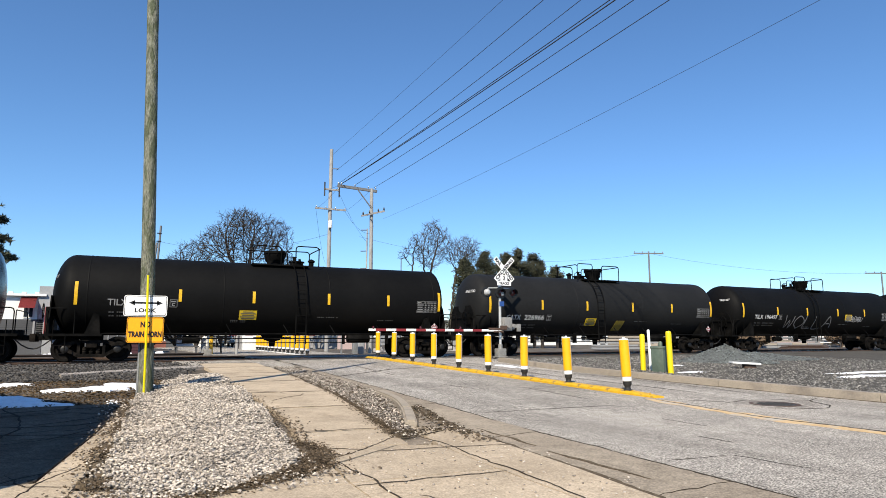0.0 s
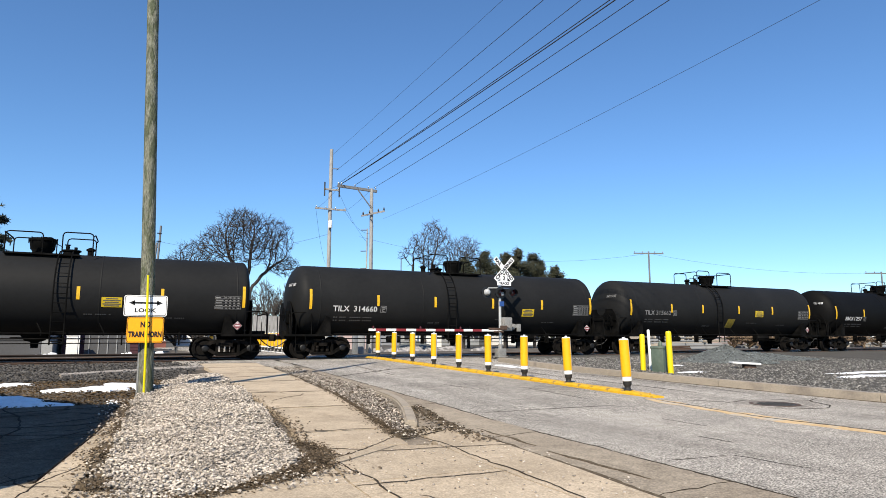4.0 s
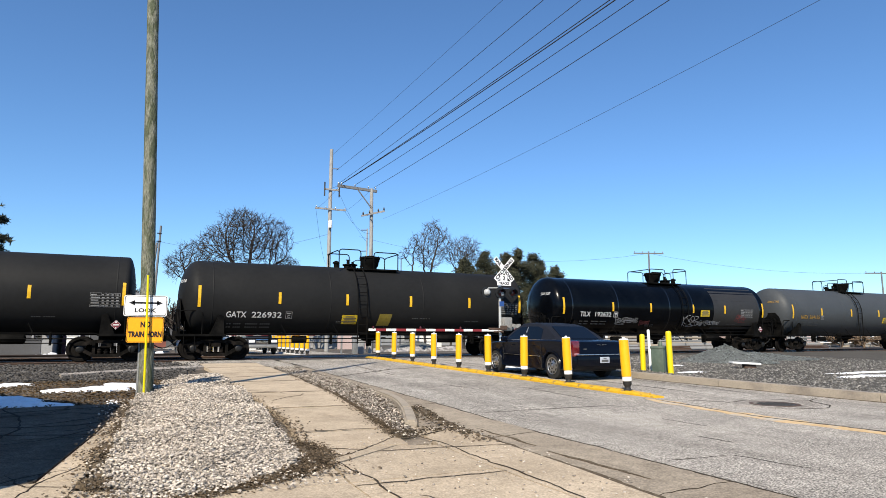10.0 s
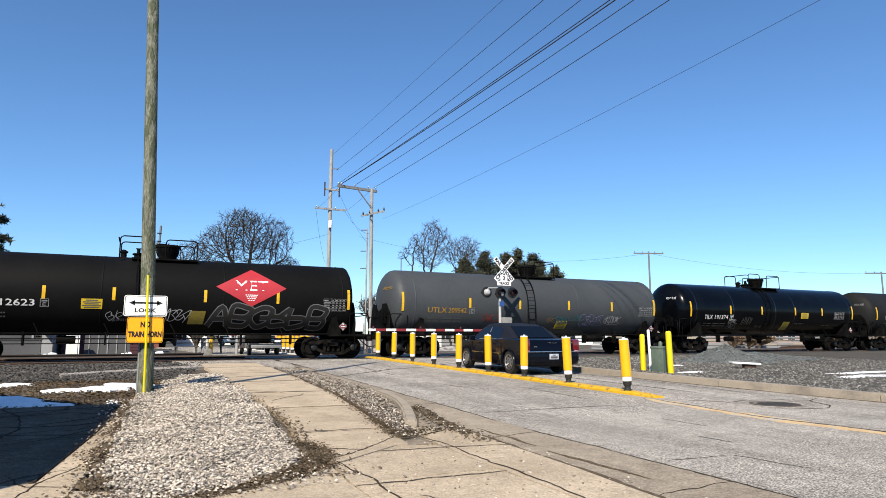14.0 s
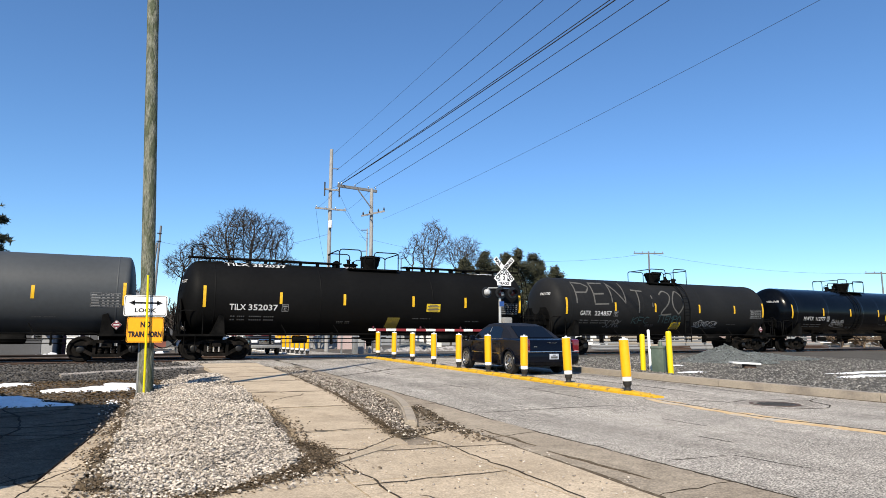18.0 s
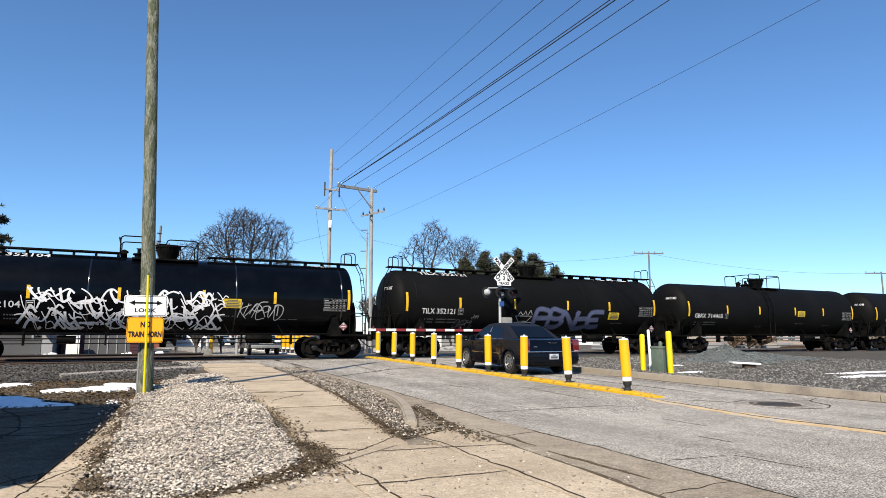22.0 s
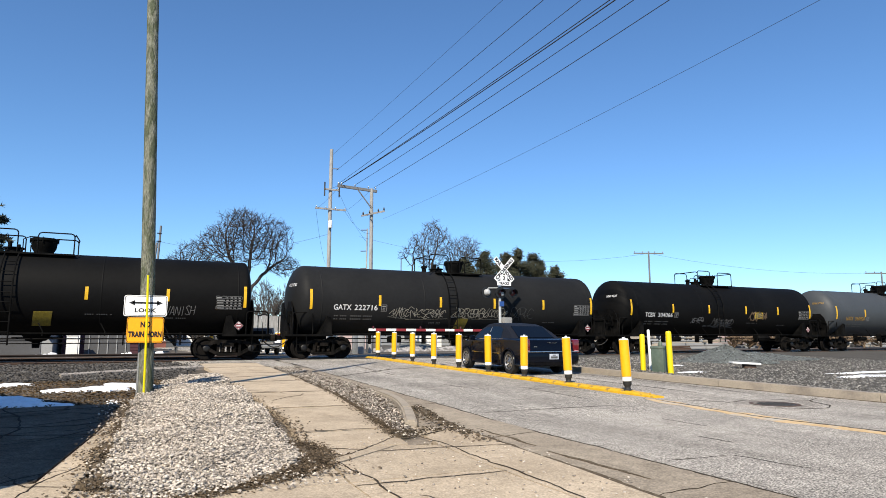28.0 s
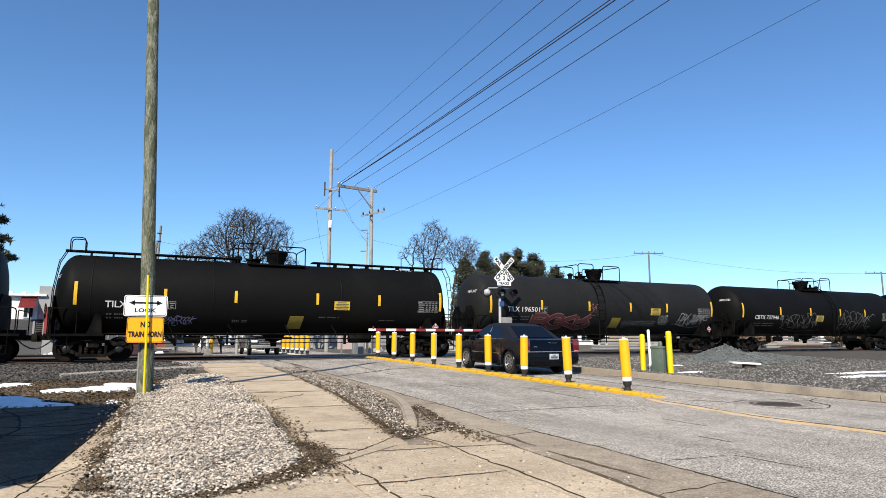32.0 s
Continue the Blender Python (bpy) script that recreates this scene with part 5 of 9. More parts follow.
def wrap_text(name, text, x, z, size, material, width):
    v, f = letters(text, size)
    v = v * np.array((width / v[:, 0].max(), 1.0))
    me = bpy.data.meshes.new(name)
    me.from_pydata([tuple(shell(x + a, z + b, 0.014)) for a, b in v], [], f)
    me.materials.append(material)
    return me, v[:, 0].max()


def end_text(text, material):
    """Small marks on the end of the tank, beside the hand brake."""
    v, f = letters(text, 0.13, 1.0)
    me = bpy.data.meshes.new("end_mark")
    out = []
    for a, b in v:
        y, z = -1.02 + a * 0.62, 3.05 + b
        rr = min(0.995, math.hypot(y, z - TAX) / TR)
        out.append((-(7.47 + 0.7 * math.sqrt(1 - rr * rr)) - 0.02, y, z))
    me.from_pydata(out, [], [tuple(reversed(q)) for q in f])
    me.materials.append(material)
    return me


PLACARD = bmesh.new()
box(PLACARD, (0, 0, 0), (0.25, 0.012, 0.25), Matrix.Rotation(radians(45), 4, "Y"))
PLACARD = to_mesh(PLACARD, "placard", M["stencil_white"], 0)
PLACARD_IN = to_mesh(box(bmesh.new(), (0, -0.008, 0), (0.235, 0.006, 0.235), Matrix.Rotation(radians(45), 4, "Y")), "placard_field", M["placard_red"], 0)
bm = box(bmesh.new(), (0, -0.012, 0), (0.2, 0.005, 0.045))
box(bm, (0, -0.012, 0.1), (0.07, 0.005, 0.06)); box(bm, (0, -0.012, -0.11), (0.04, 0.005, 0.05))
PLACARD_BAR = to_mesh(bm, "placard_bar", M["stencil_white"], 0)

STYLE = {}
for st in ("ladder", "ladder_b", "plain", "plain_b", "walkway"):
    STYLE[st] = thing("tank_car", (0, 300, 0))
    common(STYLE[st], st)
    tagged(part("test_record", table_mesh(*((5.3, 2.05, 1.03, 0.46) if st.startswith("plain") else (6.1, 2.0, 0.98, 0.5))), None, STYLE[st]), kind="stuff")
    for x, z in ((7.0, 1.35),):
        pl = put(part("placard", PLACARD, None, STYLE[st], "red and white diamond hazard placard"), pose(x, -1.44, z))
        part("placard_field", PLACARD_IN, None, pl)
        part("placard_bar", PLACARD_BAR, None, pl)
TANKS = {key: to_mesh(tank_bm(), "tank", M[key], 40) for key in ("tank_gloss", "tank_black", "tank_charcoal", "tank_grey")}
LOOKS = {"tank_gloss": "glossy black", "tank_black": "dull black", "tank_charcoal": "charcoal grey-black", "tank_grey": "faded grey"}
TRAIN, SEAMS, STRIPE = [], {}, {}


def tank_car(k, mark, number, paint, style, ink="stencil_white", panel=(2.5, 2.0), flap=None, spots=(-6.42, 0.72, -5.5, 1.06, 2.0), stripes=(-7.39, -4.4, -1.63, 1.4, 4.2)):
    """Car k of the train; k counts backwards from the car before the camera at the start. spots: start and width of mark and number, and their height."""
    car = copy_thing(STYLE[style], pose(CAR_START - CAR_PITCH * k, TRACK_Y, RAIL_Z))
    car.name = "tank_car"
    tagged(car, LOOKS[paint] + " railway tank car with yellow reflective strips", "tank car", "tank cars of the train")
    part("tank", TANKS[paint], None, car, LOOKS[paint] + " cylindrical tank")
    for x in (-6.9, -3.93, -0.29, 1.45, 6.9) if style[:5] == "plain" else (-6.9, -2.65, 2.55, 6.9) if style == "walkway" else (-6.95, -2.2, 2.1, 6.95):
        part("weld_seam", SEAMS.setdefault((x, paint), to_mesh(lathe(bmesh.new(), [(TR, x - 0.028), (TR + 0.009, x - 0.012), (TR + 0.009, x + 0.012), (TR, x + 0.028)], 56, "X", (0, 0, TAX)), "weld_seam", M["seam_gloss" if paint == "tank_gloss" else paint])), None, car)
    for x in stripes + (7.2,):
        half = 0.42 if abs(x) > 6.5 else 0.235
        me = STRIPE.setdefault((x, half), None) or to_mesh(patch_bm(x - 0.055, x + 0.055, 2.49 - half, 2.49 + half, 0.009, 4), "reflector_strip", M["reflector"], 30)
        STRIPE[x, half] = me
        part("reflector_strip", me, None, car, "yellow reflective strip")
    if mark:
        x0, w0, xn, w, zm = spots
        dz = zm - 2.05
        part("reporting_mark", wrap_text("reporting_mark", mark, x0, zm, 0.235, M[ink], w0)[0], None, car)
        part("car_number", wrap_text("car_number", number, xn, zm, 0.235, M[ink], w)[0], None, car)
        part("end_mark", end_text(mark + " " + number, M[ink]), None, car)
        rows = [(x0 + q, 1.78 + dz - 0.13 * j, w1, 0.05) for j in (0, 1) for q, w1 in ((0.05, 0.2), (0.32, 0.3), (0.78, 0.5), (1.36, 0.42))]
        fine_print(rows, M["stencil_dim"], car)
        bm = bmesh.new()
        bx, z0 = xn + w + 0.16, 2.02 + dz
        for a, b, c, d in ((0, 0, 0.3, 0.02), (0, 0.3, 0.3, 0.02), (0, 0, 0.02, 0.3), (0.28, 0, 0.02, 0.32), (0.05, 0.21, 0.2, 0.05), (0.09, 0.05, 0.03, 0.12), (0.09, 0.05, 0.12, 0.03), (0.09, 0.14, 0.12, 0.03)):
            bm.faces.new([bm.verts.new(shell(bx + p * 0.9, z0 + q * 0.9, 0.013)) for p, q in ((a, b), (a + c, b), (a + c, b + d), (a, b + d))])
        part("stencil_box", bm, M[ink] if paint == "tank_gloss" else M["stencil_grey"], car, smooth=0)
    fine_print([(1.6, 1.72, 0.9, 0.035), (4.3, 1.62, 0.75, 0.03), (-1.9, 1.5, 0.6, 0.03), (-1.9, 1.56, 0.6, 0.03)], M["stencil_dim"], car)
    if panel:
        p = part("notice_panel", patch_bm(panel[0] - 0.34, panel[0] + 0.34, panel[1], panel[1] + 0.36, 0.012, 3), M["panel_yellow"], car, "yellow notice panel with dark print")
        bm = bmesh.new()
        for i, w in enumerate((0.5, 0.6, 0.46, 0.58, 0.4)):
            z = panel[1] + 0.035 + i * 0.064
            bm.faces.new([bm.verts.new(shell(panel[0] + a, z + b, 0.017)) for a, b in ((-w / 2, 0), (w / 2, 0), (w / 2, 0.034), (-w / 2, 0.034))])
        tagged(part("panel_print", bm, M["stencil_dim"], p, smooth=0), kind="stuff")
    if flap:
        part("yellow_flap", patch_bm(flap[0] + 0.1, flap[0] + 0.68, flap[1] + 0.06, flap[1] + 0.56, 0.012, 3, 0.14), M["flap_yellow_shade"], car, "slanted dull yellow panel, darkened for the shade under the tank's curve", 30)
    TRAIN.append((car, k))
    return car
G, B, C, Y = "tank_gloss", "tank_black", "tank_charcoal", "tank_grey"
CARS = {}


def add_car(k, *a, **more):
    CARS[k] = tank_car(k, *a, **more)


add_car(-4, "TILX", "196480", B, "ladder")
add_car(-3, "GATX", "226940", B, "ladder")
add_car(-2, "TILX", "196497", B, "ladder")
add_car(-1, "GATX", "226966", C, "ladder", panel=(-1.3, 1.5), flap=(0.2, 1.2), spots=(-6.42, 0.8, -5.4, 1.15, 1.75))
add_car(0, "TILX", "732155", B, "ladder_b", panel=(-1.24, 1.6), ink="stencil_grey", spots=(-6.28, 0.67, -5.38, 1.05, 2.07), stripes=(-7.31, -3.81, -1.05, 2.04, 4.72))
add_car(1, "TAEX", "2059", G, "plain", flap=(0.62, 1.22), spots=(-6.31, 0.8, -5.31, 0.8, 1.95), panel=(2.6, 2.07), stripes=(-7.28, -4.37, -1.41, 1.66, 4.35))
add_car(2, "BRGX", "1257", B, "ladder", spots=(-6.44, 0.81, -5.51, 0.81, 2.0), panel=(3.59, 2.21), flap=(0.57, 1.2), stripes=(-7.38, -4.48, -1.69, 1.44, 4.21))
add_car(3, "TILX", "315662", C, "ladder", ink="stencil_grey", flap=(-0.15, 1.39), spots=(-6.41, 0.68, -5.6, 1.07, 2.11), panel=(2.59, 2.1), stripes=(-7.36, -4.46, -2.08, 0.85, 3.75))
add_car(4, "TILX", "314660", C, "ladder", panel=(3.4, 1.9))
add_car(5, "GATX", "222855", C, "ladder_b", spots=(-6.42, 0.8, -5.4, 1.15, 2.03))
add_car(6, "GATX", "229031", B, "ladder", panel=None, flap=(0.03, 1.26), spots=(-6.44, 0.87, -5.32, 1.14, 1.75), stripes=(-7.39, -4.6, -1.67, 1.33, 4.06))
add_car(7, "TILX", "192657", G, "plain_b", spots=(-6.36, 0.61, -5.45, 1.14, 1.96), panel=(2.52, 2.05), stripes=(-7.37, -4.2, -1.52, 1.54, 4.14))
add_car(8, "TILX", "191371", G, "plain", flap=(0.41, 1.21), spots=(-6.51, 0.66, -5.52, 1.01, 1.96), panel=(2.5, 2.03), stripes=(-7.38, -4.35, -1.54, 1.51, 4.2))
add_car(9, "NATX", "364125", Y, "ladder", ink="stencil_yellow", panel=(2.27, 1.85), spots=(-6.56, 0.66, -5.75, 0.97, 2.04), stripes=(-7.31, -4.56, -1.52, 1.45, 4.42))
add_car(10, "TILX", "192632", G, "plain_b", panel=(2.41, 2.06), spots=(-6.41, 0.65, -5.45, 1.06, 1.97), stripes=(-7.44, -4.28, -1.66, 1.49, 4.0))
add_car(11, "GATX", "226932", C, "ladder", panel=(-1.32, 1.47), flap=(-0.14, 1.35), spots=(-6.43, 0.78, -5.44, 1.2, 1.69), stripes=(-7.46, -4.36, -1.49, 1.46, 4.43))
add_car(12, "GATX", "224846", C, "ladder", flap=(-0.4, 1.21), panel=None, spots=(-6.6, 0.81, -5.64, 1.12, 2.03), stripes=(-7.35, -4.37, -1.83, 1.4, 4.21))
add_car(13, "TILX", "315721", C, "ladder_b", ink="stencil_grey", panel=(2.92, 2.11), spots=(-6.55, 0.66, -5.6, 0.97, 2.08), stripes=(-7.39, -4.54, -1.47, 1.51, 4.25))
add_car(14, "TILX", "191374", G, "plain", flap=(0.37, 1.28), spots=(-6.27, 0.64, -5.45, 1.07, 1.94), panel=(2.41, 2.05), stripes=(-7.34, -4.18, -1.51, 1.52, 4.1))
add_car(15, "UTLX", "209542", Y, "ladder", ink="stencil_yellow", panel=(1.2, 1.35), spots=(-6.34, 0.96, -5.3, 0.94, 2.02), stripes=(-7.58, -4.18, -1.42, 1.5, 4.26))
add_car(16, "MWTX", "112623", B, "ladder", panel=(-2.49, 1.93), flap=(0.7, 1.35), spots=(-6.88, 0.86, -5.5, 1.24, 2.0), stripes=(-7.39, -4.01, -1.79, 1.4, 4.2))
add_car(17, "SIOX", "31099", G, "walkway", panel=(3.2, 1.95))
add_car(18, "MWTX", "112777", G, "plain", spots=(-6.29, 0.93, -5.13, 0.92, 1.95))
add_car(19, "GATX", "224857", C, "ladder_b", panel=(0.3, 1.35), spots=(-6.43, 0.68, -5.5, 1.11, 2.02), stripes=(-7.28, -4.13, -1.35, 1.95, 4.77))
add_car(20, "TILX", "352037", B, "walkway", spots=(-6.34, 0.63, -5.61, 1.17, 1.98), panel=(2.57, 2.04), flap=(0.24, 1.2), stripes=(-7.29, -4.33, -1.63, 1.57, 4.21))
add_car(21, "CTCX", "736434", Y, "ladder", panel=None, spots=(-6.44, 0.71, -5.6, 1.04, 2.0), stripes=(-7.34, -4.25, -1.53, 1.26, 4.3))
add_car(22, "BRGX", "1230", B, "ladder_b", panel=(3.98, 2.26), spots=(-6.4, 0.84, -5.38, 0.79, 1.98), stripes=(-7.43, -4.14, -1.36, 1.75, 4.54))
add_car(23, "GBRX", "714465", B, "ladder", panel=(2.07, 2.16), spots=(-7.07, 0.88, -6.04, 1.21, 2.0), stripes=(-7.5, -4.46, -1.72, 1.5, 4.2))
add_car(24, "TILX", "352121", B, "walkway", panel=(4.41, 1.82), spots=(-6.65, 0.64, -5.91, 0.94, 1.97), stripes=(-7.39, -4.71, -1.73, 1.42, 4.09))
add_car(25, "TILX", "352104", G, "walkway", panel=(2.41, 2.05), spots=(-6.56, 0.71, -5.78, 1.08, 1.93), stripes=(-7.5, -4.49, -1.63, 1.33, 4.07))
add_car(26, "TILX", "314665", C, "ladder", panel=(2.9, 2.12), spots=(-6.55, 0.74, -5.71, 1.06, 2.11), stripes=(-7.46, -4.51, -1.63, 1.26, 3.93))
add_car(27, "GATX", "228963", B, "ladder", panel=None, flap=(-0.08, 1.29), spots=(-6.42, 0.85, -5.19, 1.25, 1.71), stripes=(-7.46, -4.61, -1.67, 1.3, 4.08))
add_car(28, "UTLX", "208474", Y, "ladder_b", ink="stencil_yellow", panel=None, spots=(-6.47, 0.9, -5.44, 1.06, 2.07), stripes=(-7.42, -4.31, -1.51, 1.49, 4.38))
add_car(29, "NATX", "360920", Y, "ladder", ink="stencil_yellow")
add_car(30, "TCBX", "304066", B, "ladder")
add_car(31, "GATX", "222716", C, "ladder", panel=None, flap=(-0.65, 1.2), spots=(-6.45, 0.79, -5.53, 1.06, 2.06), stripes=(-7.42, -4.37, -1.41, 1.44, 4.24))
add_car(32, "CBTX", "738014", B, "ladder", panel=(-1.9, 1.77), spots=(-6.41, 0.85, -5.45, 1.12, 1.99), flap=(-0.16, 1.25), stripes=(-7.45, -4.16, -1.74, 1.62, 4.35))
add_car(33, "CTCX", "731506", G, "plain_b", spots=(-6.53, 0.87, -5.58, 1.05, 1.98), panel=(2.47, 2.05), stripes=(-7.45, -4.4, -1.55, 1.51, 4.1))
add_car(34, "CBTX", "737946", B, "ladder_b", panel=(-0.43, 1.9), spots=(-6.46, 0.91, -5.45, 1.11, 1.98), stripes=(-7.49, -4.2, -1.37, 1.59, 4.2))
add_car(35, "TILX", "196501", C, "ladder", panel=(2.95, 2.09), flap=(-0.17, 1.35), spots=(-6.47, 0.66, -5.66, 1.04, 2.14), stripes=(-7.41, -4.5, -1.56, 1.19, 3.78))
add_car(36, "TILX", "362507", B, "walkway", panel=(2.56, 2.05), flap=(0.22, 1.2), stripes=(-7.39, -4.4, -1.81, 1.49, 4.24))
add_car(37, "GATX", "224811", C, "ladder")
add_car(38, "TILX", "196533", B, "ladder")
for st in STYLE.values():
    for o in [*st.children_recursive, st]:
        bpy.data.objects.remove(o)
# ---------------------------------------------------------------- spray paint and marks on single cars
STROKES = {"A": "00 26 40|12 32", "B": "00 06 36 45 33 03|33 42 30 00", "C": "45 26 04 02 20 41", "D": "00 06 26 44 42 20 00", "E": "46 06 00 40|03 33", "F": "46 06 00|03 33", "G": "45 26 04 02 20 41 43 23", "H": "00 06|40 46|03 43",
           "I": "20 26", "K": "00 06|46 03 40", "L": "06 00 40", "M": "00 06 23 46 40", "N": "00 06 40 46", "O": "20 02 04 26 44 42 20", "P": "00 06 36 45 44 33 03", "R": "00 06 36 45 33 03|23 40", "S": "45 26 05 14 32 41 20 01",
           "T": "06 46|26 20", "U": "06 01 20 41 46", "V": "06 20 46", "W": "06 10 24 30 46", "X": "06 40|00 46", "Y": "06 23 46|23 20", "Z": "06 46 00 40", "2": "05 26 45 33 00 40", "0": "20 02 04 26 44 42 20", ":": "22 23|24 25", ".": "20 21"}


def smooth_line(pts, k=4):
    return arc(pts, k) if len(pts) > 2 else pts


def ribbon(bm, pts, w, out=0.013):
    """A painted stroke on the tank's flank; pts are (x, height)."""
    fine = []
    for (x1, z1), (x2, z2) in zip(pts, pts[1:]):
        n = max(1, math.ceil(abs(z2 - z1) / 0.12))
        fine += [(x1 + (x2 - x1) * i / n, z1 + (z2 - z1) * i / n) for i in range(n)]
    pts = fine + [pts[-1]]
    L = []
    for i, (x, z) in enumerate(pts):
        a, b = pts[max(i - 1, 0)], pts[min(i + 1, len(pts) - 1)]
        d = math.hypot(b[0] - a[0], b[1] - a[1]) or 1
        nx, nz = -(b[1] - a[1]) / d * w / 2, (b[0] - a[0]) / d * w / 2
        L.append((bm.verts.new(shell(x + nx, z + nz, out)), bm.verts.new(shell(x - nx, z - nz, out))))
    for (a, b), (c, d) in zip(L, L[1:]):
        bm.faces.new((a, b, d, c))


def spray_word(k, word, x, z, w, h, paint, width=0.05, slant=0.1, seed=1, curl=True, part_name="spray_word"):
    """A hand-sprayed word of single strokes."""
    r = random.Random(seed)
    step = w / len(word)
    bm = bmesh.new()
    for i, ch in enumerate(word):
        dz = r.uniform(-0.05, 0.05) * h
        for s in STROKES.get(ch, "").split("|"):
            pts = []
            for q in s.split():
                a, b = int(q[0]) / 4, int(q[1]) / 6
                pts.append((x + step * (i + 0.08 + 0.8 * a) + slant * b * h + r.uniform(-0.03, 0.03) * step, z + dz + b * h + r.uniform(-0.04, 0.04) * h))
            if len(pts) > 1:
                ribbon(bm, smooth_line(pts, 4) if curl else pts, width)
    part(part_name, bm, M[paint], CARS[k], smooth=0)


def scribble(k, x, z, w, h, paint, seed, width=0.035, loops=9):
    """A tag that cannot be read: hooked, crossed and turned strokes crowded into its place and size."""
    r = random.Random(seed)
    bm = bmesh.new()
    width *= 0.72
    keys = "ABCDEGKMNPRSWXZ2"
    n = max(2, int(w / (0.38 * h)))
    cell = w / n
    for c in range(n):
        flip, turn = r.choice((1, -1)), r.uniform(-1.1, 1.1)
        tall = h * r.uniform(0.75, 1.15)
        for s in STROKES[r.choice(keys)].split("|"):
            pts = []
            for q in s.split():
                a, b = (int(q[0]) / 4 - 0.5) * 1.5 * cell, (int(q[1]) / 6 - 0.5) * flip * tall
                a, b = a * math.cos(turn) - b * math.sin(turn) * 0.6, b * math.cos(turn) + a * math.sin(turn) * 0.6
                pts.append((x + cell * (c + 0.5) + a + 0.22 * b + r.uniform(-0.05, 0.05) * cell, z + 0.5 * h + b + r.uniform(-0.06, 0.06) * h))
            if len(pts) > 1:
                ribbon(bm, smooth_line(pts, 4), width * r.uniform(0.75, 1.15))
    if r.random() < 0.5:
        ribbon(bm, smooth_line([(x - 0.05 * w, z + 0.1 * h), (x + 0.4 * w, z - 0.15 * h), (x + 1.08 * w, z - 0.05 * h)], 5), width * 0.55)
    part("spray_tag", bm, M[paint], CARS[k], smooth=0)


def throwup(k, x, z, w, h, fill, edge, seed, n, fat):
    """A filled sprayed piece: crowded fat strokes in one colour, each with a rim of another."""
    r = random.Random(seed)
    cell = w / n
    outer, core = bmesh.new(), bmesh.new()
    for c in range(n):
        flip = r.choice((1, -1))
        tall = h * r.uniform(0.72, 0.88)
        for s in STROKES[r.choice("ABCDEGKNPRSUZ2")].split("|"):
            pts = []
            for q in s.split():
                a, b = (int(q[0]) / 4 - 0.5) * 0.95 * cell, (int(q[1]) / 6 - 0.5) * flip * tall
                pts.append((x + cell * (c + 0.5) + a + 0.18 * b + r.uniform(-0.05, 0.05) * cell, z + 0.5 * h + b + r.uniform(-0.05, 0.05) * h))
            if len(pts) > 1:
                line = smooth_line(pts, 5)
                ribbon(outer, line, fat * 1.4, 0.011)
                ribbon(core, line, fat * 0.98, 0.016)
    part("spray_outline", outer, M[edge], CARS[k], smooth=0)
    part("spray_fill", core, M[fill], CARS[k], smooth=0)


def wild(k, x, z, w, h, paint, seed, n=34):
    """Dense interlocked pale strokes: flowing bands, hooks and spurs with dark gaps between them."""
    r = random.Random(seed)
    bm = bmesh.new()
    for i in range(n):
        cx, cz = x + w * (i + r.random()) / n, z + h * r.choice((0.12, 0.3, 0.5, 0.68, 0.84))
        a = r.uniform(0.18, 0.42)
        rise = h * r.uniform(-0.22, 0.22)
        pts = [(cx - a, cz - rise), (cx - a * 0.3, cz + r.uniform(-0.1, 0.1) * h), (cx + a * 0.4, cz + rise + r.uniform(-0.1, 0.1) * h), (cx + a, cz + rise * 0.5)]
        if i % 3 == 0:
            pts = [(cx - 0.1, cz + 0.3 * h), (cx + r.uniform(-0.15, 0.15), cz + 0.05 * h), (cx + r.uniform(0.0, 0.25), cz - 0.18 * h), (cx + r.uniform(0.1, 0.35), cz - 0.08 * h)]
        pts = [(p, min(z + h, max(z, q))) for p, q in pts]
        ribbon(bm, smooth_line(pts, 5), r.choice((0.03, 0.045, 0.06, 0.085)))
    part("spray_piece", bm, M[paint], CARS[k], "dense pale sprayed lettering", 0)


spray_word(-2, "WOLLA", -3.8, 1.5, 4.7, 0.75, "spray_grey", 0.06, 0.25, 7)
scribble(-2, 2.3, 1.9, 1.6, 0.35, "spray_white", 8)
scribble(6, -7.41, 2.19, 0.95, 0.94, "spray_green", 22, 0.025)
scribble(6, -3.42, 1.79, 0.48, 0.21, "spray_grey", 24, 0.02)
scribble(6, -2.64, 1.78, 1.21, 0.30, "spray_grey", 25, 0.02)
scribble(6, 1.30, 1.75, 0.87, 0.23, "spray_dark", 26, 0.02)
scribble(6, -7.45, 1.68, 0.21, 0.30, "spray_grey", 27, 0.025)
scribble(8, -3.97, 1.58, 0.45, 0.37, "spray_dark", 53, 0.015)
scribble(10, -4.01, 1.61, 0.60, 0.32, "spray_white", 25, 0.03)
scribble(10, -3.39, 1.65, 0.86, 0.29, "spray_white", 125, 0.03)
scribble(10, -2.31, 1.55, 0.63, 0.24, "spray_maroon", 26, 0.03)
scribble(10, 0.86, 1.58, 0.92, 0.52, "spray_white", 27, 0.035)
scribble(10, 1.81, 1.53, 0.52, 0.32, "spray_white", 127, 0.03)
scribble(10, 2.49, 1.60, 1.16, 0.24, "spray_white", 28, 0.025)
scribble(10, 4.97, 1.81, 0.78, 0.36, "spray_maroon", 29, 0.04)
spray_word(12, "G.G.", -4.00, 1.66, 1.35, 0.52, "spray_violet", 0.03, 0.05, 29, True)
scribble(12, -2.62, 1.60, 1.25, 0.56, "spray_violet", 77, 0.028)
for dx in (0.0, 0.13, 0.3):
    spray_word(13, "I", -0.74 + dx, 1.51, 0.12, 0.62, "spray_tan", 0.05, 0.0, 59)
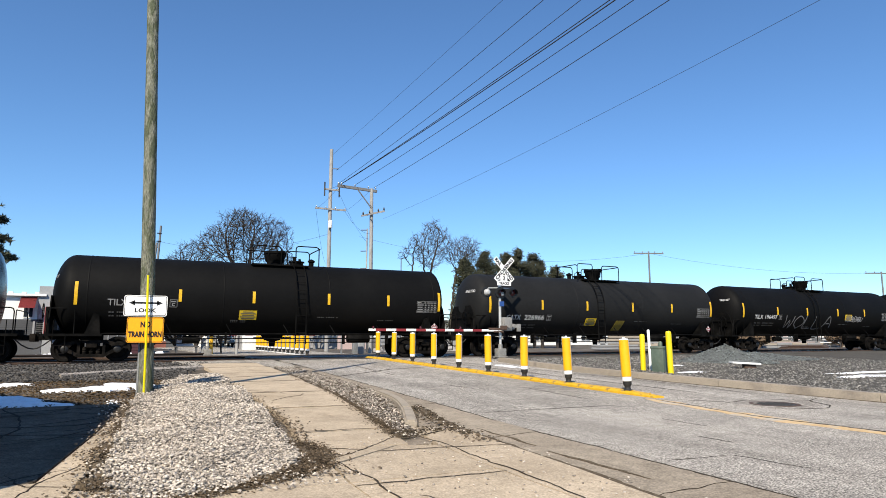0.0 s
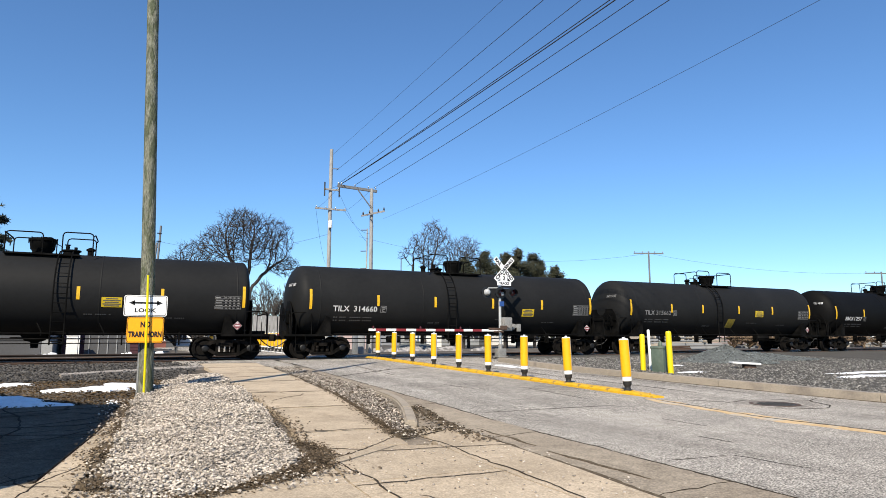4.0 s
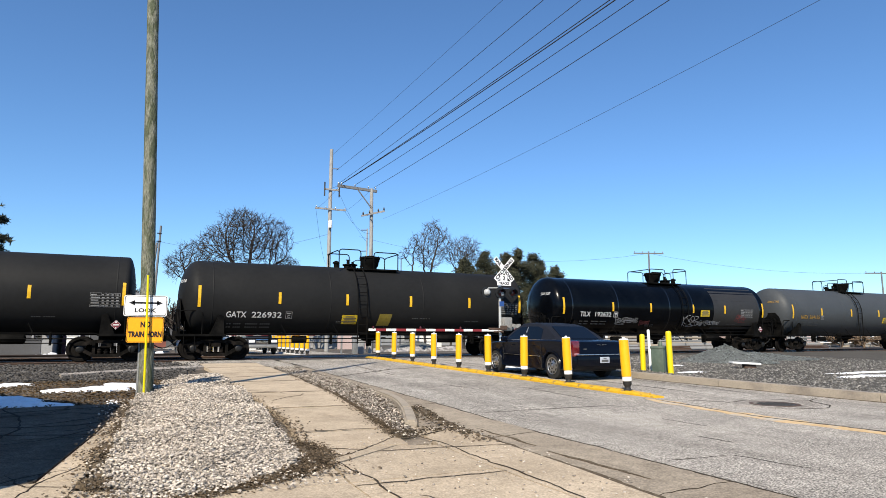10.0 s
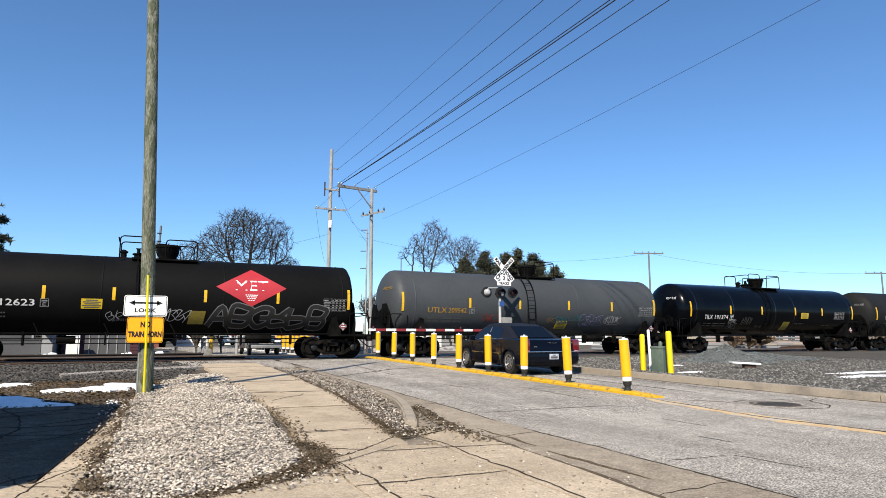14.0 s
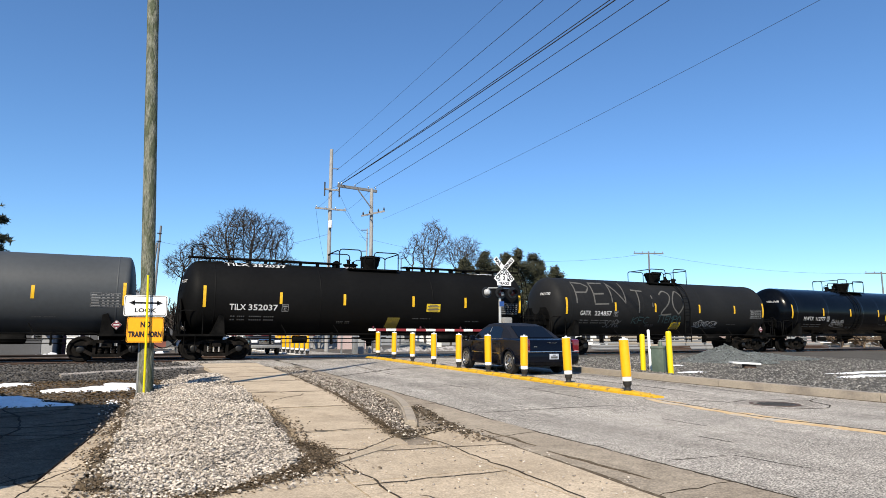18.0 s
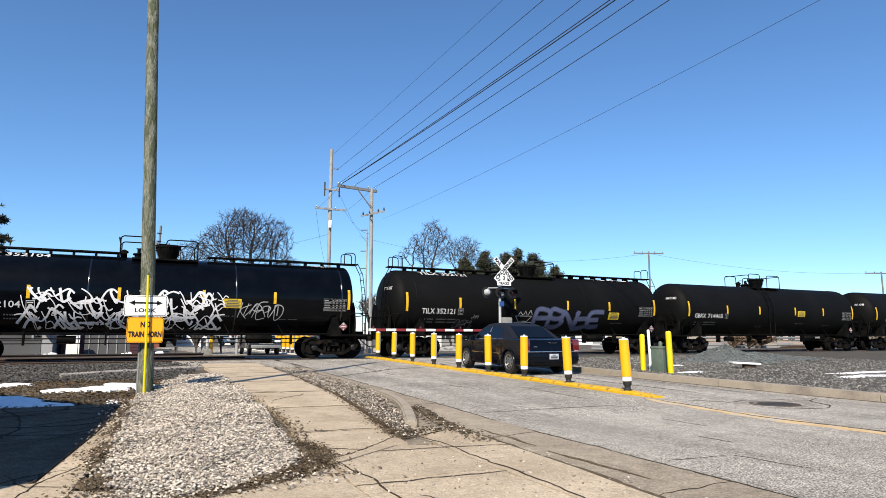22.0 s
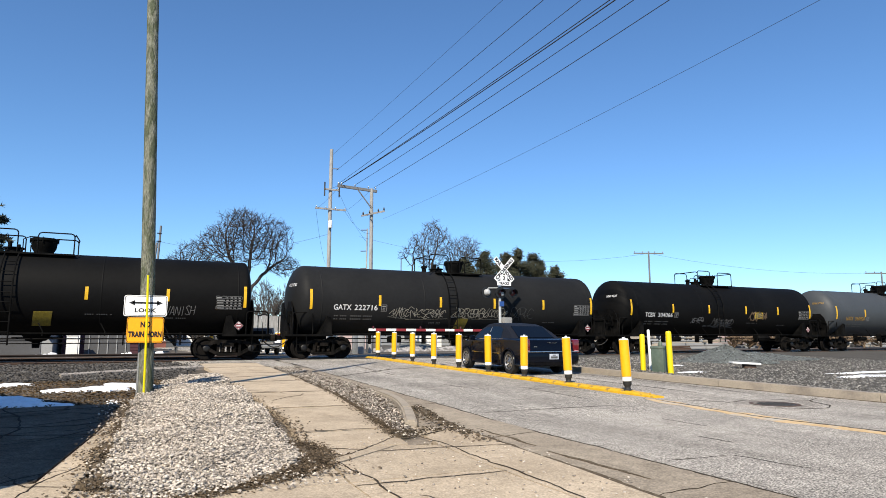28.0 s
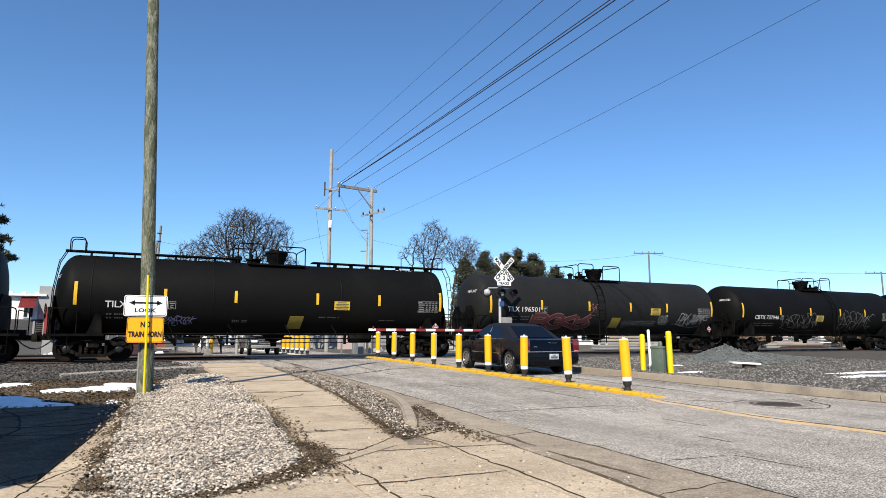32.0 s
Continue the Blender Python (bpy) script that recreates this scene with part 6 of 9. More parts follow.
spray_word(14, "MIMO", -4.27, 1.73, 0.61, 0.21, "spray_white", 0.022, 0.2, 30, True)
scribble(14, -4.22, 1.43, 0.66, 0.27, "spray_grey", 31, 0.02)
spray_word(14, "ATHDY", -3.24, 1.66, 0.91, 0.38, "spray_faint", 0.02, 0.2, 32, True)
spray_word(15, "OWLS", -3.48, 1.66, 1.02, 0.33, "spray_maroon", 0.05, 0.1, 33, True)
spray_word(15, "SOHO", 0.74, 1.62, 0.84, 0.29, "spray_teal", 0.05, 0.1, 34, True)
scribble(15, 0.29, 1.64, 0.42, 0.23, "spray_brown", 37, 0.05)
scribble(15, 1.89, 1.72, 0.43, 0.30, "spray_teal", 38, 0.04)
scribble(15, 2.35, 1.49, 1.37, 0.54, "spray_violet", 35, 0.045)
scribble(15, 3.89, 1.62, 0.96, 0.37, "spray_white", 36, 0.03)
scribble(16, -1.96, 1.49, 0.51, 0.38, "spray_white", 37, 0.025)
scribble(16, -0.45, 1.45, 1.32, 0.59, "spray_white", 38, 0.035)
throwup(16, 1.60, 1.24, 4.67, 0.95, "spray_black", "spray_grey", 39, 6, 0.17)
scribble(18, -3.55, 1.62, 1.29, 0.42, "spray_white", 41, 0.03)
spray_word(19, "PEN", -6.73, 2.67, 3.42, 1.08, "spray_chalk", 0.08, 0.02, 3, False)
spray_word(19, "T:20", -2.95, 2.20, 3.78, 1.24, "spray_chalk", 0.08, 0.02, 13)
spray_word(19, "KFC", -2.94, 1.63, 1.19, 0.35, "spray_dim", 0.05, 0.1, 4, False)
spray_word(19, "TIEMPO", -1.18, 1.68, 1.74, 0.39, "spray_dim", 0.05, 0.1, 5, False)
spray_word(19, "SCARK", -4.79, 1.42, 1.11, 0.37, "spray_grey", 0.028, 0.2, 6, True)
scribble(19, 1.72, 1.48, 1.70, 0.35, "spray_white", 7, 0.03)
scribble(24, -4.85, 1.31, 0.88, 0.41, "spray_grey", 20, 0.025)
scribble(24, -4.02, 1.76, 0.31, 0.18, "spray_grey", 120, 0.025)
throwup(24, -0.49, 1.35, 4.18, 0.94, "spray_lavender", "spray_navy", 19, 5, 0.2)
wild(25, -4.63, 1.22, 6.69, 1.43, "spray_silver", 9, 120)
scribble(25, 2.77, 1.66, 1.59, 0.59, "spray_white", 10, 0.05)
throwup(26, -4.69, 1.16, 3.70, 1.02, "spray_teal", "spray_gold", 11, 5, 0.24)
throwup(26, 0.36, 1.30, 3.98, 0.99, "spray_brown", "spray_rust", 12, 5, 0.22)
scribble(26, 4.32, 1.49, 1.25, 0.85, "spray_teal", 13, 0.06)
scribble(26, -6.37, 1.35, 1.35, 0.46, "spray_blue", 14, 0.04)
scribble(26, -7.71, 1.69, 0.76, 0.30, "spray_grey", 15, 0.03)
scribble(28, 1.96, 1.65, 0.65, 0.53, "spray_white", 54, 0.03)
scribble(28, 2.90, 1.49, 1.80, 0.66, "spray_white", 55, 0.04)
scribble(28, 5.11, 1.68, 0.42, 0.37, "spray_white", 56, 0.025)
scribble(31, -3.82, 1.77, 2.63, 0.41, "spray_tan", 42, 0.028)
scribble(31, -0.71, 1.81, 2.84, 0.41, "spray_tan", 43, 0.028)
scribble(31, 2.43, 1.73, 1.19, 0.59, "spray_dark", 44, 0.03)
spray_word(32, "VANISH", 4.26, 1.75, 1.07, 0.34, "spray_grey", 0.02, 0.15, 45, True)
scribble(33, -3.48, 1.81, 2.96, 0.46, "spray_white", 46, 0.035)
scribble(33, -4.45, 1.75, 0.65, 0.21, "spray_teal", 49, 0.03)
scribble(33, -0.26, 1.51, 0.77, 0.50, "spray_grey", 47, 0.03)
scribble(33, 1.05, 1.52, 0.68, 0.51, "spray_grey", 147, 0.03)
scribble(33, 1.91, 1.65, 1.41, 0.34, "spray_grey", 148, 0.03)
spray_word(33, "TLEE", 3.45, 1.78, 1.44, 0.42, "spray_white", 0.04, 0.1, 48, False)
scribble(34, -3.87, 1.43, 3.57, 0.92, "spray_grey", 50, 0.035)
scribble(34, 1.57, 1.48, 3.45, 1.00, "spray_grey", 51, 0.035)
throwup(35, -4.95, 1.34, 3.5, 0.72, "spray_red", "spray_pink", 23, 4, 0.17)
scribble(35, -1.49, 2.10, 0.49, 0.56, "spray_pink", 18, 0.03)
scribble(35, 0.74, 1.47, 2.29, 0.34, "spray_grey", 17, 0.025)
scribble(35, 3.26, 1.66, 0.64, 0.47, "spray_white", 117, 0.03)
scribble(35, 4.76, 1.56, 1.99, 0.61, "spray_white", 118, 0.03)
bm = bmesh.new()
for pts in ([(-1.15, 1.75), (-0.95, 1.5), (-0.45, 1.5), (-0.2, 1.75), (-1.15, 1.75)], [(-1.3, 1.2), (-1.25, 1.45), (-0.05, 1.45), (0.05, 1.2)], [(-1.0, 1.78), (-0.9, 1.95), (-0.75, 1.8)], [(-0.7, 1.8), (-0.6, 2.0), (-0.5, 1.8)], [(-0.45, 1.78), (-0.3, 2.05), (-0.2, 1.8)]):
    ribbon(bm, [(x - 0.5, z + 0.18) for x, z in pts], 0.03)
part("spray_drawing", bm, M["spray_white"], CARS[24], "white line drawing of a bowl on a table", 0)
bm = bmesh.new()
rows = [[bm.verts.new(shell(3.16 + q * 1.38 * (1 - abs(f)), 2.88 + 0.76 * f, 0.011)) for q in (-1, 0, 1)] for f in np.linspace(-0.995, 0.995, 25)]
for lo, hi in zip(rows, rows[1:]):
    for q in (0, 1):
        bm.faces.new((lo[q], lo[q + 1], hi[q + 1], hi[q]))
dm = part("diamond_sign", bm, M["met_red"], CARS[16], "large red diamond with white letters", 0)
me, w = wrap_text("word", "MET", 2.52, 2.76, 0.4, M["sign_white"], 1.28)
part("word", me, None, dm)
fine_print([(2.91 + 0.04 * i, 2.56 - 0.07 * i, 0.5 - 0.08 * i, 0.035) for i in range(4)], M["sign_white"], dm)
scribble(30, -2.9, 1.7, 0.9, 0.3, "spray_grey", 56); scribble(30, -1.2, 1.5, 1.6, 0.45, "spray_grey", 57); scribble(30, 1.8, 1.9, 1.4, 0.5, "spray_brown", 58, 0.06)
scribble(36, -4.5, 1.4, 1.2, 0.3, "spray_violet", 61); wild(17, -3.6, 1.35, 2.3, 0.95, "spray_grey", 63, 26); scribble(17, -1.1, 1.65, 1.5, 0.4, "spray_grey", 64); wild(17, 0.75, 1.45, 1.0, 0.85, "spray_silver", 65, 11)
part("pale_streak", patch_bm(-1.1, 0.12, 1.35, 3.97, 0.004, 14, -0.06), material("tank_streak", (0.0988, 0.1041, 0.1079), 0.6, vary=0.5, big=1.2, fine=9, bump=0.05, spec=0.2, second=(0.04712, 0.05244, 0.05776), mix=(0.45, 0.62), stretch=(1.6, 1.0, 0.25)), CARS[28], "pale run-off streak beside the ladder", 60)
part("repaint_patch", patch_bm(1.64, 4.47, 1.5, 2.46, 0.006, 8), M["tank_black"], CARS[29], "dark oblong of overpaint", 60)
# pale repaint patch on one glossy car, snow on the long walkways
part("repaint_patch", patch_bm(3.1, 6.9, 1.0, 3.95, 0.004, 14), M["tank_patch"], CARS[10], "dull repainted part of the tank", 60)
for k, xs in ((20, ((-0.9, 0.9), (5.9, 2.6))), (24, ((-1.7, 1.0), (5.2, 3.6))), (25, ((-0.6, 0.5), (6.2, 1.0))), (36, ((5.9, 1.1),))):
    for x, w in xs:
        bm = bmesh.new()
        r = random.Random(int(x * 10) + k)
        rows = []
        for i in range(25):
            f = i / 24
            low = TAX + TR - 0.045 - 0.05 * math.sin(math.pi * f) ** 0.5 * r.uniform(0.3, 1.3)
            rows.append([bm.verts.new(shell(x - w / 2 + w * f, z, 0.012 + 0.012 * math.sin(math.pi * f))) for z in (TAX + TR - 0.005, TAX + TR - 0.03, low)])
        for lo, hi in zip(rows, rows[1:]):
            for j in range(2):
                bm.faces.new((lo[j], lo[j + 1], hi[j + 1], hi[j]))
        part("snow", bm, M["snow"], CARS[k], "thin snow left on top of the tank", 60)
for k, text in ((20, "TILX 352037"), (24, "TILX 352121"), (25, "TILX 352104")):
    part("top_mark", wrap_text("top_mark", text, -6.5, 3.8, 0.15, M["stencil_white"], 2.5)[0], None, CARS[k])
# ---------------------------------------------------------------- utility pole with signs, near the camera
def plate(bm, w, h, r=0.03, t=0.004, n=5):
    """An upright plate with rounded corners, facing -y."""
    out = []
    for cx, cz, a0 in ((w / 2 - r, h / 2 - r, 0), (-w / 2 + r, h / 2 - r, 90), (-w / 2 + r, -h / 2 + r, 180), (w / 2 - r, -h / 2 + r, 270)):
        for k in range(n + 1):
            a = radians(a0 + 90 * k / n)
            out.append((cx + r * math.cos(a), cz + r * math.sin(a)))
    f = [bm.verts.new((x, -t / 2, z)) for x, z in out]
    b = [bm.verts.new((x, t / 2, z)) for x, z in out]
    bm.faces.new(f); bm.faces.new(list(reversed(b)))
    for i in range(len(out)):
        j = (i + 1) % len(out)
        bm.faces.new((f[i], b[i], b[j], f[j]))
    bmesh.ops.recalc_face_normals(bm, faces=bm.faces)
    return bm


def upright(x, y, z):
    """A frame for text that faces -y."""
    return Matrix.Translation((x, y, z)) @ Matrix.Rotation(radians(90), 4, "X")


def wooden_pole(name, base, top, r0, r1, material, label, n=18, seed=1):
    t = thing(name, base, label=label, category="utility pole")
    r = random.Random(seed)
    d = Vector(top) - Vector(base)
    bm = bmesh.new()
    prof = []
    k = 40
    rings = []
    for i in range(k + 1):
        f = i / k
        c = d * f
        rad = r0 + (r1 - r0) * f
        rings.append([bm.verts.new((c.x + rad * (1 + r.uniform(-0.025, 0.025)) * math.cos(a), c.y + rad * (1 + r.uniform(-0.025, 0.025)) * math.sin(a), c.z - (0.4 if i == 0 else 0))) for a in np.linspace(0, math.tau, n, endpoint=False)])
    for a, b in zip(rings, rings[1:]):
        for j in range(n):
            bm.faces.new((a[j], a[(j + 1) % n], b[(j + 1) % n], b[j]))
    bm.faces.new(rings[-1])
    part("shaft", bm, material, t, smooth=60)
    return t


p = wooden_pole("utility_pole", (0.19, 13.55, lift(13.55) + 0.05), (-0.26, 13.55, 11.2), 0.134, 0.098, M["pole_wood"], "weathered greenish round timber pole standing in gravel", seed=3)
part("conduit", tube(bmesh.new(), [(-0.15, -0.03, -0.1), (-0.155, -0.03, 0.9), (-0.165, -0.03, 2.0), (-0.265, -0.03, 4.2), (-0.33, -0.03, 6.3)], 0.026, 8), M["steel"], p, "pale grey conduit up the side of the pole")
look_sign = thing("sign", (0.095, 13.33, 1.81), label="white sign with a double arrow and the word LOOK", category="sign")
part("sign_plate", plate(bmesh.new(), 0.75, 0.395, 0.04), M["sign_white"], look_sign)
part("sign_border", plate(bmesh.new(), 0.725, 0.37, 0.035, 0.006), M["sign_black"], look_sign)
part("sign_face", plate(bmesh.new(), 0.705, 0.35, 0.03, 0.009), M["sign_white"], look_sign)
bm = box(bmesh.new(), (0, -0.006, 0.055), (0.46, 0.003, 0.032))
for s in (-1, 1):
    v = [bm.verts.new((s * a, y, 0.055 + b)) for y in (-0.0045, -0.0075) for a, b in ((0.29, 0), (0.19, 0.05), (0.19, -0.05))]
    for q in ((0, 1, 2), (5, 4, 3), (0, 3, 4, 1), (1, 4, 5, 2), (2, 5, 3, 0)):
        bm.faces.new([v[i] for i in q])
bmesh.ops.recalc_face_normals(bm, faces=bm.faces)
part("arrow", bm, M["sign_black"], look_sign, smooth=0)
part("word", text_mesh("word", "LOOK", 0.08, M["sign_black"], upright(0, -0.007, -0.125), 1, True, 0.03, 0.37), None, look_sign)
horn_sign = thing("sign", (0.11, 13.33, 1.355), label="orange sign with black words NO TRAIN HORN", category="sign")
part("sign_plate", plate(bmesh.new(), 0.635, 0.475, 0.04), M["sign_orange"], horn_sign)
part("sign_border", plate(bmesh.new(), 0.62, 0.46, 0.035, 0.006), M["sign_black"], horn_sign)
part("sign_face", plate(bmesh.new(), 0.6, 0.44, 0.03, 0.009), M["sign_orange"], horn_sign)
part("word", text_mesh("word", "NO", 0.115, M["sign_black"], upright(0, -0.007, 0.045), 1, True, 0.05, 0.175), None, horn_sign)
part("word", text_mesh("word", "TRAIN HORN", 0.115, M["sign_black"], upright(0, -0.007, -0.14), 1, True, 0.055, 0.575), None, horn_sign)
for sg in (look_sign, horn_sign):
    part("bracket", box(bmesh.new(), (-0.02, 0.05, 0), (0.04, 0.1, 0.3)), M["steel"], sg, "", 0)
stake = thing("marker_stake", (0.155, 13.24, lift(13.2) + 0.02), label="thin bright yellow marker stake against the pole", category="marker")
part("stake", tube(bmesh.new(), [(0, 0, -0.05), (-0.02, 0, 1.1), (-0.055, 0.0, 2.28)], 0.021, 8), material("stake_yellow", (0.6992, 0.5928, 0), 0.4, vary=0.05, bump=0.0), stake)

# ---------------------------------------------------------------- island with flexible posts
ISLAND_X = 9.35
isle = thing("traffic_island", label="yellow painted low kerb strip down the middle of the road", category="traffic island", kind="structure")
y = 9.7
i = 0
while y < 27.2:
    L = min(0.98, 27.3 - y)
    c = lift(y + L / 2)
    bm = bmesh.new()
    w0, w1 = 0.17, 0.1
    prof = [(-w0, -0.03), (-w0, 0.035), (-w1, 0.07), (w1, 0.07), (w0, 0.035), (w0, -0.03)]
    a = [bm.verts.new((x * (1 if i else 0.75), 0.0, z * (1 if i else 0.45))) for x, z in prof]
    b = [bm.verts.new((x, L - 0.012, z)) for x, z in prof]
    for k in range(6):
        bm.faces.new((a[k], a[(k + 1) % 6], b[(k + 1) % 6], b[k]))
    bm.faces.new(a); bm.faces.new(b)
    for dy in (0.2, 0.7):
        rod(bm, (-0.05, dy, 0.06), (-0.05, dy, 0.078), 0.02, n=6)
    bmesh.ops.recalc_face_normals(bm, faces=bm.faces)
    put(part("kerb_piece", bm, M["yellow_paint"], isle, smooth=20), pose(ISLAND_X + rng.uniform(-0.01, 0.01), y, c, math.degrees(math.atan(0.0167)) if 8 < y < 26 else 0, 0, rng.uniform(-0.4, 0.4)))
    y += 0.985
    i += 1
YEL = to_mesh(lathe(bmesh.new(), [(0.098, 0.29), (0.1, 0.3), (0.103, 0.7), (0.1, 1.06)], 20), "sleeve", M["post_white"])
WHT = to_mesh(lathe(bmesh.new(), [(0.0, 0.19), (0.085, 0.195), (0.098, 0.21), (0.098, 0.3)], 20), "collar", M["post_white"])
bm = lathe(bmesh.new(), [(0.1, 1.06), (0.092, 1.085), (0.03, 1.09), (0.028, 1.11), (0.0, 1.12)], 20)
TOP = to_mesh(bm, "cap", M["post_white"])
bm = lathe(bmesh.new(), [(0.1, 0.0), (0.1, 0.02), (0.07, 0.035), (0.06, 0.06), (0.065, 0.1), (0.088, 0.13), (0.09, 0.2), (0, 0.2)], 16)
FOOT = to_mesh(bm, "rubber_foot", M["rubber"])
bm = bmesh.new()
for mid in (-90, 90):
    rows = [[bm.verts.new((q * math.cos(radians(mid + a)), q * math.sin(radians(mid + a)), z)) for a in range(-68, 69, 4)] for q, z in ((0.101, 0.295), (0.1065, 0.3), (0.1075, 0.7), (0.1055, 1.055), (0.1, 1.06))]
    for a, b in zip(rows, rows[1:]):
        for k in range(len(a) - 1):
            bm.faces.new((a[k], a[k + 1], b[k + 1], b[k]))
SHEET = to_mesh(bm, "reflective_sheet", M["post_yellow"])


def flex_post(x, y, z, tx, ty, scale=1.0):
    t = thing("delineator_post", (x, y, z), label="yellow flexible traffic post with white collar and black rubber foot", category="traffic post", group="posts on the traffic island")
    t.matrix_basis = pose(x, y, z, tx, ty, -40 + rng.uniform(-6, 6)) @ Matrix.Diagonal((scale, scale, scale, 1))
    for nm, me in (("sleeve", YEL), ("collar", WHT), ("cap", TOP), ("rubber_foot", FOOT), ("reflective_sheet", SHEET)):
        part(nm, me, None, t)
    return t


for i, y in enumerate([10.58, 12.62, 14.56, 16.5, 18.42, 20.34, 22.27, 24.2, 26.1]):
    flex_post(ISLAND_X, y, lift(y) + 0.06, 0.6 * math.sin(5 * i), (-2.6, -2.2, 0.3, -0.4, 0.6, 0.2, 0.1, 0.8, 0.2)[i])
for i in range(15):
    y = 38.8 + 1.4 * i
    flex_post(ISLAND_X, y, lift(y) + 0.04, 0, 0.5 * math.sin(3 * i), 1.3)
tagged(part("traffic_island", strip(bmesh.new(), [(ISLAND_X - 0.2, 38.4), (ISLAND_X - 0.2, 56)], [(ISLAND_X + 0.2, 38.4), (ISLAND_X + 0.2, 56)], 0.05, 0.08), M["wall_white"], smooth=0), "pale kerb strip under the posts beyond the tracks", "traffic island", kind="structure")

# ---------------------------------------------------------------- crossing signal with gate
sig = thing("crossing_signal", (14.8, 25.0, lift(25)), label="railroad crossing signal with crossbuck, red lamps and lowered gate arm", category="crossing signal")
part("mast", rod(bmesh.new(), (0, 0, 0), (0, 0, 3.75), 0.062, n=16), M["silver"], sig, "silver painted steel mast")
bm = box(bmesh.new(), (0, 0, 0.25), (0.42, 0.36, 0.36), bevel=0.03)
box(bm, (0, 0, 0.04), (0.5, 0.5, 0.08), bevel=0.01); rod(bm, (0, 0, 0.4), (0, 0, 0.62), 0.1, n=14)
part("junction_base", bm, M["gate_grey"], sig)
for k, (word, ang, yy0) in enumerate((("RAIL     ROAD", -47, -0.10), ("CROSSING", 47, -0.125))):
    blade = put(part("crossbuck_blade", plate(bmesh.new(), 1.38, 0.225, 0.012, 0.01), M["sign_white"], sig, "white board with black letters"), pose(0.18, yy0, 4.02, 0, -ang, 0))
    part("word", text_mesh("word", word, 0.175, M["sign_black"], upright(0, -0.008, -0.085), 1, True, 0.05, 1.3 if k == 0 else 1.27), None, blade)
pl = put(part("track_plate", plate(bmesh.new(), 0.36, 0.3, 0.01, 0.01), M["sign_white"], sig), pose(0.14, -0.15, 3.6))
part("word", text_mesh("word", "2", 0.2, M["sign_black"], upright(0, -0.009, -0.09), 1.0, True), None, pl)
pl = put(part("track_plate", plate(bmesh.new(), 0.74, 0.2, 0.01, 0.01), M["sign_white"], sig), pose(0.14, -0.16, 3.37))
part("word", text_mesh("word", "TRACKS", 0.12, M["sign_black"], upright(0, -0.009, -0.06), 0.92, True), None, pl)
bm = tube(bmesh.new(), [(-0.66, 0, 3.02), (-0.6, 0, 3.14), (-0.2, 0, 3.16), (0.6, 0, 3.16), (0.68, 0, 3.1)], 0.028, 8)
rod(bm, (0, 0, 3.05), (0, 0, 3.22), 0.09, n=12)
part("lamp_arm", bm, M["silver"], sig)
for x, z, back in ((-0.02, 2.95, False), (0.62, 2.96, False), (-0.66, 2.95, True), (0.06, 2.9, True)):
    s = 1 if back else -1
    y0 = 0.05 if back else -0.1
    lamp = put(part("lamp_housing", lathe(bmesh.new(), [(0.0, 0.2), (0.08, 0.19), (0.14, 0.12), (0.155, 0.0), (0.0, 0.0)], 20, "Y"), M["silver"] if back else M["sign_black"], sig, "round signal lamp"), pose(x, y0, z, 0, 0, 180 if back else 0))
    part("background_disc", lathe(bmesh.new(), [(0.15, 0.02), (0.255, 0.02), (0.255, 0.008), (0.15, 0.0)], 28, "Y"), M["sign_black"], lamp)
    part("lens", lathe(bmesh.new(), [(0.15, -0.01), (0.13, -0.025), (0.07, -0.04), (0.0, -0.045)], 24, "Y"), M["lamp_red"], lamp, "unlit dark red lens")
    bm = bmesh.new()
    n = 14
    r0 = [bm.verts.new((0.165 * math.cos(a), 0.0, 0.165 * math.sin(a))) for a in np.linspace(-0.4, math.pi + 0.4, n)]
    r1 = [bm.verts.new((0.165 * math.cos(a), -0.26 + 0.05 * abs(math.cos(a)), 0.165 * math.sin(a) - 0.02)) for a in np.linspace(-0.2, math.pi + 0.2, n)]
    for k in range(n - 1):
        bm.faces.new((r0[k], r0[k + 1], r1[k + 1], r1[k]))
    bmesh.ops.solidify(bm, geom=bm.faces[:], thickness=0.004)
    part("hood", bm, M["sign_black"], lamp)
bell = part("bell", lathe(bmesh.new(), [(0.0, 0.1), (0.1, 0.08), (0.13, 0.0), (0.12, 0.0), (0, 0.04)], 18), M["silver"], sig)
put(bell, pose(0, 0.0, 3.78))
part("emergency_plate", box(bmesh.new(), (0.05, -0.08, 2.44), (0.24, 0.01, 0.22)), M["blue"], sig, "small blue notice plate", 0)
bm = box(bmesh.new(), (0.28, 0.0, 1.52), (0.5, 0.42, 0.62), bevel=0.05)
box(bm, (0.28, -0.23, 1.52), (0.4, 0.04, 0.5), bevel=0.01); rod(bm, (0.28, -0.3, 1.4), (0.28, 0.35, 1.4), 0.07, n=12)
part("gate_motor", bm, M["gate_grey"], sig, "grey gate mechanism housing")
bm = box(bmesh.new(), (0.66, -0.3, 1.42), (0.42, 0.04, 0.16), Matrix.Rotation(radians(14), 4, "Y"), bevel=0.01)
box(bm, (0.8, -0.3, 1.36), (0.2, 0.09, 0.34), bevel=0.02); box(bm, (0.74, 0.3, 1.4), (0.4, 0.05, 0.22), bevel=0.02)
part("counterweight", bm, M["gate_grey"], sig)
bm = box(bmesh.new(), (-0.3, -0.25, 1.3), (0.9, 0.05, 0.1), bevel=0.01)
box(bm, (-0.25, -0.3, 1.18), (0.5, 0.03, 0.06)); box(bm, (0.0, -0.3, 1.36), (0.34, 0.05, 0.18))
part("arm_bracket", bm, M["rust"], sig)
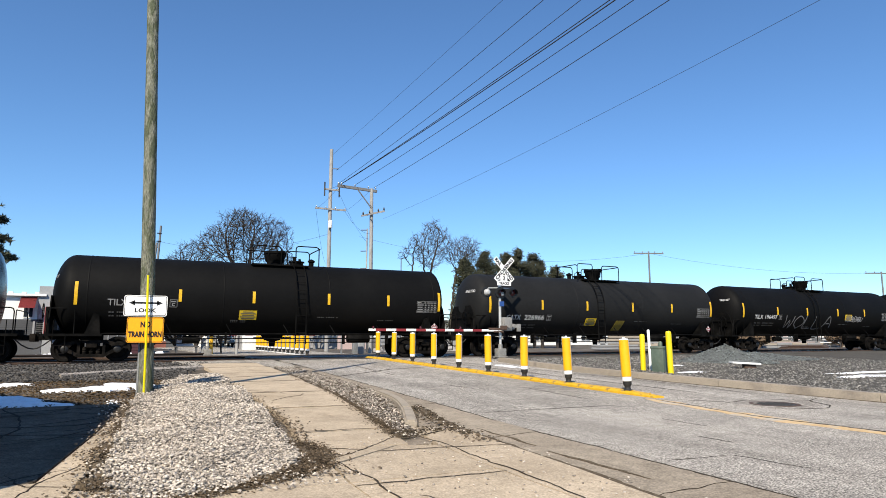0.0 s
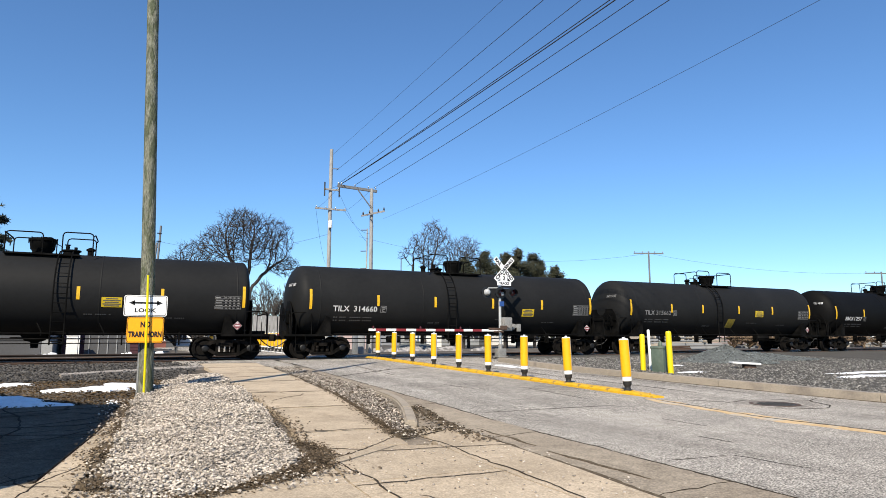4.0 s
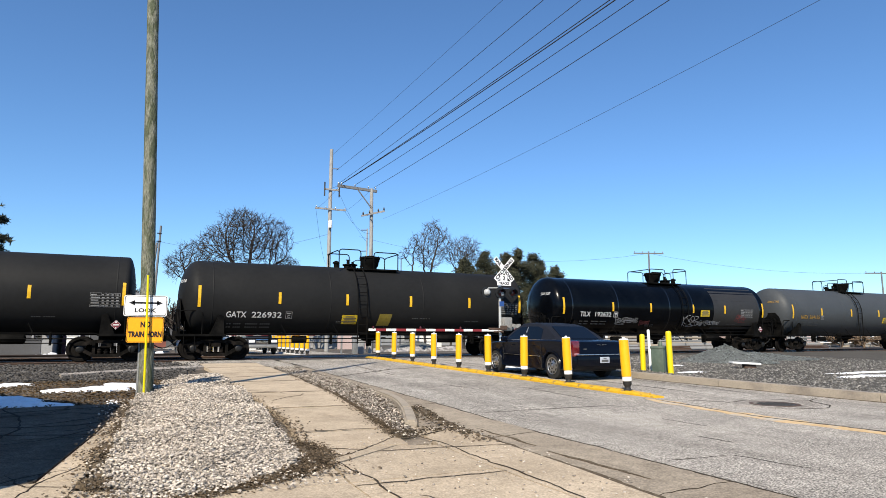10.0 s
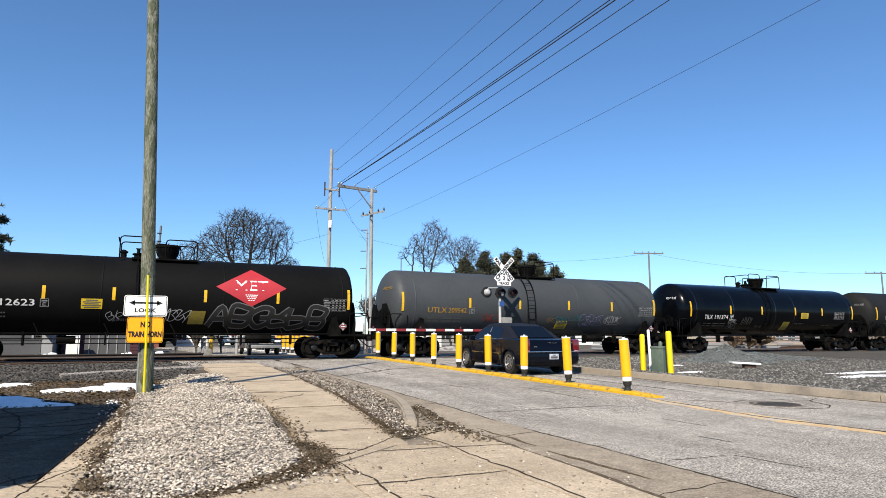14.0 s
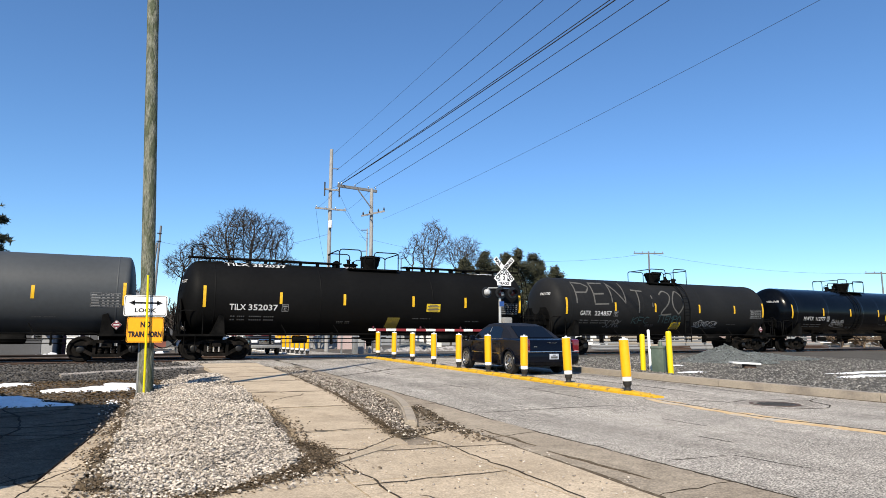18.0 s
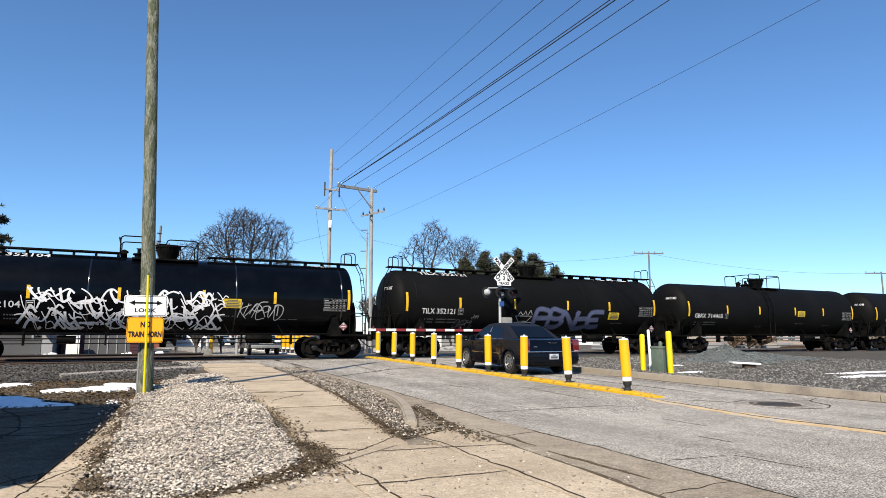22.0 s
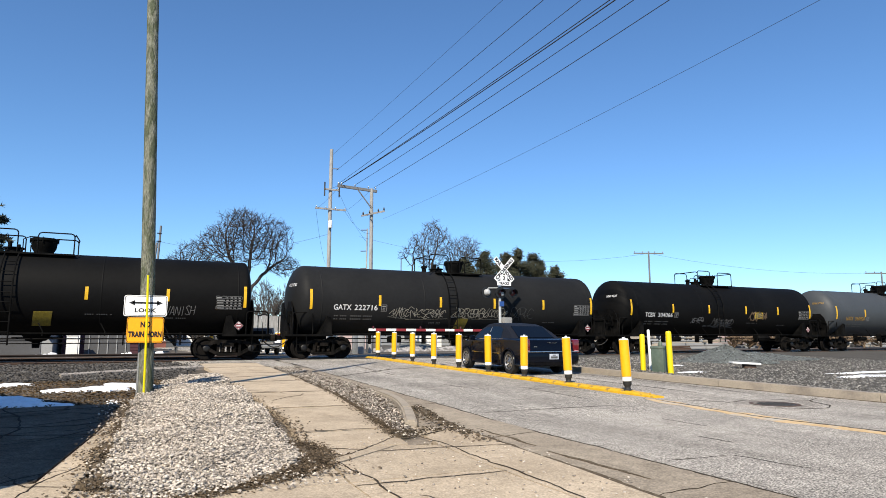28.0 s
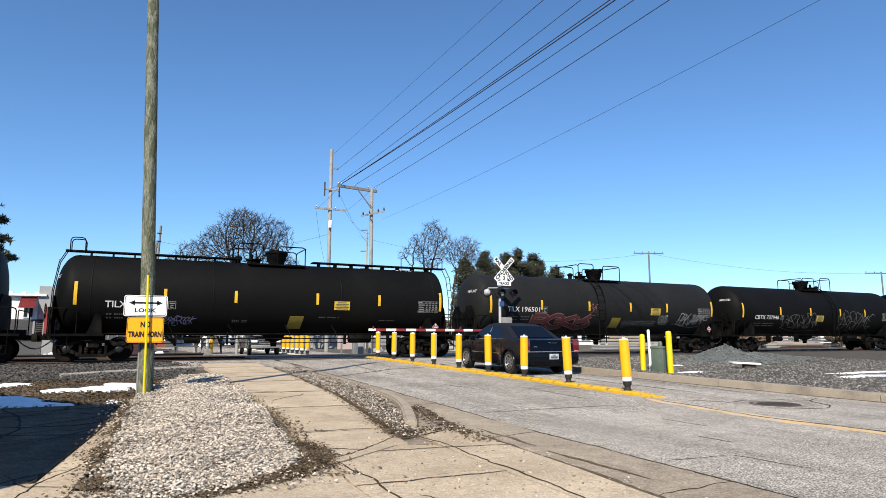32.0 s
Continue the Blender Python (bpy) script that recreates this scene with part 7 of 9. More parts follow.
arm = part("gate_arm", box(bmesh.new(), (-3.3, -0.25, 1.235), (6.1, 0.03, 0.098), bevel=0.004), M["post_white"], sig, "lowered gate arm with red and white bands")
for k in range(6):
    x = -5.83 + 0.9 * k
    part("red_band", box(bmesh.new(), (x, -0.25, 1.235), (0.45, 0.037, 0.104)), M["band_red"], arm, "", 0)
for x in (-6.15, -4.05, -2.15):
    bm = lathe(bmesh.new(), [(0.04, 0.0), (0.045, 0.06), (0.035, 0.1), (0, 0.11)], 12, "Z", (x, -0.25, 1.28))
    part("arm_lamp", bm, M["lamp_red"], arm, "small dark red lamp")

# the second signal stands beyond the tracks and faces the other way; one of its lamps is lit
sig2 = copy_thing(sig, pose(3.5, 37.6, lift(37.6), 0, 0, 180))
sig2.name = "crossing_signal"
tagged(sig2, "railroad crossing signal beyond the tracks with one red lamp lit", "crossing signal")
lit = bpy.data.materials.new("lamp_lit")
lit.use_nodes = True
lit.node_tree.nodes["Principled BSDF"].inputs["Base Color"].default_value = (0.4, 0.01, 0.02, 1)
lit.node_tree.nodes["Principled BSDF"].inputs["Emission Color"].default_value = (1.0, 0.03, 0.08, 1)
lit.node_tree.nodes["Principled BSDF"].inputs["Emission Strength"].default_value = 0.4
for o in sig2.children:
    if o.name.startswith("crossbuck_blade"):
        o.data = o.data.copy()
        o.data.materials[0] = M["steel"]
        o["label"] = "bare grey metal back of the crossbuck board"
    if o.name.startswith("lamp_housing") and o.matrix_basis.translation.x < -0.5:
        for c in o.children:
            if c.name.startswith("lens"):
                c.data = c.data.copy()
                c.data.materials[0] = lit
                c["label"] = "lit red lens"

# ---------------------------------------------------------------- bollards and cabinet by the lot
def bollard(x, y, h, r, m, label, tilt=0.0, name="bollard"):
    t = thing(name, (x, y, lift(y) + 0.05), label=label, category="bollard")
    t.matrix_basis = pose(x, y, lift(y) + 0.05, 0, tilt, 0)
    part("pipe", lathe(bmesh.new(), [(r, -0.1), (r, h - r), (r * 0.92, h - r * 0.55), (r * 0.7, h - r * 0.2), (r * 0.35, h - 0.02), (0, h)], 18), m, t)


by = material("bollard_yellow", (0.722, 0.5472, 0), 0.4, vary=0.06, bump=0.03)
bollard(14.42, 15.57, 1.15, 0.082, by, "bright yellow steel bollard with a domed top")
bollard(14.2, 14.2, 1.26, 0.085, by, "bright yellow steel bollard with a domed top", -1.5)
bollard(14.73, 15.57, 1.29, 0.044, M["post_white"], "slim white marker post beside a utility cabinet", -2.0, "marker_post")
cab = thing("utility_cabinet", (14.48, 14.86, lift(14.9) + 0.03), 20, "weathered green metal utility cabinet between yellow bollards", "cabinet")
part("body", box(bmesh.new(), (0, 0, 0.36), (0.5, 0.4, 0.74), bevel=0.03), M["box_green"], cab)
part("lid", box(bmesh.new(), (0, 0, 0.76), (0.54, 0.44, 0.08), bevel=0.03), M["box_green"], cab)
bm = lathe(bmesh.new(), [(0.06, 0.8), (0.06, 0.9), (0.03, 0.95), (0, 0.95)], 10)
part("vent", bm, M["box_green"], cab)
part("seam", box(bmesh.new(), (0, -0.203, 0.36), (0.012, 0.006, 0.66)), M["crack"], cab, "", 0)
# ---------------------------------------------------------------- far poles and wires
def insulator(bm, x, y, z, h=0.16, r=0.05):
    return lathe(bm, [(r * 0.5, 0), (r, 0.03), (r * 0.6, 0.06), (r, 0.09), (r * 0.5, h), (0, h)], 8, "Z", (x, y, z))


pa = wooden_pole("utility_pole", (14.1, 52.0, lift(52)), (14.13, 52.0, 17.3), 0.178, 0.15, M["far_wood"], "tall pale timber power pole with two crossarms and a transformer", 12, 4)
Z0 = lift(52)
for z, x0, x1 in ((12.0, -1.3, 1.35), (13.7, -0.6, 0.75)):
    bm = box(bmesh.new(), ((x0 + x1) / 2, -0.2, z - Z0), (x1 - x0, 0.12, 0.14))
    part("crossarm", bm, M["far_wood"], pa)
    for x in np.linspace(x0 + 0.08, x1 - 0.08, 4 if z < 13 else 2):
        part("insulator", insulator(bmesh.new(), x, -0.2, z - Z0 + 0.07), M["steel"], pa)
for x in (-0.55, 0.72):
    part("cutout", rod(bmesh.new(), (x, -0.25, 13.1 - Z0), (x, -0.25, 14.3 - Z0), 0.06, n=8), M["sign_black"], pa)
part("standoff", rod(bmesh.new(), (0.1, -0.2, 15.55 - Z0), (0.7, -0.2, 15.6 - Z0), 0.04, n=6), M["steel"], pa)
part("transformer", lathe(bmesh.new(), [(0, 0), (0.16, 0.02), (0.17, 0.06), (0.17, 0.6), (0.13, 0.66), (0, 0.68)], 16, "Z", (-0.02, -0.34, 10.35 - Z0)), M["wall_white"], pa)
pb = wooden_pole("utility_pole", (15.5, 45.0, lift(45)), (15.42, 45.0, 12.45), 0.145, 0.135, M["far_wood"], "timber pole with a braced side arm holding wires", 12, 6)
Z1 = lift(45)
bm = box(bmesh.new(), (-1.2, 0, 12.35 - Z1), (3.1, 0.16, 0.2), Matrix.Rotation(radians(2.5), 4, "Y"))
part("side_arm", bm, M["far_steel"], pb, "grey steel side arm")
part("brace", rod(bmesh.new(), (-0.1, -0.1, 10.9 - Z1), (-1.25, -0.1, 12.3 - Z1), 0.05, n=6), M["far_steel"], pb)
part("crossarm", box(bmesh.new(), (0, -0.2, 10.5 - Z1), (1.9, 0.12, 0.13), Matrix.Rotation(radians(-16), 4, "Y")), M["far_wood"], pb)
for x in (-2.7, -2.45, -1.4, -0.35, 0.25):
    part("insulator", insulator(bmesh.new(), x, 0, 12.45 - Z1 - 0.03 * x), M["steel"], pb)
for x in (-0.8, -0.3, 0.4, 0.85):
    part("insulator", insulator(bmesh.new(), x, -0.25, 10.56 - Z1 + 0.29 * x, 0.22, 0.07), M["sign_black"], pb)


def plain_pole(x, y, top, label, arm=0.0, arms=1, r=0.12, wood="far_wood"):
    t = wooden_pole("utility_pole", (x, y, lift(y)), (x, y, top), r, r * 0.8, M[wood], label, 10, int(x * 7) % 50)
    for k in range(arms if arm else 0):
        part("crossarm", box(bmesh.new(), (0, 0, top - 0.2 - 0.9 * k - lift(y)), (arm, 0.1, 0.12), Matrix.Rotation(radians(-20), 4, "Z")), M[wood], t)
        for f in (-0.45, -0.2, 0.2, 0.45):
            part("insulator", insulator(bmesh.new(), f * arm, f * arm * -0.34, top - 0.12 - 0.9 * k - lift(y)), M["steel"], t)
    return t


p3 = wooden_pole("utility_pole", (0.88, 60, lift(60)), (1.22, 60, 10.9), 0.11, 0.09, M["far_steel"], "leaning grey timber pole far beyond the tracks", 10, 12)
for z in (9.4, 10.1):
    part("insulator", rod(bmesh.new(), (0.05, -0.1, z), (0.45, -0.1, z), 0.05, n=6), M["sign_black"], p3)
p4 = wooden_pole("utility_pole", (0.35, 61.5, lift(61)), (1.0, 61.5, 9.6), 0.12, 0.09, M["far_steel"], "thin grey pole beside a leaning timber pole", 8, 13)
part("bracket", rod(bmesh.new(), (0.2, 0, 9.0), (0.9, 0, 9.1), 0.05, n=6), M["far_steel"], p4)
plain_pole(47.7, 50, 10.1, "far grey pole with a wide crossarm", 3.2, 1, 0.1, "far_steel")
plain_pole(79, 45, 8.9, "far grey pole with a wide crossarm", 4.2, 1, 0.1, "far_steel")
p5 = wooden_pole("utility_pole", (20.78, 62, lift(62)), (20.84, 62, 12.4), 0.085, 0.07, M["far_wood"], "slim pale pole with short brackets behind the crossing", 8, 17)
for z in (12.1, 9.9, 8.1):
    part("bracket", rod(bmesh.new(), (-0.62, 0, z), (0.03, 0, z + 0.05), 0.05, n=6), M["far_steel"], p5)
p6 = wooden_pole("utility_pole", (27.8, 70, lift(70)), (27.84, 70, 10.5), 0.075, 0.06, M["far_steel"], "thin far pole with one small bracket", 8, 18)
part("bracket", rod(bmesh.new(), (-0.55, 0, 7.0), (0, 0, 7.0), 0.05, n=6), M["far_steel"], p6)
plain_pole(5.9, 44, 5.0, "short pale grey post beyond the tracks", 0, 0, 0.1)


def wire(name, a, b, sag, r=0.011, n=24, label="thin black overhead wire"):
    a, b = Vector(a), Vector(b)
    pts = []
    for i in range(n + 1):
        f = i / n
        q = a.lerp(b, f)
        q.z -= sag * 4 * f * (1 - f)
        pts.append(q)
    return tagged(part(name, tube(bmesh.new(), pts, r, 5), M["wire"]), label, "wire", "overhead wires along the road")


def run(a, at, sag, r=0.011):
    """A wire from a through the point at, on to the next pole behind the camera."""
    a, at = Vector(a), Vector(at)
    f = (a.y + 12) / (a.y - at.y)
    b = a + (at - a) * f
    g = 1 / f
    b.z += sag * 4 * g * (1 - g) * f
    wire("overhead_wire", a, b, sag, r * 1.1)


run((14.3, 52, 16.9), (15.4, 25.35, 17.87), 0.25, 0.008)
run((14.6, 52, 15.5), (15.4, 21.9, 16.1), 0.4, 0.013)
run((12.85, 45, 12.6), (15.4, 19.29, 14.78), 0.55, 0.013)
run((13.05, 45, 12.6), (15.4, 17.5, 13.9), 0.5, 0.018)
run((13.1, 45, 12.62), (15.4, 17.25, 13.75), 0.5, 0.022)
run((14.1, 45, 12.6), (15.4, 16.3, 13.26), 0.45, 0.014)
run((15.6, 45, 12.55), (15.4, 14.65, 12.42), 0.4, 0.014)
run((16.4, 45, 10.2), (15.4, 9.62, 9.86), 0.6, 0.006)
for a, b, s in (((12.9, 52, 12), (16.5, 62, 8.5), 0.6), ((15.4, 52, 12), (21.1, 62, 11.9), 0.5), ((13.6, 52, 13.7), (12.85, 45, 12.5), 0.1), ((14.8, 52, 13.7), (20.8, 62, 11.0), 0.4), ((14.1, 52, 9.9), (1.1, 60, 9.5), 1.0),
                ((13.0, 52, 12), (12.9, 45, 12.4), 0.1), ((15.5, 52, 12), (15.3, 45, 12.3), 0.1), ((15.6, 45, 9.6), (21.1, 62, 11.3), 0.5), ((20, 62, 11.5), (47.7, 50, 9.9), 1.6), ((47.7, 50, 9.9), (79, 45, 8.8), 0.8)):
    wire("overhead_wire", a, b, s, 0.01, 12)


# ---------------------------------------------------------------- trees
def bare_tree(at, height, width, seed, material, label, levels=8, trunk=0.5, first=0.16, kids=4, thin=0.02, upright=0.06, angle=(16, 44)):
    """A leafless tree: limbs that fork again and again down to fine twigs."""
    r = random.Random(seed)
    t = thing("bare_tree", at, label=label, category="tree")
    wood, twigs = bmesh.new(), bmesh.new()

    def limb(p, d, length, rad, level):
        n = 4 if level < 4 else 3
        pts = [p]
        q, v = p.copy(), d.copy()
        for i in range(n):
            v = (v + Vector((r.gauss(0, 0.11), r.gauss(0, 0.11), r.gauss(upright, 0.07)))).normalized()
            q = q + v * length / n
            pts.append(q.copy())
        tube(wood if level < 4 else twigs, pts, max(rad, thin), 7 if level < 2 else 4 if level < 5 else 3, max(rad * 0.7, thin * 0.6))
        if level >= levels:
            return
        k = kids if level == 0 else r.choice((2, 2, 3))
        shoots = [(pts[n], v) for _ in range(k)]
        if level > 0 and r.random() < 0.55:
            shoots.append((pts[r.randint(1, n - 1)], v))
        for j, (q, v) in enumerate(shoots):
            side = Vector((r.gauss(0, 1), r.gauss(0, 1), r.gauss(0, 0.5)))
            side = (side - v * side.dot(v)).normalized()
            if level == 0:
                a = math.tau * (j + r.uniform(-0.25, 0.25)) / k
                side = Vector((math.cos(a), math.sin(a), 0))
            g = radians(r.uniform(*angle) * (1.15 if level == 0 else 1))
            limb(q, (v * math.cos(g) + side * math.sin(g)).normalized(), length * r.uniform(0.7, 0.92) * (0.8 if level == 0 else 1), rad * r.uniform(0.58, 0.74), level + 1)

    limb(Vector((0, 0, -0.2)), Vector((0, 0, 1)), height * first, trunk, 0)
    vs = [*wood.verts, *twigs.verts]
    fz = height / sorted(v.co.z for v in vs)[int(len(vs) * 0.998)]
    fx = width / (2 * sorted(abs(v.co.x) for v in vs)[int(len(vs) * 0.985)])
    fy = width / (2 * sorted(abs(v.co.y) for v in vs)[int(len(vs) * 0.985)])
    for v in vs:
        low = min(1, max(0, v.co.z / (height * first)))
        v.co.x *= 1 + (fx - 1) * low
        v.co.y *= 1 + (fy - 1) * low
        v.co.z *= fz
    part("trunk", wood, material, t, smooth=60)
    part("crown", twigs, material, t, "bare twiggy crown", 0)
    return t


def grown_tree(at, fork, lobes, seed, material, label, count=900, step=0.42, thin=0.018, lean=(0.0, 0.0), trunks=1, power=2.35):
    """A leafless tree that grows its limbs towards the room of its crown; lobes are (x, z, half width, half height) round the base."""
    r = np.random.RandomState(seed)
    goals = []
    while len(goals) < count:
        cx, cz, rx, rz = lobes[r.randint(len(lobes))]
        v = r.normal(size=3)
        v *= r.random_sample() ** 0.42 / np.linalg.norm(v)
        goals.append((cx + v[0] * rx, v[1] * rx * 0.9, cz + v[2] * rz))
    goals = np.array(goals)
    nodes, parent = [np.array((0.0, 0.0, -0.2))], [-1]
    for k in range(trunks):
        last, side = 0, (k - (trunks - 1) / 2) * 0.35
        for i in range(int(fork / step)):
            f = (i + 1) * step / fork
            nodes.append(np.array((lean[0] * f * f + side * f * fork * 0.3 + r.normal(0, 0.05), lean[1] * f + r.normal(0, 0.05), (i + 1) * step)))
            parent.append(last)
            last = len(nodes) - 1
    P = np.array(nodes)
    d = np.linalg.norm(goals[:, None] - P[None], axis=2)
    near, dist = d.argmin(1), d.min(1)
    alive = np.ones(len(goals), bool)
    tried = {}
    for turn in range(160):
        idx = np.unique(near[alive])
        if not len(idx) or len(nodes) > 9000:
            break
        fresh = []
        for i in idx:
            v = goals[alive & (near == i)] - nodes[i]
            v = (v / (np.linalg.norm(v, axis=1)[:, None] + 1e-6)).sum(0)
            v = v / (np.linalg.norm(v) + 1e-6) + r.normal(0, 0.12, 3)
            v /= np.linalg.norm(v)
            q = nodes[i] + v * step
            if tried.get(int(i), 0) > 2:
                alive[alive & (near == i)] = False
                continue
            tried[int(i)] = tried.get(int(i), 0) + 1
            nodes.append(q)
            parent.append(int(i))
            fresh.append(len(nodes) - 1)
        if not fresh:
            continue
        Q = np.array([nodes[i] for i in fresh])
        d = np.linalg.norm(goals[:, None] - Q[None], axis=2)
        k = d.argmin(1)
        m = d[np.arange(len(goals)), k]
        better = m < dist
        near[better] = np.array(fresh)[k[better]]
        dist = np.minimum(dist, m)
        alive &= dist > step * 1.15
    n = len(nodes)
    kids = [[] for _ in range(n)]
    for i in range(1, n):
        kids[parent[i]].append(i)
    flow = np.zeros(n)
    for i in range(n - 1, -1, -1):
        flow[i] = sum(flow[c] for c in kids[i]) if kids[i] else 1.0
    rad = thin * flow ** (1 / power)
    wood, twigs = bmesh.new(), bmesh.new()
    starts = [(0, c) for c in kids[0]]
    while starts:
        a, c = starts.pop()
        chain = [a, c]
        while kids[c]:
            go = max(kids[c], key=lambda q: flow[q])
            starts += [(c, q) for q in kids[c] if q != go]
            c = go
            chain.append(c)
        pts = [Vector(nodes[i]) for i in chain]
        fat = rad[chain[1]] > 4 * thin
        bm, sides = (wood, 6) if fat else (twigs, 3)
        rings, side = [], None
        for j, p in enumerate(pts):
            w = (pts[min(j + 1, len(pts) - 1)] - pts[max(j - 1, 0)]).normalized()
            side = w.orthogonal().normalized() if side is None else (side - w * side.dot(w)).normalized()
            up = w.cross(side)
            q = rad[chain[max(j, 1)]]
            rings.append([bm.verts.new(p + (side * math.cos(u * math.tau / sides) + up * math.sin(u * math.tau / sides)) * q) for u in range(sides)])
        for x, y in zip(rings, rings[1:]):
            for u in range(sides):
                bm.faces.new((x[u], x[(u + 1) % sides], y[(u + 1) % sides], y[u]))
        for j in range(1, len(pts)):
            for _ in range(2 if flow[chain[j]] < 12 else 0):
                w = (pts[j] - pts[j - 1]).normalized()
                e = (w * 0.8 + Vector(r.normal(0, 0.55, 3)) + Vector((0, 0, 0.2))).normalized() * step * r.uniform(1.0, 2.6)
                tube(twigs, [pts[j], pts[j] + e * 0.55 + Vector(r.normal(0, 0.04, 3)), pts[j] + e], thin * 0.75, 3, thin * 0.4)
        tip, w = pts[-1], (pts[-1] - pts[-2]).normalized()
        for _ in range(4):
            e = (w + Vector(r.normal(0, 0.45, 3))).normalized() * step * r.uniform(1.0, 2.6)
            tube(twigs, [tip, tip + e * 0.5 + Vector(r.normal(0, 0.05, 3)), tip + e], thin * 0.8, 3, thin * 0.4)
    t = thing("bare_tree", at, label=label, category="tree")
    part("trunk", wood, material, t, smooth=60)
    part("crown", twigs, material, t, "bare twiggy crown", 0)
    return t


grown_tree((11.5, 82, 0.1), 7.5, [(-0.2, 13.2, 4.6, 3.9), (-3.3, 12.2, 2.4, 2.7), (3.2, 13.4, 2.9, 3.0), (4.6, 10.2, 2.2, 1.4), (-0.3, 15.2, 2.4, 2.0)], 8, M["bark"], "large leafless tree with a wide round crown", 3400, 0.38, 0.026, (0.2, 0.0), 3)
grown_tree((5.4, 84, 0.1), 7.0, [(0, 10.8, 2.2, 2.3), (-1.6, 9.8, 1.7, 1.7)], 15, M["bark"], "small leafless tree beside a large one", 1000, 0.36, 0.023, (0.1, 0.0))
grown_tree((27.4, 62, 0.1), 8.4, [(0.8, 12.0, 1.3, 2.0), (-0.2, 11.0, 0.9, 1.4), (1.9, 11.6, 1.3, 1.6), (0.6, 9.6, 1.6, 1.2)], 5, M["bark_pale"], "leafless tree with upright limbs", 1200, 0.27, 0.0165, (0.35, 0.0), 2)
grown_tree((30.9, 63, 0.1), 8.3, [(1.9, 11.0, 1.8, 1.4), (0.5, 10.3, 1.5, 1.2), (2.7, 10.3, 1.2, 1.1)], 21, M["bark_pale"], "leafless tree with a round crown", 1400, 0.26, 0.015, (0.8, 0.0))
grown_tree((24.9, 60, 0.1), 8.9, [(0.4, 10.6, 0.7, 1.5), (-0.5, 9.6, 0.6, 0.9), (1.0, 10.0, 0.5, 1.0)], 31, M["bark"], "thin dark leafless tree", 300, 0.28, 0.02, (0.3, 0.0))
for i, (x, y, h) in enumerate([(13.5, 74, 7.5), (16.5, 70, 6.6), (9.0, 66, 5.4), (19.5, 74, 7.0), (6.6, 70, 5.4), (23.5, 68, 6.0), (12, 66, 5.0), (14.6, 62, 6.0)]):
    bare_tree((x, y, 0.1), h, h * 0.75, 50 + i, M["bark_pale"], "tangled leafless shrub beyond the tracks", 6, 0.08, 0.12, 4, 0.013)
for i, (x, y, h) in enumerate([(50.5, 42.6, 1.7), (52.4, 42.4, 1.5), (54.2, 42.8, 1.8), (66.5, 42.5, 1.7), (70.5, 42.6, 1.6), (73.5, 42.6, 1.8)]):
    bare_tree((x, y, 0.1), h, 2.6, 150 + i, M["weed"], "brown dead weeds along the far track", 5, 0.02, 0.1, 7, 0.009)
for i, (x, y, h) in enumerate(((3.6, 45.5, 3.3), (5.3, 47.0, 3.8), (2.4, 47.5, 3.6))):
    bare_tree((x, y, 0.1), h, h * 0.9, 250 + i, M["bark_pale"], "dense leafless brush beyond the crossing", 6, 0.06, 0.1, 5, 0.010)
bare_tree((-0.9, 62, 0.1), 6.2, 3.6, 71, M["bark_pale"], "small leafless tree behind the buildings", 7, 0.18, 0.2, 4, 0.016)


def conifer(at, height, width, seed, label, drop=0.25, base=0.12, tufts=1500, flat=False):
    """A pine or spruce: a trunk, whorls of limbs and many needle tufts."""
    r = random.Random(seed)
    t = thing("conifer", at, label=label, category="tree")
    part("trunk", rod(bmesh.new(), (0, 0, -0.2), (0, 0, height * 0.97), height * 0.022, 0.03, n=8), M["bark"], t)
    limbs = bmesh.new()
    tips = []
    z = height * base
    while z < height * 0.98:
        f = (z - height * base) / (height * (1 - base))
        reach = width * (1 - f) ** 0.6 * (0.75 + 0.5 * r.random()) * (min(1, f * 5 + 0.55))
        for k in range(r.randint(4, 6)):
            a = r.uniform(0, 6.28)
            w = reach * r.uniform(0.55, 1.12)
            end = Vector((w * math.cos(a), w * math.sin(a), z - drop * w + 0.15 * r.random()))
            tube(limbs, [(0, 0, z), end * 0.5 + Vector((0, 0, z * 0.5 + 0.06 * w)), end], 0.035 * height / 9, 4, 0.012)
            tips.append((Vector((0, 0, z)), end))
        z += height * (0.045 if not flat else 0.06) * r.uniform(0.7, 1.2)
    part("limbs", limbs, M["bark"], t)
    V, F = [], []
    for _ in range(tufts):
        s, e = r.choice(tips)
        c = s.lerp(e, r.uniform(0.3, 1.05)) + Vector((r.gauss(0, 0.16), r.gauss(0, 0.16), r.gauss(0, 0.12 if not flat else 0.05)))
        size = r.uniform(0.17, 0.36) * height / 9
        for k in range(9):
            d = Vector((r.gauss(0, 1), r.gauss(0, 1), r.gauss(0.35, 0.7))).normalized() * size
            o = d.orthogonal().normalized() * size * 0.17
            i = len(V)
            V += [tuple(c + o), tuple(c - o), tuple(c + d)]
            F.append((i, i + 1, i + 2))
    me = bpy.data.meshes.new("needles")
    me.from_pydata(V, [], F)
    me.materials.append(M["needles"])
    part("crown", me, None, t, "dark green needles in uneven tufts")
    return t


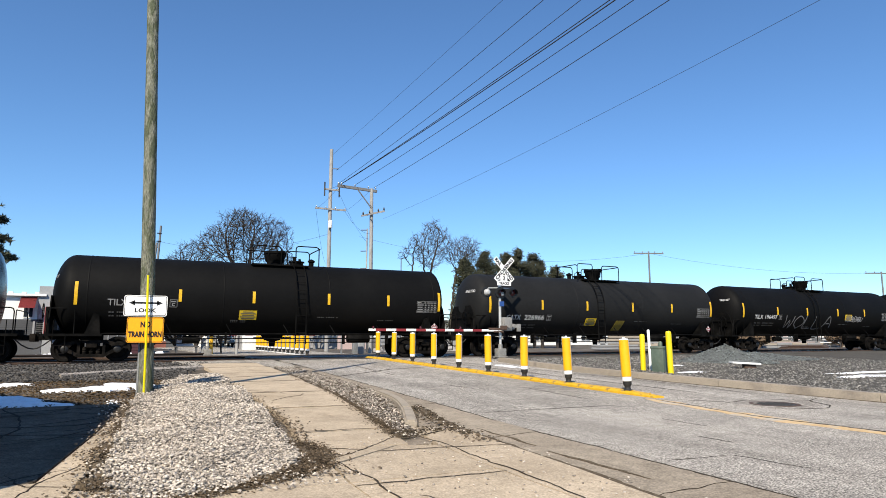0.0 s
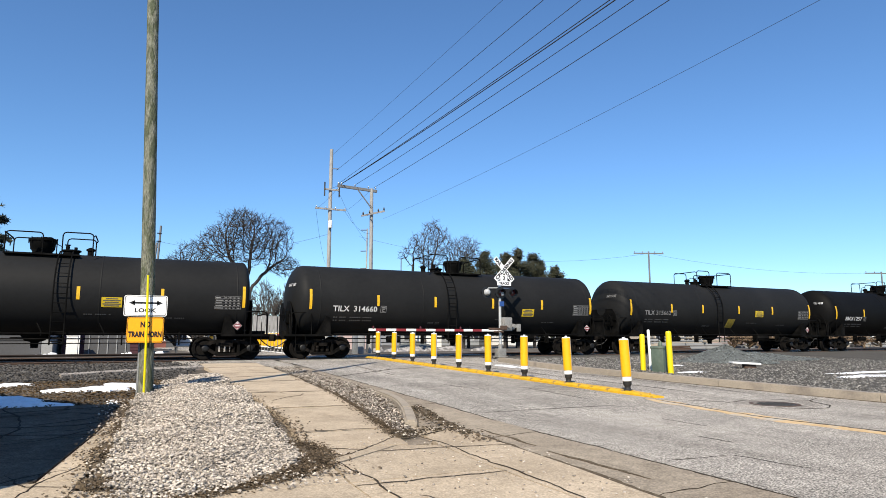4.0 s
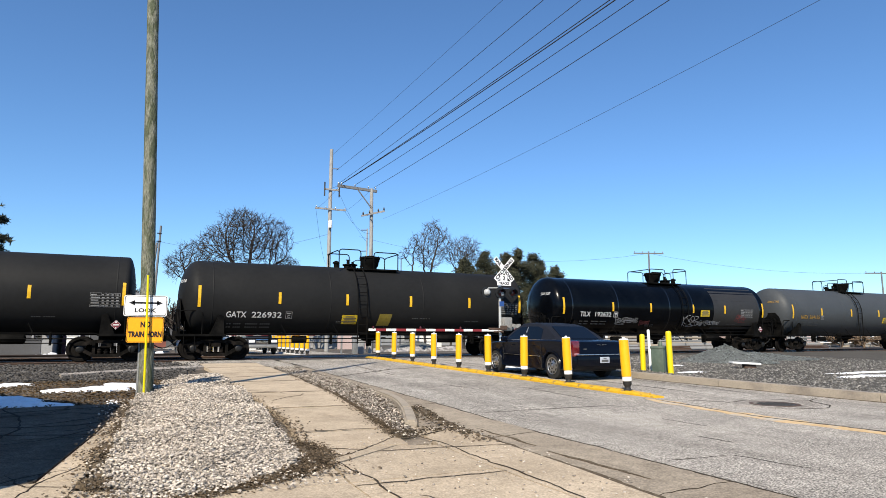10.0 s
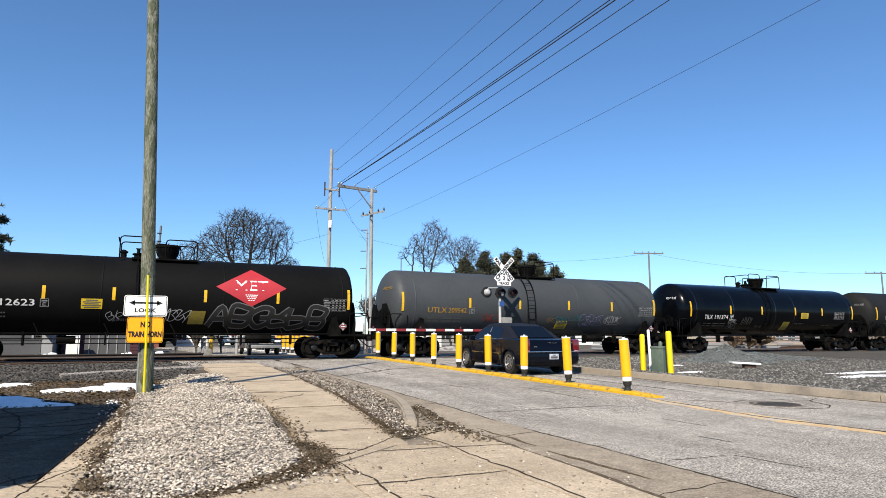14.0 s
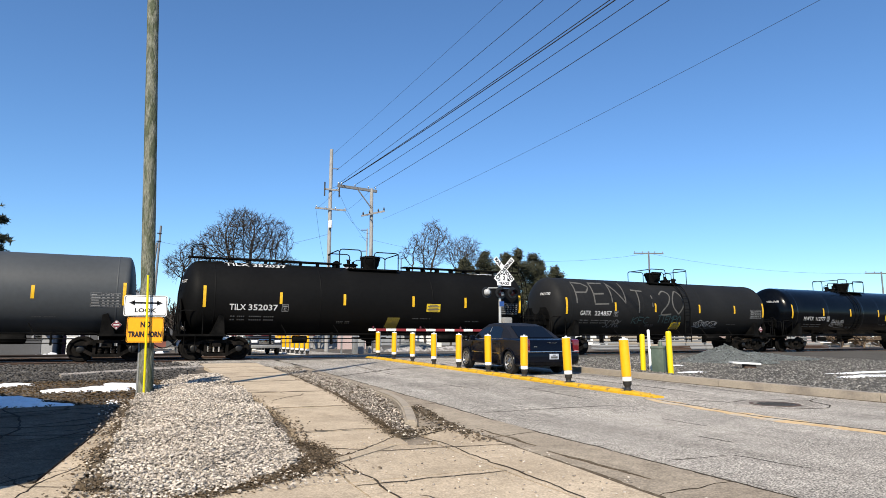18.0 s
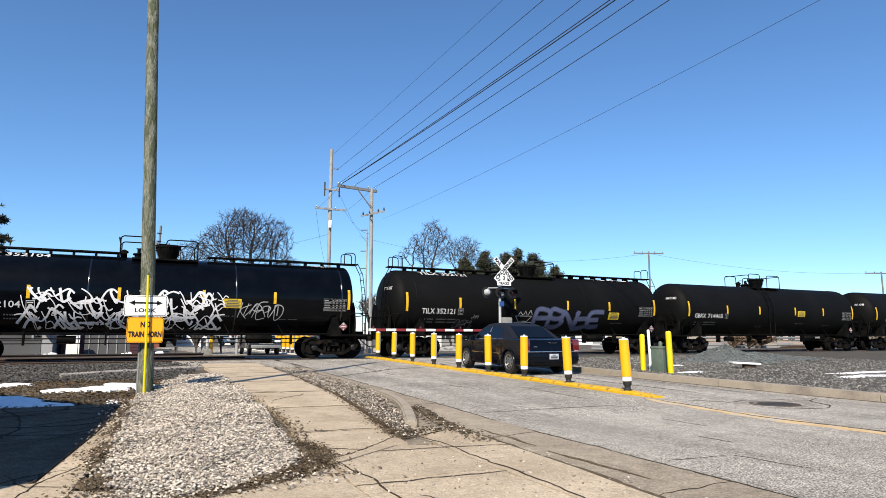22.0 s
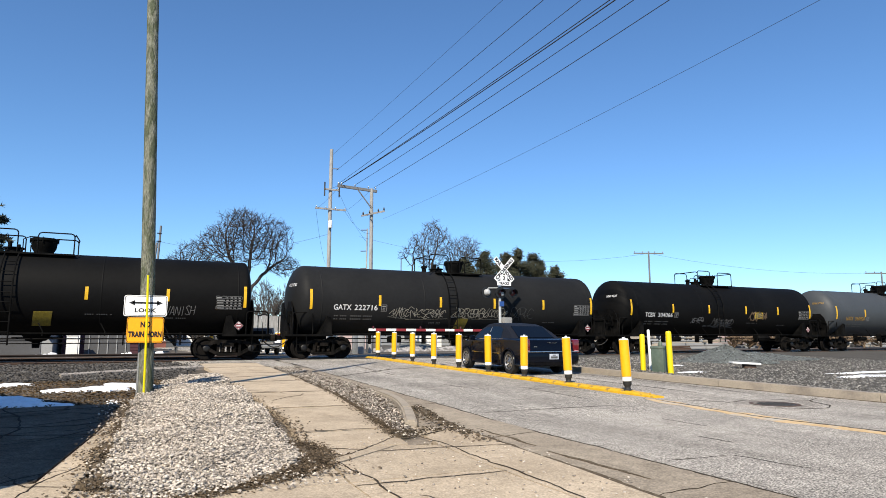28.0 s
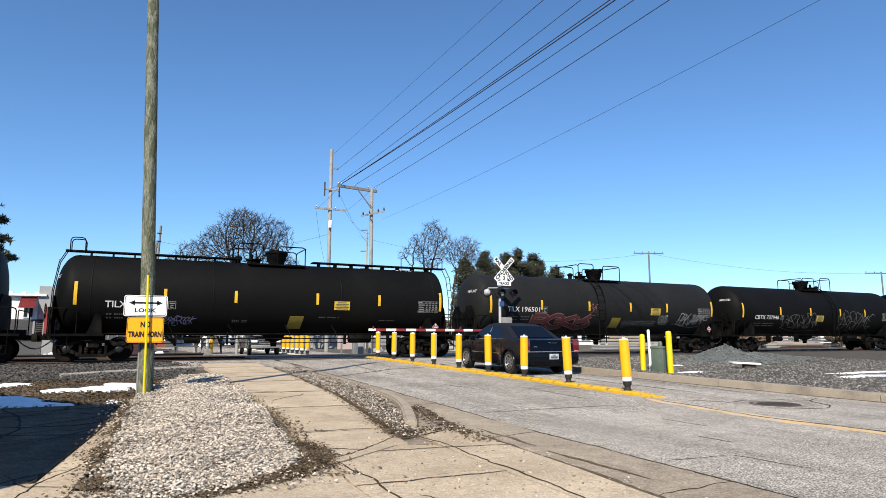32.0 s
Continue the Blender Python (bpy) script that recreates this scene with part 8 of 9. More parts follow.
def pine_tree(at, height, width, seed):
    """A ragged pine: upswept limbs that each carry clumps of needles, with sky between them."""
    r = random.Random(seed)
    t = thing("conifer", at, label="dark green pine with a ragged clumpy crown", category="tree")
    part("trunk", rod(bmesh.new(), (0, 0, -0.2), (0.1, 0, height * 0.96), height * 0.02, 0.03, n=8), M["bark"], t)
    limbs, clumps = bmesh.new(), []
    z = height * 0.16
    while z < height * 0.97:
        f = (z - height * 0.16) / (height * 0.84)
        reach = width * (0.5 + 0.75 * (1 - f) ** 0.8) * (1 if f < 0.8 else (1 - f) / 0.2 * 0.7 + 0.3)
        for k in range(3):
            a, w = r.uniform(0, 6.28), reach * r.uniform(0.5, 1.15)
            end = Vector((w * math.cos(a), w * math.sin(a), z + w * r.uniform(0.25, 0.6)))
            tube(limbs, [(0, 0, z), (end.x * 0.5, end.y * 0.5, z + 0.1 * w), end], 0.03, 4, 0.012)
            for q in (1.0, r.uniform(0.45, 0.75)):
                clumps.append((Vector((end.x * q, end.y * q, z + (end.z - z) * q * q)), r.uniform(0.3, 0.55) * (1.1 - 0.4 * f)))
        z += height * r.uniform(0.035, 0.06)
    clumps.append((Vector((0.1, 0, height * 0.98)), 0.22))
    part("limbs", limbs, M["bark"], t)
    V, F = [], []
    for c, size in clumps:
        for _ in range(64):
            p = c + Vector((r.gauss(0, size * 0.5), r.gauss(0, size * 0.5), r.gauss(0, size * 0.55)))
            for k in range(5):
                d = Vector((r.gauss(0, 1), r.gauss(0, 1), r.gauss(0.6, 0.7))).normalized() * r.uniform(0.12, 0.26)
                o = d.orthogonal().normalized() * 0.035
                i = len(V)
                V += [tuple(p + o), tuple(p - o), tuple(p + d)]
                F.append((i, i + 1, i + 2))
    me = bpy.data.meshes.new("needles")
    me.from_pydata(V, [], F)
    me.materials.append(M["needles"])
    part("crown", me, None, t, "dark green needles in uneven tufts")


for i, (x, y, h, w) in enumerate([(30.2, 58.4, 9.3, 1.25), (31.4, 59.6, 9.0, 1.1), (32.5, 57.8, 10.0, 1.3), (33.4, 59.5, 9.0, 1.1), (35.4, 58.6, 10.2, 1.3), (36.4, 57.6, 10.6, 1.35), (37.3, 59.4, 9.8, 1.2), (38.6, 58.0, 10.1, 1.25), (39.9, 58.4, 9.5, 1.2), (41.3, 57.6, 8.9, 1.2), (42.4, 58.6, 8.2, 1.1), (34.4, 57.2, 8.6, 1.2), (40.6, 59.5, 8.6, 1.2)]):
    pine_tree((x, y, 0.1), h, w, 90 + i)
conifer((-8.8, 45, 0.1), 10.2, 2.35, 120, "tall dark spruce with drooping limbs", 0.2, 0.1, 3200, True)

# ---------------------------------------------------------------- buildings beyond the tracks
mat("old_steel", (0.018, 0.012, 0.011), 0.9, vary=0.4, big=2, fine=20, bump=0.3)


def wall_box(t, name, c, s, m, label=""):
    return part(name, box(bmesh.new(), c, s), m, t, label, 0)


def opening(t, x, z, w, h, y, frame="wall_white", mull=1):
    wd = part("window", box(bmesh.new(), (x, y, z), (w, 0.06, h)), M[frame], t, "", 0)
    for k in range(mull + 1):
        part("pane", box(bmesh.new(), (x - w / 2 + (k + 0.5) * w / (mull + 1), y - 0.035, z), (w / (mull + 1) - 0.08, 0.02, h - 0.1)), M["window_dark"], wd, "", 0)
    return wd


hs = thing("shop_building", (0, 42, 0.1), label="low white flat-roofed building with a red window awning", category="building")
wall_box(hs, "wall", (-10.4, 3, 1.7), (11.0, 6, 3.4), M["wall_white"])
wall_box(hs, "lower_wall", (-10.4, -0.02, 1.05), (11.05, 0.12, 2.1), M["wall_grey"], "grey lower siding")
for k in range(18):
    part("siding_board", box(bmesh.new(), (-10.4, -0.09, 0.1 + 0.115 * k), (11.06, 0.02, 0.1)), M["wall_grey"], hs, "", 0)
wall_box(hs, "parapet", (-4.75, 2.6, 2.0), (0.85, 5.4, 3.95), M["wall_pale"])
wall_box(hs, "roof_edge", (-10.4, 2.9, 3.46), (11.2, 6.3, 0.12), M["wall_white"])
for k in range(4):
    wall_box(hs, "roof_box", (-7.4 + 0.65 * k, 1.5, 3.6), (0.22, 0.3, 0.22), M["wall_white"])
opening(hs, -5.62, 2.5, 0.5, 0.62, -0.03)
bm = bmesh.new()
for k in range(6):
    f0, f1 = k / 6, (k + 1) / 6
    a = [(-6.02, -0.75 * f0 - 0.03, 3.35 - 0.62 * f0), (-5.25, -0.75 * f0 - 0.03, 3.35 - 0.62 * f0), (-5.25, -0.75 * f1 - 0.03, 3.33 - 0.62 * f1), (-6.02, -0.75 * f1 - 0.03, 3.33 - 0.62 * f1)]
    bm.faces.new([bm.verts.new(p) for p in a])
bmesh.ops.solidify(bm, geom=bm.faces[:], thickness=0.03)
part("awning", bm, M["awning_red"], hs, "striped red metal awning", 0)
part("red_panel", box(bmesh.new(), (-4.62, -0.3, 2.05), (0.3, 0.5, 1.5)), M["awning_red"], hs, "", 0)
part("door", box(bmesh.new(), (-5.3, -0.1, 1.0), (0.1, 0.1, 2.0)), M["wall_pale"], hs, "", 0)

mb = thing("maroon_building", (0, 44, 0.1), label="maroon clad building with a pale stripe and a grey roof", category="building")
wall_box(mb, "wall", (-2.0, 2.5, 1.65), (4.1, 5, 3.3), M["wall_maroon"])
wall_box(mb, "stripe", (-2.0, -0.02, 1.75), (4.12, 0.06, 0.1), M["wall_white"], "pale stripe")
bm = bmesh.new()
v = [bm.verts.new(p) for p in ((-4.3, -0.3, 3.25), (0.3, -0.3, 3.25), (0.3, 2.5, 4.0), (-2.9, 2.5, 4.25), (-4.3, 5.3, 3.25), (0.3, 5.3, 3.25))]
for q in ((0, 1, 2, 3), (3, 2, 5, 4), (0, 3, 4), (1, 5, 2), (0, 4, 5, 1)):
    bm.faces.new([v[i] for i in q])
part("roof", bm, M["roof_grey"], mb, "grey shingle roof", 0)
opening(mb, -3.0, 2.6, 0.7, 0.8, -0.03, "wall_maroon")
opening(mb, -1.2, 2.6, 0.7, 0.8, -0.03, "wall_maroon")
for k in range(8):
    part("cladding_board", box(bmesh.new(), (-2.0, -0.03, 0.2 + 0.19 * k), (4.1, 0.03, 0.17)), M["wall_maroon"], mb, "", 0)
bb = thing("block_house", (-2.5, 50, 0.1), label="plain pale grey block-walled building behind the maroon one", category="building")
wall_box(bb, "wall", (0.1, 3, 2.3), (2.0, 6, 4.6), M["wall_pale"])
wall_box(bb, "coping", (0.1, 3, 4.66), (2.1, 6.1, 0.1), M["wall_white"])
fl = thing("flagpole", (-3.0, 41.6, lift(41.6)), label="thin white flagpole with a striped flag", category="flagpole")
part("pole", rod(bmesh.new(), (0, 0, 0), (0, 0, 4.3), 0.035, n=8), M["post_white"], fl)
bm = bmesh.new()
part("flag", box(bmesh.new(), (0.08, 0, 3.3), (0.14, 0.02, 0.95)), M["sign_red"], fl, "", 0)
part("flag_stripe", box(bmesh.new(), (0.08, -0.014, 3.3), (0.05, 0.012, 0.95)), M["sign_white"], fl, "", 0)
# low walls and yard clutter seen below the cars
for nm, x0, x1, y, z, m, lab in (("garden_wall", -3.5, -2.95, 40, 1.25, "wall_white", "white painted block pier"), ("shed", -2.7, -0.4, 41, 1.5, "wall_grey", "grey shed wall with pale battens"), ("low_wall", -9.0, -4.6, 39.5, 1.0, "wall_grey", "long dark grey low wall"),
                                 ("low_wall", 17.4, 20.3, 60, 1.35, "wall_pink", "pale pink rendered low wall"), ("low_wall", 26.0, 29.4, 62, 1.5, "wall_white", "white low wall"), ("low_wall", -6, 3.2, 36.6, 0.2, "old_steel", "rusty steel edge beside the far track")):
    t = thing(nm, ((x0 + x1) / 2, y, lift(y) - 0.05), label=lab, category="wall")
    w = x1 - x0
    part("wall", box(bmesh.new(), (0, 0.1, z / 2), (w, 0.2, z), bevel=0.01), M[m], t, smooth=0)
    part("coping", box(bmesh.new(), (0, 0.1, z + 0.03), (w + 0.06, 0.28, 0.06), bevel=0.01), M[m], t, smooth=0)
    if nm == "shed":
        for k in range(5):
            part("panel_batten", box(bmesh.new(), (-w / 2 + (k + 0.5) * w / 5, -0.02, z / 2), (0.05, 0.04, z)), M["wall_pale"], t, smooth=0)
for i, (x, y, a) in enumerate([(-4.3, 38.6, 0.95), (-0.55, 39.0, 0.45), (1.15, 41.0, 0.45)]):
    heap("snow_heap", (x, y, lift(y) - 0.03), a, a * 0.6, 0.36, M["snow"], "ploughed heap of old snow", 40 + i, lumpy=True)
OLD_SNOW = material("old_snow", (0.3192, 0.304, 0.2964), 0.9, vary=0.3, big=2.5, fine=9, bump=0.8, second=(0.1216, 0.114, 0.1064), mix=(0.45, 0.6))
for i, (x, y, a) in enumerate([(19.3, 49.5, 0.9), (21.0, 50.2, 1.2), (22.6, 49.4, 0.8), (24.6, 50.5, 1.5), (27.4, 49.8, 1.0), (17.6, 49.0, 0.5)]):
    heap("snow_heap", (x, y, lift(y) - 0.03), a, a * 0.6, 0.42 if i % 2 else 0.3, OLD_SNOW, "ploughed heap of grey old snow and rubble", 140 + i, lumpy=True)
heap("rubble_heap", (23.8, 56.5, 0.08), 2.9, 1.6, 0.8, M["pile"], "low heap of grey rubble beyond the tracks", 61)


def block_building(x0, x1, y, h, m, label, roof="roof_grey", wins=3, depth=8, name="far_building"):
    t = thing(name, ((x0 + x1) / 2, y, lift(y)), label=label, category="building")
    w = x1 - x0
    wall_box(t, "wall", (0, depth / 2, h / 2), (w, depth, h), M[m])
    wall_box(t, "roof", (0, depth / 2, h + 0.1), (w + 0.3, depth + 0.3, 0.2), M[roof])
    for k in range(wins):
        opening(t, -w / 2 + (k + 0.5) * w / wins, h * 0.48, w / wins * 0.62, h * 0.5, -0.02)
    part("door", box(bmesh.new(), (w * 0.44, -0.02, 1.0), (0.9, 0.06, 2.0)), M["wall_grey"], t, "", 0)
    return t


block_building(0.2, 3.4, 76, 3.0, "brick_red", "low red brick building with shop windows", wins=2)
block_building(3.8, 8.5, 80, 3.2, "wall_white", "white shop with large windows", wins=3)
block_building(8.9, 13.2, 96, 3.0, "wall_white", "low white building far down the road", wins=3)
block_building(31, 44, 78, 3.2, "wall_pale", "pale low industrial shed", wins=5)
block_building(46, 62, 74, 2.6, "wall_white", "long white low building", wins=6)
block_building(66, 80, 72, 2.2, "wall_tan", "low tan building by the railway", wins=5)
block_building(84, 101, 68, 2.4, "wall_pink", "long pale pink low building", wins=6)
block_building(104, 126, 72, 2.4, "wall_white", "long white low building", wins=6)
for i, (x, y, z) in enumerate([(47.2, 44.5, 1.2), (54.6, 44.2, 1.1), (62.0, 44.6, 1.2), (69.6, 44.2, 1.1), (77.2, 44.6, 1.2), (40.2, 45.5, 1.0)]):
    t = thing("sleeper_stack", (x, y, lift(y)), label="stack of pale concrete sleepers beside the far track", category="stack")
    for k in range(4):
        for j in range(3):
            part("sleeper", box(bmesh.new(), (-2.3 + 2.3 * j + 0.12 * math.sin(5 * k + j + i), 0.1 * math.sin(3 * k), z * (k + 0.5) / 4), (2.1 + 0.1 * math.sin(k + 2 * j), 1.2, z / 4 - 0.09), bevel=0.02), M["wall_pale" if (i + j + k) % 4 else "wall_tan"], t, smooth=0)
for i, (x, y, w, z, m) in enumerate([(40, 40, 4.0, 0.4, "rust"), (57, 40, 6.0, 0.35, "rust")]):
    t = thing("stacked_material", (x, y, lift(y)), label="stack of " + ("rusty rails" if m == "rust" else "pale slabs") + " beside the far track", category="stack")
    for k in range(3):
        part("layer", box(bmesh.new(), (0.1 * k, 0.05 * k, z * (k + 0.5) / 3), (w - 0.3 * k, 1.0, z / 3 - 0.02), bevel=0.02), M[m], t, smooth=0)
# fence of grey boards behind the shrubs
fence = thing("board_fence", (10, 64, lift(64)), label="weathered grey board fence behind bare shrubs", category="fence")
bd = to_mesh(box(bmesh.new(), (0, 0, 1.6), (0.38, 0.04, 3.2)), "board", M["far_wood"], 0)
for k in range(26):
    put(part("board", bd, None, fence), pose(-1.0 + 0.4 * k, 0, 0.05 * math.sin(k * 2.7)))
for k in range(3):
    part("fence_rail", box(bmesh.new(), (4.0, 0.05, 0.6 + k), (10.4, 0.06, 0.1)), M["far_wood"], fence, "", 0)
# posts, pedestals and the yellow bollard beyond the crossing
t = thing("bollard", (4.45, 46.0, lift(46)), label="yellow bollard beyond the tracks", category="bollard")
part("pipe", lathe(bmesh.new(), [(0.17, -0.1), (0.17, 1.1), (0.1, 1.22), (0, 1.25)], 14), M["post_yellow"], t)
for i, (x, y, h, w, m) in enumerate([(12.9, 40.5, 1.25, 0.35, "steel"), (13.6, 41.5, 1.3, 0.4, "wall_pale"), (14.6, 44, 1.2, 0.25, "steel"), (4.0, 46, 1.0, 0.3, "wall_pale"), (15.8, 46, 1.2, 0.5, "wall_grey"), (11.9, 40.2, 1.3, 0.12, "steel"), (8.9, 58, 1.5, 1.3, "wall_white")]):
    t = thing("pedestal", (x, y, lift(y)), label="grey equipment pedestal beyond the tracks" if w < 1 else "white equipment hut beyond the tracks", category="cabinet")
    part("body", box(bmesh.new(), (0, 0, h / 2), (w, w * 0.7, h), bevel=0.03), M[m], t, smooth=30)
    part("lid", box(bmesh.new(), (0, 0, h + 0.02), (w + 0.04, w * 0.7 + 0.04, 0.06), bevel=0.01), M[m], t, smooth=30)
t = thing("bench", (2.9, 45.2, lift(45)), label="dark low bench beside the far road", category="bench")
part("seat", box(bmesh.new(), (0, 0, 0.5), (1.5, 0.4, 0.08)), M["wall_grey"], t, "", 0)
for s in (-0.6, 0.6):
    part("leg", box(bmesh.new(), (s, 0, 0.23), (0.1, 0.35, 0.46)), M["wall_grey"], t, "", 0)

# the house behind the camera whose shade falls on the yard
shade = thing("house", label="plain house behind the viewer that shades the yard", category="building")
bm = bmesh.new()
foot = [(-3.19, 8.6), (-5.63, 12.3), (-17, 18.4), (-17, 2.98), (-3.81, 2.98)]
v = [[bm.verts.new((x, y, z)) for x, y in foot] for z in (-0.1, 4.0)]
bm.faces.new(v[0]); bm.faces.new(v[1])
for i in range(5):
    bm.faces.new((v[0][i], v[0][(i + 1) % 5], v[1][(i + 1) % 5], v[1][i]))
bmesh.ops.recalc_face_normals(bm, faces=bm.faces)
part("wall", bm, M["wall_tan"], shade, "", 0)
# ---------------------------------------------------------------- road vehicles
def outline_body(bm, outline, layers):
    """A body from a side outline (y, z): layers are (x, shrink_y, shrink_z, drop) from one flank to the other."""
    cy = sum(p[0] for p in outline) / len(outline)
    cz = 0.62
    rows = []
    for x, fy, fz in layers:
        rows.append([bm.verts.new((x, cy + (y - cy) * fy, cz + (z - cz) * fz)) for y, z in outline])
    n = len(outline)
    for a, b in zip(rows, rows[1:]):
        for i in range(n):
            j = (i + 1) % n
            bm.faces.new((a[i], a[j], b[j], b[i]))
    for row in (rows[0], rows[-1]):
        es = [bm.edges.get((row[i], row[(i + 1) % n])) for i in range(n)]
        bmesh.ops.triangle_fill(bm, use_beauty=True, edges=es)
    bmesh.ops.recalc_face_normals(bm, faces=bm.faces)
    return bm


def arch_points(c, r, z0, n=11, first=0, last=180):
    return [(c + r * math.cos(radians(a)), z0 + r * math.sin(radians(a))) for a in np.linspace(first, last, n)]


def quad(bm, pts, out, thick=0.012):
    """A thin sheet over given corners, pushed out along its normal."""
    p = [Vector(q) for q in pts]
    nrm = (p[1] - p[0]).cross(p[2] - p[0]).normalized()
    a = [bm.verts.new(q + nrm * out) for q in p]
    b = [bm.verts.new(q + nrm * (out - thick)) for q in p]
    bm.faces.new(a); bm.faces.new(list(reversed(b)))
    for i in range(len(p)):
        j = (i + 1) % len(p)
        bm.faces.new((a[i], b[i], b[j], a[j]))
    bmesh.ops.recalc_face_normals(bm, faces=bm.faces)
    return bm


def car_wheel(t, x, y, r, rim, name="wheel"):
    s = -1 if x < 0 else 1
    w = put(part(name, lathe(bmesh.new(), [(0.60 * r, -0.1), (0.86 * r, -0.11), (0.97 * r, -0.09), (r, -0.05), (r, 0.05), (0.97 * r, 0.09), (0.86 * r, 0.11), (0.60 * r, 0.1)], 32, "Y"), M["tyre"], t, "black tyre on a polished rim"), pose(x, y, r, 0, 0, 90 if s > 0 else -90))
    bm = lathe(bmesh.new(), [(0.66 * r, -0.1), (0.65 * r, -0.116), (0.6 * r, -0.112), (0.57 * r, -0.085), (0.42 * r, -0.09), (0.22 * r, -0.115)], 36, "Y")
    part("rim", bm, M[rim], w, "bright rim with round openings")
    for k in range(9):
        a = math.tau * k / 9
        part("rim_opening", lathe(bmesh.new(), [(0.0, -0.098), (0.1 * r, -0.098), (0.11 * r, -0.08)], 10, "Y", (0.5 * r * math.cos(a), 0, 0.5 * r * math.sin(a))), M["tyre"], w)
    part("hub_cap", lathe(bmesh.new(), [(0.17 * r, -0.07), (0.17 * r, -0.115), (0.12 * r, -0.13), (0, -0.132)], 16, "Y"), M[rim], w)
    return w


def sedan():
    """A long dark blue saloon with a cloth-covered roof; it drives towards +y."""
    t = thing("sedan", (11.36, 0, 0), label="dark navy four-door sedan with black vinyl roof and chrome wheels", category="car")
    zr = 0.345
    out = [(-2.40, 0.30), (-2.47, 0.42), (-2.47, 0.60), (-2.42, 0.70), (-2.40, 0.78), (-2.385, 0.93), (-2.33, 1.0), (-2.2, 1.02), (-1.7, 1.05), (-1.2, 1.045), (-0.4, 1.02), (0.5, 0.985), (1.05, 0.965), (1.6, 0.93), (2.05, 0.88), (2.28, 0.82), (2.36, 0.7), (2.40, 0.52), (2.38, 0.34), (2.25, 0.24)]
    out += [(1.92, 0.22)] + arch_points(1.475, 0.415, 0.30, 11, -8, 188) + [(1.02, 0.21), (-1.0, 0.21)] + arch_points(-1.475, 0.415, 0.30, 11, -8, 188) + [(-1.95, 0.25), (-2.2, 0.27)]
    lay = [(-0.925, 0.955, 0.80), (-0.94, 0.975, 0.9), (-0.915, 0.99, 0.965), (-0.84, 1.0, 1.0), (-0.4, 1.012, 1.012), (0.4, 1.012, 1.012), (0.84, 1.0, 1.0), (0.915, 0.99, 0.965), (0.94, 0.975, 0.9), (0.925, 0.955, 0.80)]
    out = [(y if y < 1.9 else 1.9 + (y - 1.9) * 0.62, z) for y, z in out]
    part("body", outline_body(bmesh.new(), out, lay), M["car_paint"], t, "glossy navy blue body", 50)
    part("underbody", box(bmesh.new(), (0, 0, 0.42), (1.5, 4.3, 0.38), bevel=0.05), M["tyre"], t)
    # cabin
    bm = bmesh.new()
    cab = [(-1.62, 1.02), (-1.25, 1.25), (-0.95, 1.40), (-0.55, 1.475), (0.0, 1.5), (0.32, 1.475), (0.62, 1.345), (1.12, 0.955)]
    rows = []
    for x in (-0.86, -0.8, -0.5, 0.5, 0.8, 0.86):
        row = []
        for y, z in cab:
            f = (z - 0.96) / 0.5
            k = 1 - 0.24 * f
            row.append(bm.verts.new((x * k, y, z - (0.028 * f if abs(x) > 0.84 else 0) + (0.012 * f if abs(x) < 0.6 else 0))))
        rows.append(row)
    for a, b in zip(rows, rows[1:]):
        for i in range(len(cab) - 1):
            bm.faces.new((a[i], a[i + 1], b[i + 1], b[i]))
    for row in (rows[0], rows[-1]):
        bm.faces.new(row)
    bmesh.ops.recalc_face_normals(bm, faces=bm.faces)
    part("roof", bm, M["vinyl_top"], t, "matt black vinyl-covered roof", 40)

    def side(s, y, z):
        return (s * 0.86 * (1 - 0.24 * (z - 0.96) / 0.5), y, z)
    for s in (-1, 1):
        for nm, pts in (("front_side_window", [(0.92, 1.015), (0.02, 1.03), (0.02, 1.395), (0.30, 1.38), (0.56, 1.27)]), ("rear_side_window", [(-0.06, 1.03), (-0.86, 1.045), (-0.80, 1.33), (-0.52, 1.40), (-0.06, 1.40)])):
            q = [side(s, y, z) for y, z in pts]
            part(nm, quad(bmesh.new(), q if s > 0 else list(reversed(q)), 0.012 if s > 0 else 0.012), M["car_glass"], t, "dark tinted glass", 0)
        q = [side(s, y, z) for y, z in ((0.06, 1.02), (-0.06, 1.02), (-0.1, 1.39), (-0.01, 1.385))]
        part("door_pillar", quad(bmesh.new(), q if s > 0 else list(reversed(q)), 0.018), M["steel"], t, "", 0)
        for y in (-0.52, 0.46):
            part("door_trim", box(bmesh.new(), (s * 0.945, y, 0.585), (0.016, 0.93, 0.016)), M["chrome"], t, "thin chrome strip", 0)
        part("belt_trim", tube(bmesh.new(), [(s * 0.868, 1.0, 0.985), (s * 0.874, 0.2, 1.012), (s * 0.874, -0.9, 1.03), (s * 0.86, -1.6, 1.045)], 0.008, 5), M["chrome"], t, "thin chrome strip below the windows")
        for y in (-0.62, 0.42):
            part("door_handle", box(bmesh.new(), (s * 0.925, y, 0.86), (0.03, 0.17, 0.025), bevel=0.006), M["car_paint"], t)
        for y in (0.95, -0.03, -1.0):
            part("door_gap", box(bmesh.new(), (s * 0.934, y, 0.66), (0.012, 0.006, 0.5)), M["tyre"], t, "", 0)
        bm = box(bmesh.new(), (s * 1.0, 0.80, 1.02), (0.2, 0.1, 0.14), bevel=0.03)
        part("mirror", bm, M["car_paint"], t)
        lamp = part("tail_lamp", box(bmesh.new(), (s * 0.842, -2.35, 0.83), (0.21, 0.19, 0.41), bevel=0.045), M["tail_red"], t, "tall wrap-around red tail lamp")
